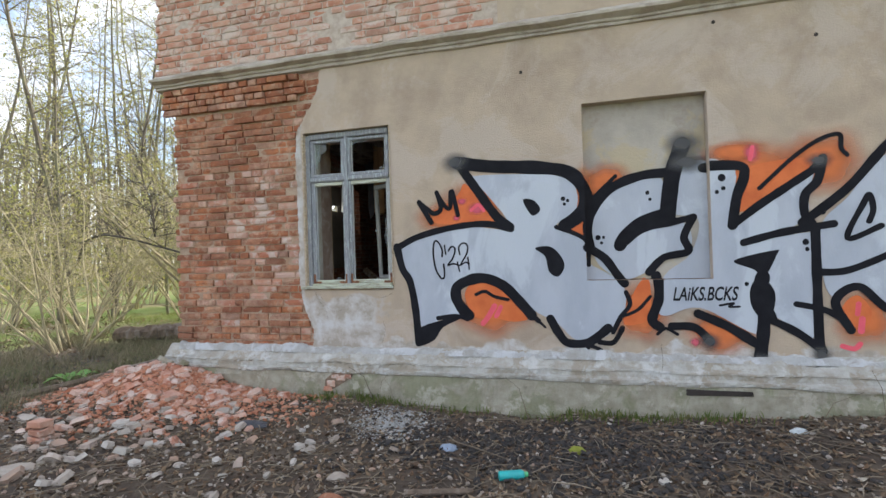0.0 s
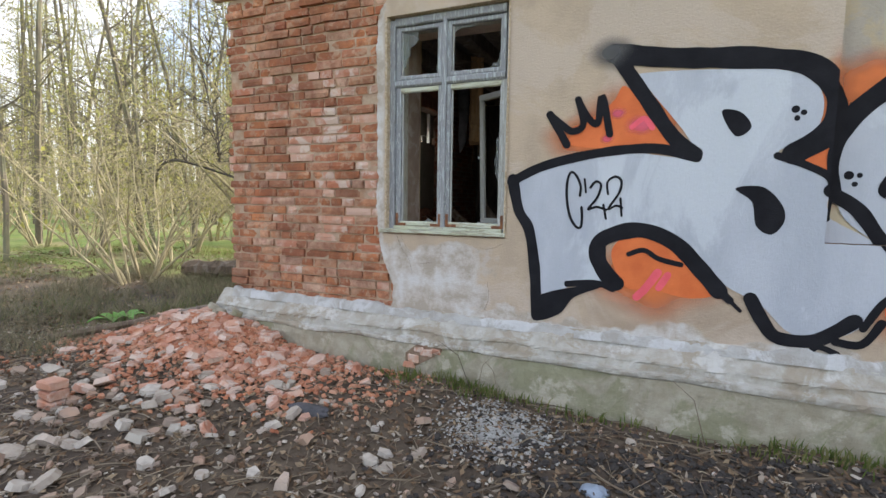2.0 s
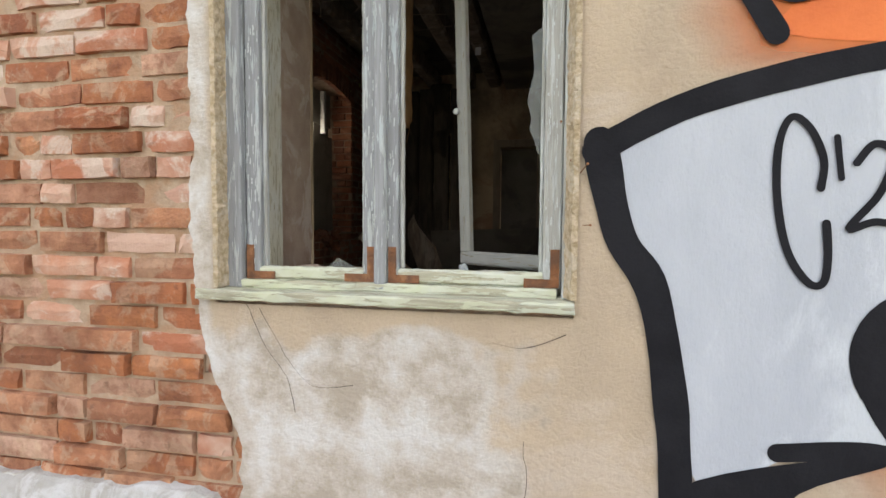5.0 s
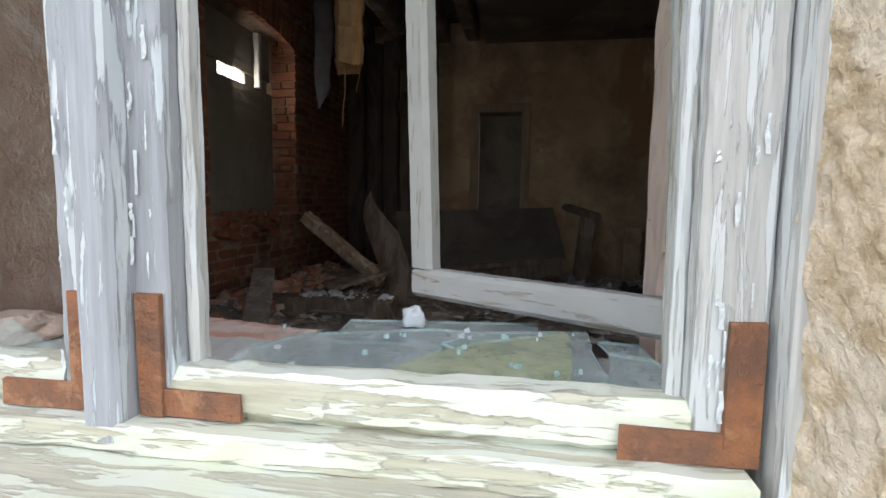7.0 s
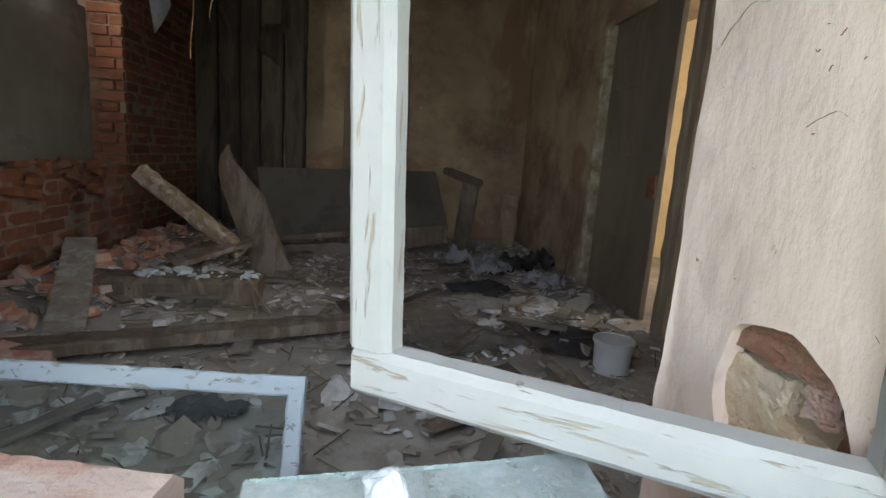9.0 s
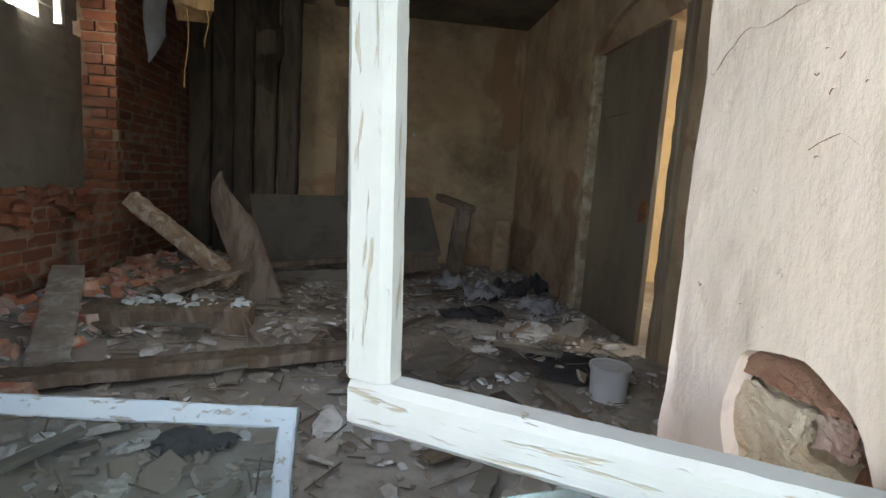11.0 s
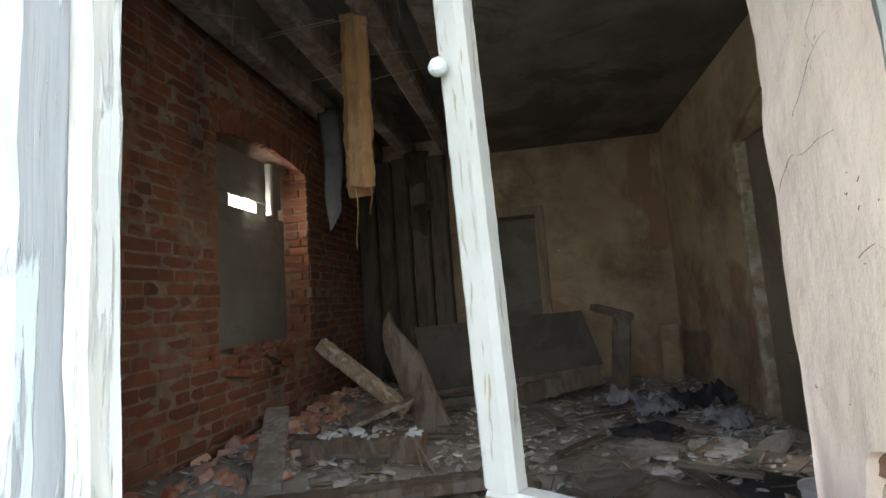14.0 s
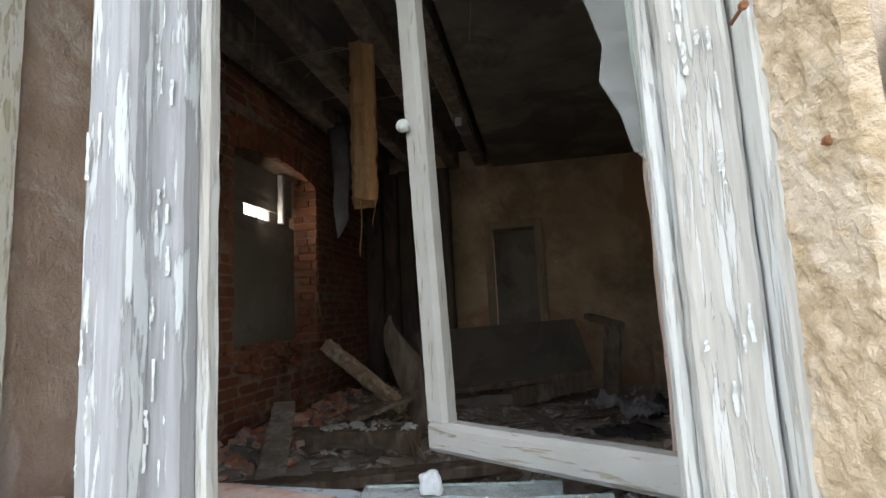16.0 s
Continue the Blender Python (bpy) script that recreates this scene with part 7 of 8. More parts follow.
def scatter_twigs(n, xr, yr, lr, rad, m, name, label):
    r = random.Random(n + 1)
    bm = bmesh.new()
    i = 0
    while i < n:
        x, y = r.uniform(*xr), r.uniform(*yr)
        a, l = r.uniform(0, 6.3), r.uniform(*lr)
        x2, y2 = x + l * math.cos(a), y + l * math.sin(a)
        if not (near_front(x, y) and near_front(x2, y2)):
            continue
        i += 1
        z, z2 = ground_z(x, y) + r.uniform(0.004, 0.03), ground_z(x2, y2) + r.uniform(0.004, 0.03)
        k = r.uniform(0.5, 1.3) * rad
        tube(bm, [(x, y, z), ((x + x2) / 2 + r.gauss(0, 0.01), (y + y2) / 2 + r.gauss(0, 0.01), (z + z2) / 2 + 0.008), (x2, y2, z2)], [k, k, k * 0.6], 3)
    tagged(mesh_ob(name, bm, m), label, "twigs", kind="stuff")


scatter_leaves(24000, (-4.5, 6.5), (-3.4, 0.3), 0.026, M_LITTER, "leaf_litter", "brown dead leaves and scraps on the earth", "leaves")
scatter_twigs(3600, (-4.5, 6.5), (-3.4, 0.2), (0.05, 0.3), 0.0035, M_TWIG, "dry_twigs", "dry twigs and straw on the earth")
scatter_twigs(45, (-4.5, 6.5), (-3.2, -0.2), (0.3, 0.8), 0.006, M_TWIG, "dry_sticks", "longer dry sticks on the earth")
scatter_leaves(5000, (-12, -1.9), (-1.5, 6), 0.04, M_LITTER, "leaf_litter", "brown dead leaves under the shrubs", "leaves", 0.03)


def pile_z(x, y):
    return ground_z(x, y) + 0.01


rubble = empty("rubble_pile", (-1.6, -0.5, -0.1))
tagged(rubble, "heap of broken red brick spilled from the house corner", "rubble")
rubbletop = lambda x, y: random.random() < 1.25 * math.exp(-((x + 1.45) / 1.05) ** 2 - ((y + 0.35) / 0.55) ** 2) and near_front(x, y)
debris(295, (-3.2, 0.6, -1.6, 0.3), pile_z, (0.035, 0.085), M_BRICK_PALE, "brick_piece", rubble, 0.5, keep=rubbletop)
REDS = [(0.42, 0.16, 0.08), (0.5, 0.23, 0.13), (0.36, 0.12, 0.06), (0.52, 0.3, 0.2)]
M_CRUMB = mat("brick_crumbs", REDS[0], (0.5, 0.3, 0.2), 14, 0.95, 0.6, 60, rnd=REDS)
debris_stuff(5200, (-3.2, 0.6, -1.6, 0.3), pile_z, (0.008, 0.035), M_CRUMB, "brick_crumbs", "crushed red brick crumbs below the corner", 0.6, keep=rubbletop)
stones = empty("mortar_pieces", (-0.5, -1.5, -0.2))
tagged(stones, "pale lumps of mortar and stone strewn over earth", "rubble")
debris(200, (-2.6, 1.0, -3.0, -0.3), pile_z, (0.03, 0.075), M_STONE, "stone_piece", stones, 0.5, keep=lambda x, y: random.random() < math.exp(-((x + 0.9) / 1.2) ** 2 - ((y + 1.5) / 0.8) ** 2))
debris(40, (0.8, 6.0, -3.0, -0.3), pile_z, (0.02, 0.05), M_STONE, "stone_piece", stones, 0.4)
M_ASH = mat("pale_ash", (0.42, 0.42, 0.4), (0.3, 0.29, 0.27), 20, 0.97, 0.6, 60)
M_COAL = mat("charred_scraps", (0.03, 0.028, 0.026), (0.06, 0.05, 0.045), 20, 0.9, 0.6, 60)
debris_stuff(1500, (0.6, 1.9, -1.15, -0.3), pile_z, (0.005, 0.016), M_ASH, "ash", "pale wood ash of a small fire", 0.4, keep=lambda x, y: random.random() < math.exp(-((x - 1.2) / 0.24) ** 2 - ((y + 0.65) / 0.26) ** 2), cat="ash")
debris_stuff(2200, (0.6, 5.0, -2.0, -0.25), pile_z, (0.008, 0.035), M_COAL, "charcoal", "charred scraps strewn over the earth", 0.4, keep=lambda x, y: random.random() < math.exp(-((x - 2.7) / 1.2) ** 2 - ((y + 0.95) / 0.5) ** 2), cat="charcoal")
debris_stuff(2500, (-4.0, 6.5, -3.4, -0.2), pile_z, (0.006, 0.022), M_STONE, "pebbles", "small pebbles and mortar crumbs on earth", 0.6, keep=near_front)


def blades(n, spots, hmax, name, label):
    r = random.Random(n)
    bm = bmesh.new()
    for _ in range(n):
        cx, cy, w = r.choice(spots)
        x, y = r.gauss(cx, w), min(r.gauss(cy, 0.06), -0.16 if cx > -1.7 else 9)
        z = ground_z(x, y) - 0.01
        h = hmax * r.uniform(0.3, 1)
        a = r.uniform(0, 6.3)
        dx, dy = math.cos(a) * h * r.uniform(0.1, 0.6), math.sin(a) * h * r.uniform(0.1, 0.4) - 0.02
        wd = 0.0035
        v = [bm.verts.new(q) for q in ((x - wd, y, z), (x + wd, y, z), (x + dx * 0.4 + wd, y + dy * 0.4, z + h * 0.65), (x + dx * 0.4 - wd, y + dy * 0.4, z + h * 0.65), (x + dx, y + dy, z + h))]
        bm.faces.new(v[:4])
        bm.faces.new((v[3], v[2], v[4]))
    tagged(mesh_ob(name, bm, M_GRASS), label, "grass", kind="stuff")


blades(900, [(0.75, -0.2, 0.12), (0.95, -0.22, 0.15), (1.5, -0.2, 0.3), (2.7, -0.2, 0.2), (3.0, -0.2, 0.15), (3.4, -0.2, 0.15), (3.8, -0.22, 0.2), (0.3, -0.25, 0.1)], 0.11, "grass_tufts", "green grass tufts along the foot of the wall")
spots = []
for k in range(60):
    x, y = rng.uniform(-13, -2.6), rng.uniform(-1.0, 7)
    spots.append((x, y, 0.35))
bm = bmesh.new()
r3 = random.Random(77)
for _ in range(16000):
    cx, cy, w = r3.choice(spots)
    x, y = r3.gauss(cx, w), r3.gauss(cy, w)
    if x > CORNER - 0.4:
        continue
    z = ground_z(x, y) - 0.01
    h = r3.uniform(0.04, 0.2)
    a = r3.uniform(0, 6.3)
    dx, dy = math.cos(a) * h * 0.5, math.sin(a) * h * 0.5
    v = [bm.verts.new(q) for q in ((x - 0.004, y, z), (x + 0.004, y, z), (x + dx, y + dy, z + h))]
    bm.faces.new(v)
tagged(mesh_ob("wood_grass", bm, M_GRASS), "fresh spring grass under the shrubs", "grass", kind="stuff")
bm = bmesh.new()
r4 = random.Random(19)
n_ = 0
while n_ < 11000:                                      # last year's grass, tangled and dry
    x, y = r4.uniform(-7.5, -2.0), r4.uniform(-1.2, 3.2)
    if x > -2.6 + 0.3 * noise.noise((y * 2, 1, 1)) and y < 0.5 or noise.noise((x * 1.1, y * 1.1, 6)) < -0.15:
        continue
    n_ += 1
    z, h, a = ground_z(x, y) - 0.01, r4.uniform(0.08, 0.32), r4.uniform(0, 6.3)
    dx, dy = math.cos(a) * h * r4.uniform(0.3, 1.1), math.sin(a) * h * r4.uniform(0.3, 1.1)
    v = [bm.verts.new(q) for q in ((x - 0.003, y, z), (x + 0.003, y, z), (x + dx * 0.5 + 0.002, y + dy * 0.5, z + h * 0.7), (x + dx * 0.5 - 0.002, y + dy * 0.5, z + h * 0.7), (x + dx, y + dy, z + h * 0.6))]
    bm.faces.new(v[:4])
    bm.faces.new((v[3], v[2], v[4]))
STRAW = [(0.2, 0.16, 0.09), (0.3, 0.25, 0.15), (0.1, 0.11, 0.04), (0.14, 0.11, 0.07)]
tagged(mesh_ob("dry_grass", bm, mat("dry_straw", STRAW[0], None, 8, 0.85, 0, 60, rnd=STRAW)), "tangled dry grass beside the rubble", "grass", kind="stuff")
bm = bmesh.new()                                       # tall dry stalks by the plinth
for x, y, dx, dz in ((0.85, -0.22, -0.25, 0.35), (0.9, -0.25, 0.12, 0.3), (1.05, -0.2, -0.1, 0.26), (2.35, -0.24, -0.2, 0.4), (4.4, -0.6, 0.3, 0.35), (4.8, -0.7, -0.1, 0.5)):
    z = ground_z(x, y)
    tube(bm, [(x, y, z), (x + dx * 0.4, y - 0.02, z + dz * 0.75), (x + dx, y - 0.03, z + dz)], [0.003, 0.0025, 0.0015], 4)
tagged(mesh_ob("dry_stalks", bm, M_TWIG), "bent dry grass stalks at the plinth", "grass", kind="stuff")

# a few single things on the earth
can = empty("spray_can", (2.34, -1.468, ground_z(2.34, -1.468)))
tagged(can, "turquoise empty spray can lying on the ground", "spray can")
cb = revolve([(0.028, 0.0), (0.031, 0.004), (0.031, 0.15), (0.024, 0.165), (0.016, 0.168)], (0, 0, 0), 24)
lay = Matrix.Translation((2.28, -1.5, ground_z(2.3, -1.48) + 0.03)) @ Matrix.Rotation(radians(20), 4, "Z") @ Matrix.Rotation(radians(90), 4, "Y")
cb.transform(lay)
ob = part("body", cb, mat("turquoise_tin", (0.02, 0.42, 0.4), (0.03, 0.36, 0.36), 20, 0.35, 0.1, 60), can)
ob.matrix_parent_inverse = can.matrix_basis.inverted()
cb = revolve([(0.0165, 0.168), (0.0165, 0.19), (0.014, 0.193)], (0, 0, 0), 20)
cb.transform(lay)
ob = part("cap", cb, mat("green_cap", (0.1, 0.5, 0.2), (0.1, 0.45, 0.2), 20, 0.4, 0, 60), can, "green plastic cap")
ob.matrix_parent_inverse = can.matrix_basis.inverted()
stack = empty("brick_stack", (-1.6, -1.6, ground_z(-1.6, -1.6)))
tagged(stack, "small stack of three reddish broken bricks", "bricks")
for k in range(3):
    bm = one_box(-1.68, -1.53, -1.66, -1.54, ground_z(-1.6, -1.6) + 0.065 * k - 0.01, ground_z(-1.6, -1.6) + 0.065 * k + 0.05, jit=0.008)
    bmesh.ops.bevel(bm, geom=bm.edges[:], offset=0.008, segments=1, affect="EDGES")
    ob = part("brick", bm, M_BRICK_PALE, stack)
    ob.matrix_parent_inverse = stack.matrix_basis.inverted()
bm = bmesh.new()
for k in range(7):                                     # broad fresh leaves of a dock plant
    a = k * 0.9
    l = 0.2 + 0.05 * (k % 3)
    row = []
    for i in range(6):
        f = i / 5
        w = 0.055 * math.sin(math.pi * min(1, f * 0.92 + 0.06))
        c0 = Vector((-2.96 + math.cos(a) * l * f, -0.27 + math.sin(a) * l * f, ground_z(-2.96, -0.27) + 0.14 * math.sin(f * 2.2) + 0.01))
        sd = Vector((-math.sin(a), math.cos(a), 0.25)) * w
        row.append((bm.verts.new(c0 + sd), bm.verts.new(c0 - Vector((0, 0, 0.008))), bm.verts.new(c0 - Vector((sd.x, sd.y, -sd.z)))))
    for p, q in zip(row, row[1:]):
        bm.faces.new((p[0], p[1], q[1], q[0]))
        bm.faces.new((p[1], p[2], q[2], q[1]))
tagged(mesh_ob("dock_plant", bm, mat("fresh_leaf", (0.09, 0.24, 0.03), (0.12, 0.28, 0.04), 9, 0.55, 0.2, 50), True), "low plant with broad fresh green leaves", "plant")
for x, y, w, d, m, lab, cat in ((1.8, -1.0, 0.07, 0.05, mat("blue_grey_plastic", (0.3, 0.36, 0.45), (0.24, 0.3, 0.38), 9, 0.4, 0.1, 50), "crumpled blue-grey plastic scrap on the earth", "plastic"),
                                (2.77, -0.95, 0.06, 0.04, mat("moss", (0.25, 0.27, 0.04), (0.18, 0.2, 0.03), 12, 0.95, 0.9, 50), "moss-grown stone on the earth", "stone"),
                                (0.0, -0.95, 0.16, 0.06, M_CLOTH_DARK, "black plastic scrap half buried in earth", "plastic"),
                                (1.25, -1.75, 0.07, 0.05, M_STONE, "pale flat stone on the earth", "stone"),
                                (1.35, -2.05, 0.08, 0.06, M_BRICK, "dark red brick lump on the earth", "stone"),
                                (4.35, -0.5, 0.06, 0.03, M_PAINTFLAKE, "scrap of white paper on the earth", "paper"),
                                (-1.19, -1.2, 0.09, 0.06, M_STONE, "pale flat stone on the earth", "stone"),
                                (-1.1, -2.12, 0.14, 0.09, M_STONE, "broad flat mortar slab on the earth", "stone")):
    lumpy((x, y, ground_z(x, y) - 0.008), (w, d, 0.03), m, "ground_scrap" if cat in ("plastic", "paper") else "field_stone", lab, cat, x * 3)
bm = bmesh.new()
tube(bm, [(-3.3, -0.75, ground_z(-3.3, -0.75) + 0.03), (-2.6, -0.35, ground_z(-2.6, -0.35) + 0.05), (-1.95, 0.05, ground_z(-1.95, 0.05) + 0.06)], [0.04, 0.036, 0.03], 8)
tagged(mesh_ob("fallen_branch", bm, M_TIMBER), "dark fallen branch lying along the rubble", "branch")
bm = bmesh.new()
tube(bm, [(1.75, -1.85, ground_z(1.75, -1.85) + 0.02), (2.15, -1.72, ground_z(2.15, -1.72) + 0.02)], [0.022, 0.018], 7)
tagged(mesh_ob("fallen_branch", bm, M_TIMBER), "short reddish fallen branch on the earth", "branch")

# plinth damage: bricks bared in a hole, a slot, a long crack
hole = empty("plinth_hole", (0.42, -0.13, -0.05))
tagged(hole, "bricks laid bare in a broken patch of plinth", "masonry")
for k, (x, z, w, h) in enumerate(((0.34, 0.0, 0.09, 0.06), (0.45, 0.05, 0.1, 0.06), (0.53, 0.075, 0.07, 0.045), (0.38, 0.07, 0.08, 0.045), (0.3, -0.06, 0.1, 0.05))):
    bm = one_box(x - w / 2, x + w / 2, -0.152, -0.11, z - h / 2, z + h / 2, jit=0.008)
    bmesh.ops.bevel(bm, geom=bm.edges[:], offset=0.006, segments=1, affect="EDGES")
    ob = part("brick", bm, M_BRICK_PALE, hole)
    ob.matrix_parent_inverse = hole.matrix_basis.inverted()
# near-black colour for the shade inside slots, drill holes and cracks
M_GAP_SHADE = mat("gap_shade", (0.03, 0.025, 0.02), (0.05, 0.04, 0.035), 12, 0.95, 0.5, 50)
for pts_, nm, lab in (([(0.27, 0.0, -0.09), (0.27, 0, 0.03), (0.36, 0, 0.105), (0.56, 0, 0.12), (0.58, 0, 0.08), (0.5, 0, 0.02), (0.36, 0, -0.06)], "hole_back", ""),):
    bm = bmesh.new()
    a = [bm.verts.new((x, -0.1445, z)) for x, _, z in pts_]
    b = [bm.verts.new((x, -0.11, z)) for x, _, z in pts_]
    bm.faces.new(a)
    for i in range(len(a)):
        bm.faces.new((a[i], b[i], b[(i + 1) % len(a)], a[(i + 1) % len(a)]))
    ob = part(nm, bm, M_MORTAR_IN, hole)
    ob.matrix_parent_inverse = hole.matrix_basis.inverted()
brk = empty("plinth_break", (-1.62, -0.14, 0.0))
tagged(brk, "broken plinth end with loose chunks below the corner", "masonry")
rb = random.Random(6)
for k in range(9):
    bm = bmesh.new()
    lump(bm, (rb.uniform(-1.82, -1.35), -0.16 + rb.uniform(-0.03, 0.01), rb.uniform(0.02, 0.2)), rb.uniform(0.03, 0.07), 0.7)
    ob = part("chunk", bm, rb.choice((M_PLINTH, M_PLINTH_LOW, M_BRICK_PALE)), brk)
    ob.matrix_parent_inverse = brk.matrix_basis.inverted()
# solid dark block in place of the slot's shaded depth
slot = mesh_ob("vent_slot", one_box(3.66, 4.16, -0.146, -0.1, 0.035, 0.075, jit=0.006), M_GAP_SHADE)
tagged(slot, "ragged vent slot in the plinth, its shade a dark block", "vent")


def crack(pts_, y, w, name="crack"):
    """A hairline opening: a thin dark wedge set a hair proud of the plaster."""
    bm = bmesh.new()
    fine = smooth_line(pts_, False, 5)
    prev = None
    for i, p in enumerate(fine):
        k = w * (0.4 + 0.8 * abs(noise.noise((p.x * 17, p.y * 17, 1))))
        j = 0.006 * noise.noise((p.x * 30, p.y * 30, 3))
        cur = (bm.verts.new((p.x + j - k, y, p.y + k * 0.5)), bm.verts.new((p.x + j + k, y, p.y - k * 0.5)))
        if prev:
            bm.faces.new((prev[0], prev[1], cur[1], cur[0]))
        prev = cur
    tagged(mesh_ob(name, bm, M_GAP_SHADE), "hairline crack in the wall plaster", "crack", "cracks in the plaster")


crack([(0.1, 0.94), (0.16, 0.82), (0.22, 0.74), (0.25, 0.64)], -0.0075, 0.002)
crack([(0.14, 0.93), (0.22, 0.8), (0.3, 0.72), (0.42, 0.73)], -0.0075, 0.0015)
crack([(0.98, 0.9), (0.88, 0.86), (0.8, 0.87)], -0.0075, 0.0015)
crack([(0.88, 0.62), (0.89, 0.5), (0.86, 0.4)], -0.0075, 0.0015)
crack([(3.48, 0.45), (3.49, 0.3), (3.46, 0.12)], -0.107, 0.002)
# flat dark discs painted for the shade in drilled holes
for x, z in ((4.0, 3.2), (4.75, 2.98), (2.35, 2.98)):
    bm = bmesh.new()
    bmesh.ops.create_cone(bm, cap_ends=True, segments=12, radius1=0.016, radius2=0.016, depth=0.004, matrix=Matrix.Translation((x, -0.002, z)) @ Matrix.Rotation(radians(90), 4, "X"))
    tagged(mesh_ob("drill_hole", bm, M_GAP_SHADE), "drilled hole in the plaster, its shade a small dark disc", "hole", "drill holes")


# ---- bricks, laid last ----
def brick_meshes(name, length, height, depth, m, n=8, rough=0.006):
    """Alike bricks with crumbled, pillowed faces and worn arrises."""
    res = []
    for k in range(n):
        bm = bmesh.new()
        L, H = length / 2, height / 2
        g, rim = {}, []
        slope, bulge = random.uniform(-1, 1) * rough * 0.8, random.uniform(0.4, 1.2)
        for i in range(5):
            for j in range(3):
                u, v = i / 2 - 1, j - 1.0
                edge = i in (0, 4) or j in (0, 2)
                corner = i in (0, 4) and j in (0, 2)
                wear = rough * (random.uniform(0.6, 1.8) if edge else random.uniform(0, 0.7)) * (2.0 if corner and random.random() < 0.5 else 1)
                g[i, j] = bm.verts.new((u * (L - (random.uniform(0, rough) if i in (0, 4) else 0)) + (random.uniform(-1, 1) * 0.012 if 0 < i < 4 else 0), wear * bulge + slope * u, v * (H - (random.uniform(0, rough) if j != 1 else 0)) + (random.uniform(-1, 1) * 0.008 if j == 1 else 0)))
        for i in range(4):
            for j in range(2):
                bm.faces.new((g[i, j], g[i + 1, j], g[i + 1, j + 1], g[i, j + 1]))
        rim = [(i, 0) for i in range(5)] + [(4, 1)] + [(i, 2) for i in range(4, -1, -1)] + [(0, 1)]
        back = [bm.verts.new(((i / 2 - 1) * L, depth, (j - 1) * H)) for i, j in rim]
        for q in range(12):
            bm.faces.new((g[rim[q]], back[q], back[(q + 1) % 12], g[rim[(q + 1) % 12]]))
        bmesh.ops.recalc_face_normals(bm, faces=bm.faces[:])
        me = bpy.data.meshes.new(name)
        bm.to_mesh(me)
        bm.free()
        me.materials.append(m)
        res.append(me)
    return res


def courses(a0, a1, z0, z1, pitch, head=0.125, stretch=0.255):
    """Brick places in mixed bond: (centre, height, length)."""
    row, z, res = 0, z0, []
    while z + pitch <= z1 + 1e-6:
        a = a0 - random.uniform(0.0, 0.12)
        while a < a1:
            L = random.choice((head, stretch)) if row % 2 else (stretch if random.random() < 0.75 else head)
            res.append((a + L / 2, z + pitch / 2, L))
            a += L
        row += 1
        z += pitch
    return res


def cut(spots, lo, hi):
    """Trim or drop bricks at the free edges lo(z) and hi(z)."""
    res = []
    for a, z, L in spots:
        p, q = max(a - L / 2, lo(z)), min(a + L / 2, hi(z))
        if q - p > 0.05:
            res.append(((p + q) / 2, z, q - p))
    return res


def lay_bricks(spots, place, meshes_s, meshes_h, parent, m_join, as_part, joint=0.011, jitter=0.007, deep=0.02, label="bricks of the wall", other=None):
    """Bricks as separate pieces where as_part says so, the others joined into one mesh."""
    bm = bmesh.new()
    for a, z, L in spots:
        me = random.choice(meshes_s if L > 0.2 else meshes_h)
        if other and other[2](a, z):
            me = random.choice(other[0] if L > 0.2 else other[1])
        out = random.gauss(0, jitter)
        if random.random() < 0.1:
            out += deep
        m = place(a, z, out) @ Matrix.Diagonal(((L - joint) / ((0.255 if L > 0.2 else 0.125) - joint), 1, 1, 1)) @ Euler((random.gauss(0, 0.012), random.gauss(0, 0.008), random.gauss(0, 0.014))).to_matrix().to_4x4()
        if as_part(a, z):
            ob = new("brick", me)
            ob.parent, ob.matrix_parent_inverse, ob.matrix_basis = parent, parent.matrix_basis.inverted(), m
        else:
            t = me.copy()
            t.transform(m)
            bm.from_mesh(t)
            bpy.data.meshes.remove(t)
    me = bpy.data.meshes.new("brickwork")
    bm.to_mesh(me)
    bm.free()
    me.materials.append(m_join)
    ob = new("brickwork", me)
    ob.parent, ob.matrix_parent_inverse = parent, parent.matrix_basis.inverted()
    tagged(ob, label, kind="stuff")


PITCH = 0.0755
S_OUT, H_OUT = brick_meshes("brick", 0.245, 0.066, 0.05, M_BRICK), brick_meshes("brick", 0.114, 0.066, 0.05, M_BRICK)
S_UP, H_UP = brick_meshes("brick", 0.244, 0.065, 0.05, M_BRICK_PALE, rough=0.006), brick_meshes("brick", 0.114, 0.065, 0.05, M_BRICK_PALE, rough=0.006)
FRIEZE = 2.98
low = cut(courses(CORNER + 0.01, 0.5, 0.315, FRIEZE, PITCH), lambda z: CORNER + 0.05 * noise.noise((z * 40, 8, 0)), lambda z: edge_x(z) + 0.03)
low = [q for q in low if not (q[0] < CORNER + 0.12 and random.random() < 0.1)]
lay_bricks(low, lambda a, z, o: Matrix.Translation((a, 0.01 + max(-0.02, min(o, 0.011)) if a + 0.14 < edge_x(z) else 0.014 + abs(o) * 0.5, z)), S_OUT, H_OUT, wall_facade, M_BRICK, lambda a, z: z < 2.25, jitter=0.009, deep=0.012, label="weathered red bricks of the facade",
           other=(S_UP, H_UP, lambda a, z: random.random() < (0.4 if a > -0.75 and z > 0.95 else 0.1)))
frieze = cut(courses(CORNER - 0.15, 0.5, FRIEZE, 3.3, PITCH), lambda z: CORNER - 0.13 + 0.02 * noise.noise((z * 40, 8, 0)), lambda z: edge_x(z) + 0.03)      # courses stepping out under the string course
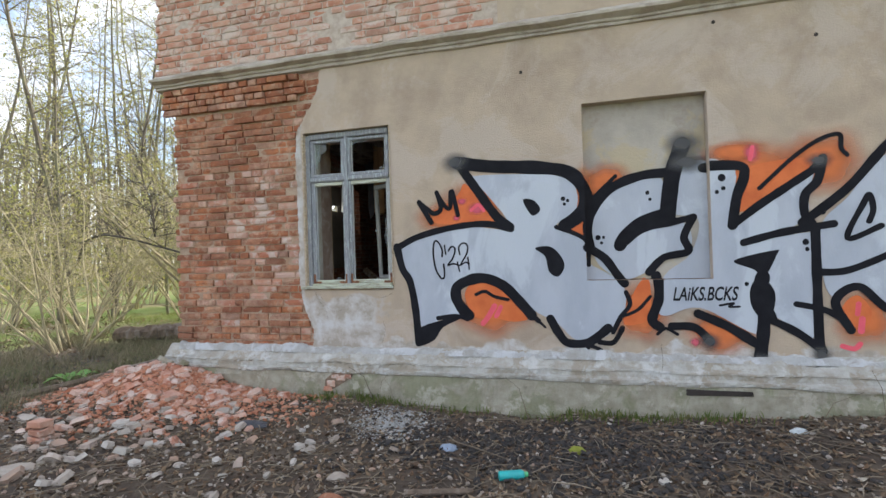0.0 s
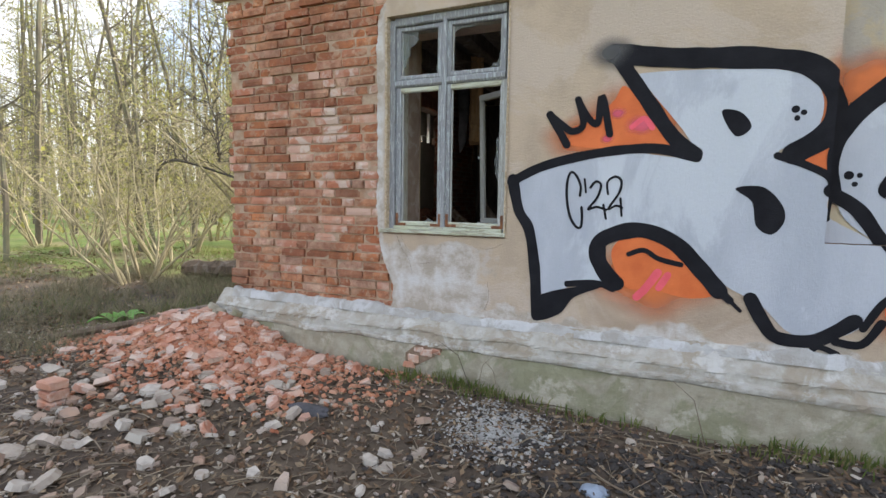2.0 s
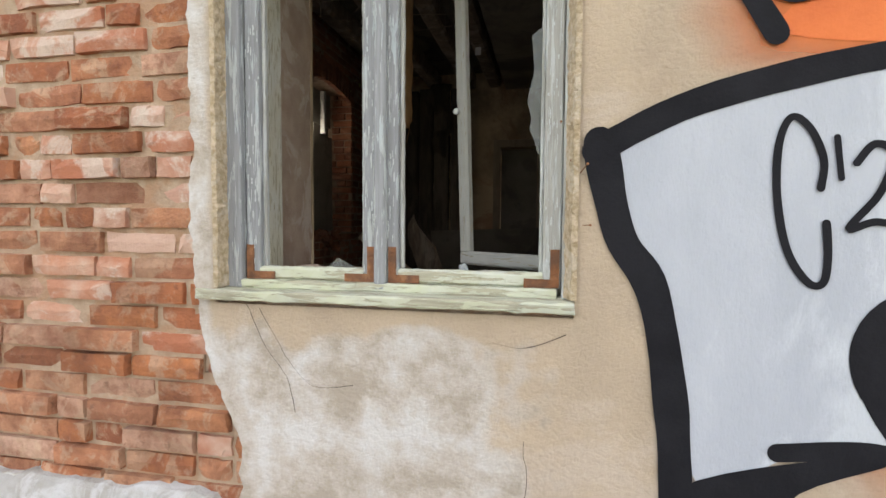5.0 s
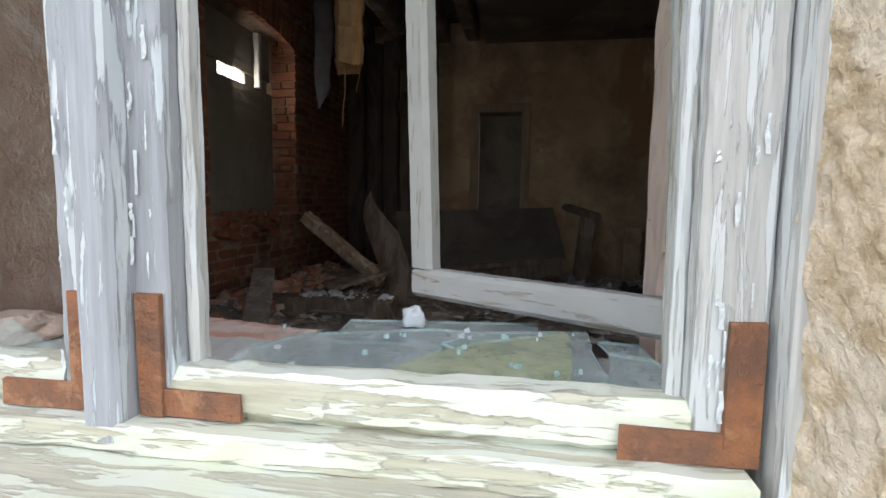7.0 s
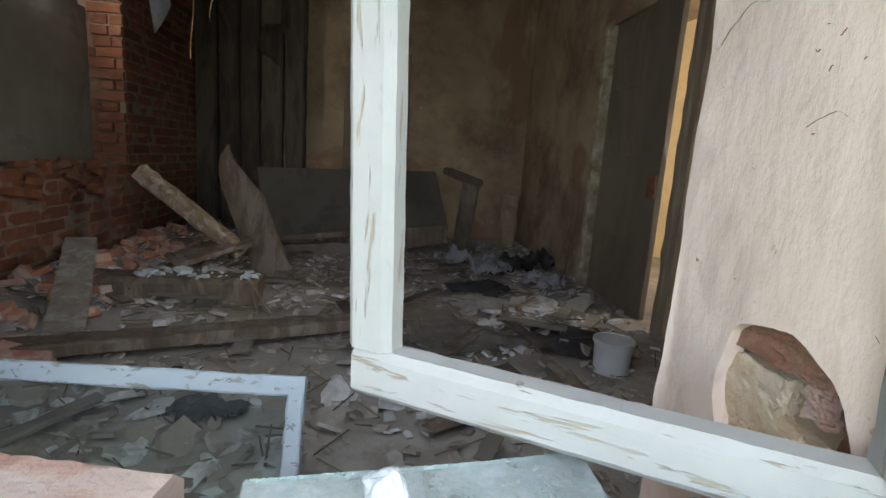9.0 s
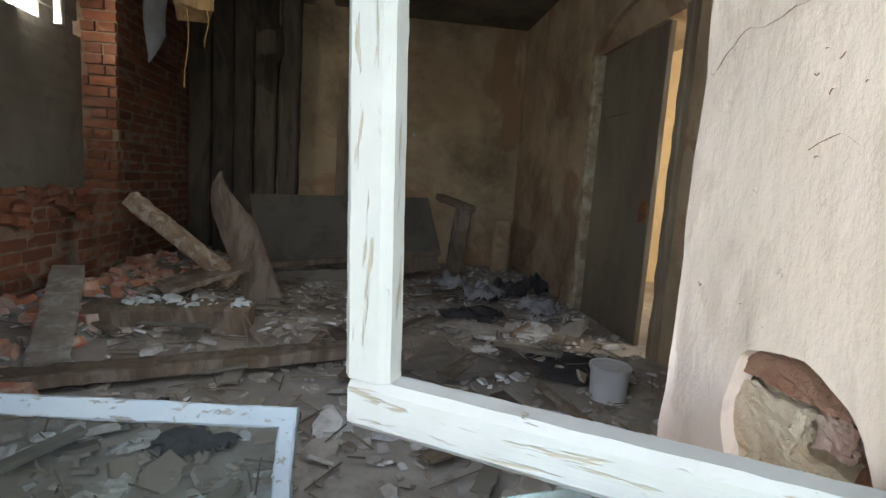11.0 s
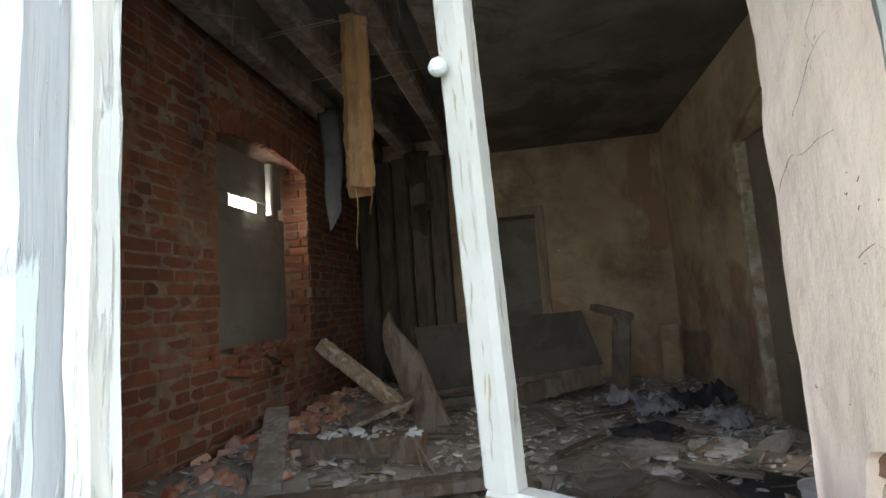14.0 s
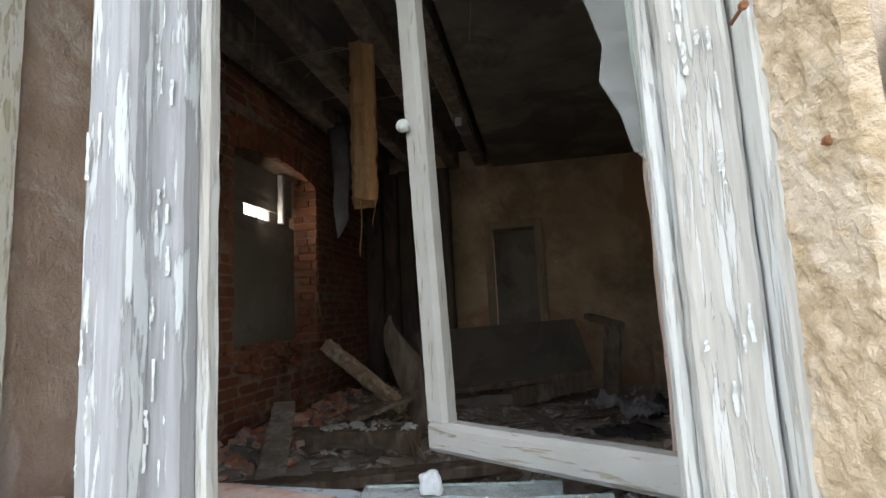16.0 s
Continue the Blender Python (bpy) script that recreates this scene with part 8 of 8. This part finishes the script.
lay_bricks(frieze, lambda a, z, o: Matrix.Translation((a, -0.03 + o * 0.6 if a + 0.14 < edge_x(z) else 0.012 + abs(o), z)), S_OUT, H_OUT, wall_facade, M_BRICK, lambda a, z: False, jitter=0.008, label="projecting brick courses under the string course",
           other=(S_UP, H_UP, lambda a, z: random.random() < 0.45))
up = [(a, z, L) for a, z, L in courses(CORNER - 0.14, 2.6, 3.475, 4.78, PITCH) if a < 2.0 + 0.4 * noise.noise((z * 3, 1, 0)) and not (-0.05 < a - 0.35 < 0.28 - 0.3 * abs(z - 3.5) and z < 3.85)]
lay_bricks(up, lambda a, z, o: Matrix.Translation((a, -0.005 + o * 0.5, z)), S_UP, H_UP, wall_facade, M_BRICK_PALE, lambda a, z: False, label="pale mortared bricks of the upper storey")
top_block = mesh_ob("wall_upper", one_box(CORNER - 0.15, 9.0, 0.012, 0.029, 3.465, 4.8), M_MORTAR_PALE)
tagged(top_block, "pale mortar bed of the upper storey brickwork", "wall", kind="structure")
up_pl = mesh_ob("plaster_upper", one_box(2.15, 9.0, -0.012, 0.011, 3.463, 4.8, jit=0.01), M_PLASTER)
tagged(up_pl, "beige plaster left on the upper storey", "plaster", kind="structure")

S_IN, H_IN = brick_meshes("brick", 0.246, 0.066, 0.05, M_BRICK_IN_DIM, rough=0.005), brick_meshes("brick", 0.115, 0.066, 0.05, M_BRICK_IN_DIM, rough=0.005)
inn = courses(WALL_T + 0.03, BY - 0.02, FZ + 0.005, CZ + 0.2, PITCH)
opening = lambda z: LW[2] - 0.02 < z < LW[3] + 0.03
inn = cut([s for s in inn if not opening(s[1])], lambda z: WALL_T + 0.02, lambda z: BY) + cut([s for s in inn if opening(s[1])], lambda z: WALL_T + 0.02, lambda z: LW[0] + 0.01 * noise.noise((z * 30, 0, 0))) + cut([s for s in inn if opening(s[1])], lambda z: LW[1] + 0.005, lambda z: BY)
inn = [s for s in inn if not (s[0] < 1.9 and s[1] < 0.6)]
lay_bricks(inn, lambda a, z, o: Matrix.Translation((LX - 0.006 - o * 0.6, a, z)) @ Matrix.Rotation(radians(90), 4, "Z"), S_IN, H_IN, wall_left, M_BRICK_IN_DIM, lambda a, z: a < 2.6 and 0.75 < z < 2.25, jitter=0.004, deep=0.004, label="red bricks of the room wall, coloured darker for the dim room")
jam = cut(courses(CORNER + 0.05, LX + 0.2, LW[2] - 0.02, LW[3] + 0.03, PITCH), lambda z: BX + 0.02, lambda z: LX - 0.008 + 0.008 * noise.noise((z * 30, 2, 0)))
lay_bricks(jam, lambda a, z, o: Matrix.Translation((a, LW[1] - 0.03 + o * 0.5, z)), S_IN, H_IN, wall_left, M_BRICK_IN_DIM, lambda a, z: False, label="bricks of the window jamb")
bm = bmesh.new()
for k in range(17):                                    # brick-on-edge arch over the opening
    f = k / 16 - 0.5
    y = (LW[0] + LW[1]) / 2 + f * 1.36
    z = LW[3] + 0.1 - 0.35 * f * f
    q = Matrix.Translation((LX - 0.03, y, z)) @ Matrix.Rotation(-f * 0.7, 4, "X")
    vs = box(bm, -0.03, 0.022, -0.032, 0.032, -0.11, 0.11, jit=0.004)
    for v in vs:
        v.co = q @ v.co
ob = part("arch_bricks", bm, M_BRICK_IN_DIM, wall_left)
bm = bmesh.new()
for k in range(60):
    lump(bm, (LX + random.uniform(-0.12, 0.05), random.uniform(LW[0] - 0.1, LW[1] - 0.5), LW[2] + random.uniform(-0.16, 0.02)), random.uniform(0.03, 0.07), 0.7)
tagged(mesh_ob("broken_sill", bm, M_BRICK_IN_DIM), "crumbled brick sill of the boarded window", "masonry", kind="stuff")


def reveal_crack(pts_, w):
    """Crack running over the plaster of the right-hand reveal, given as (y, z)."""
    bm = bmesh.new()
    prev = None
    for p in smooth_line(pts_, False, 5):
        k = w * (0.5 + 0.8 * abs(noise.noise((p.x * 40, p.y * 40, 1))))
        x = 1.0 + 0.02 * (p.x - 0.31) / 0.3 - 0.004
        j = 0.004 * noise.noise((p.x * 60, p.y * 60, 3))
        cur = (bm.verts.new((x, p.x + k, p.y + j)), bm.verts.new((x, p.x - k, p.y + j - k)))
        if prev:
            bm.faces.new((prev[0], prev[1], cur[1], cur[0]))
        prev = cur
    tagged(mesh_ob("crack", bm, M_RUST), "brownish crack in the reveal plaster", "crack", "cracks in the plaster")


reveal_crack([(0.62, 1.4), (0.597, 1.418), (0.573, 1.429), (0.542, 1.425), (0.519, 1.43), (0.476, 1.431)], 0.0009)
reveal_crack([(0.558, 1.474), (0.53, 1.495), (0.49, 1.525), (0.463, 1.527)], 0.0007)
reveal_crack([(0.49, 1.525), (0.5, 1.55), (0.47, 1.57)], 0.0006)
reveal_crack([(0.47, 1.3), (0.44, 1.31), (0.42, 1.3)], 0.0008)
pit = random.Random(12)
for k in range(22):                                    # small chips in the limewash
    y, z, w = pit.uniform(0.36, 0.62), pit.uniform(1.12, 1.75), pit.uniform(0.002, 0.006)
    reveal_crack([(y, z), (y + w * 0.6, z + w * pit.uniform(-0.6, 0.6)), (y + w, z + w * pit.uniform(-0.8, 0.8))], 0.0011)
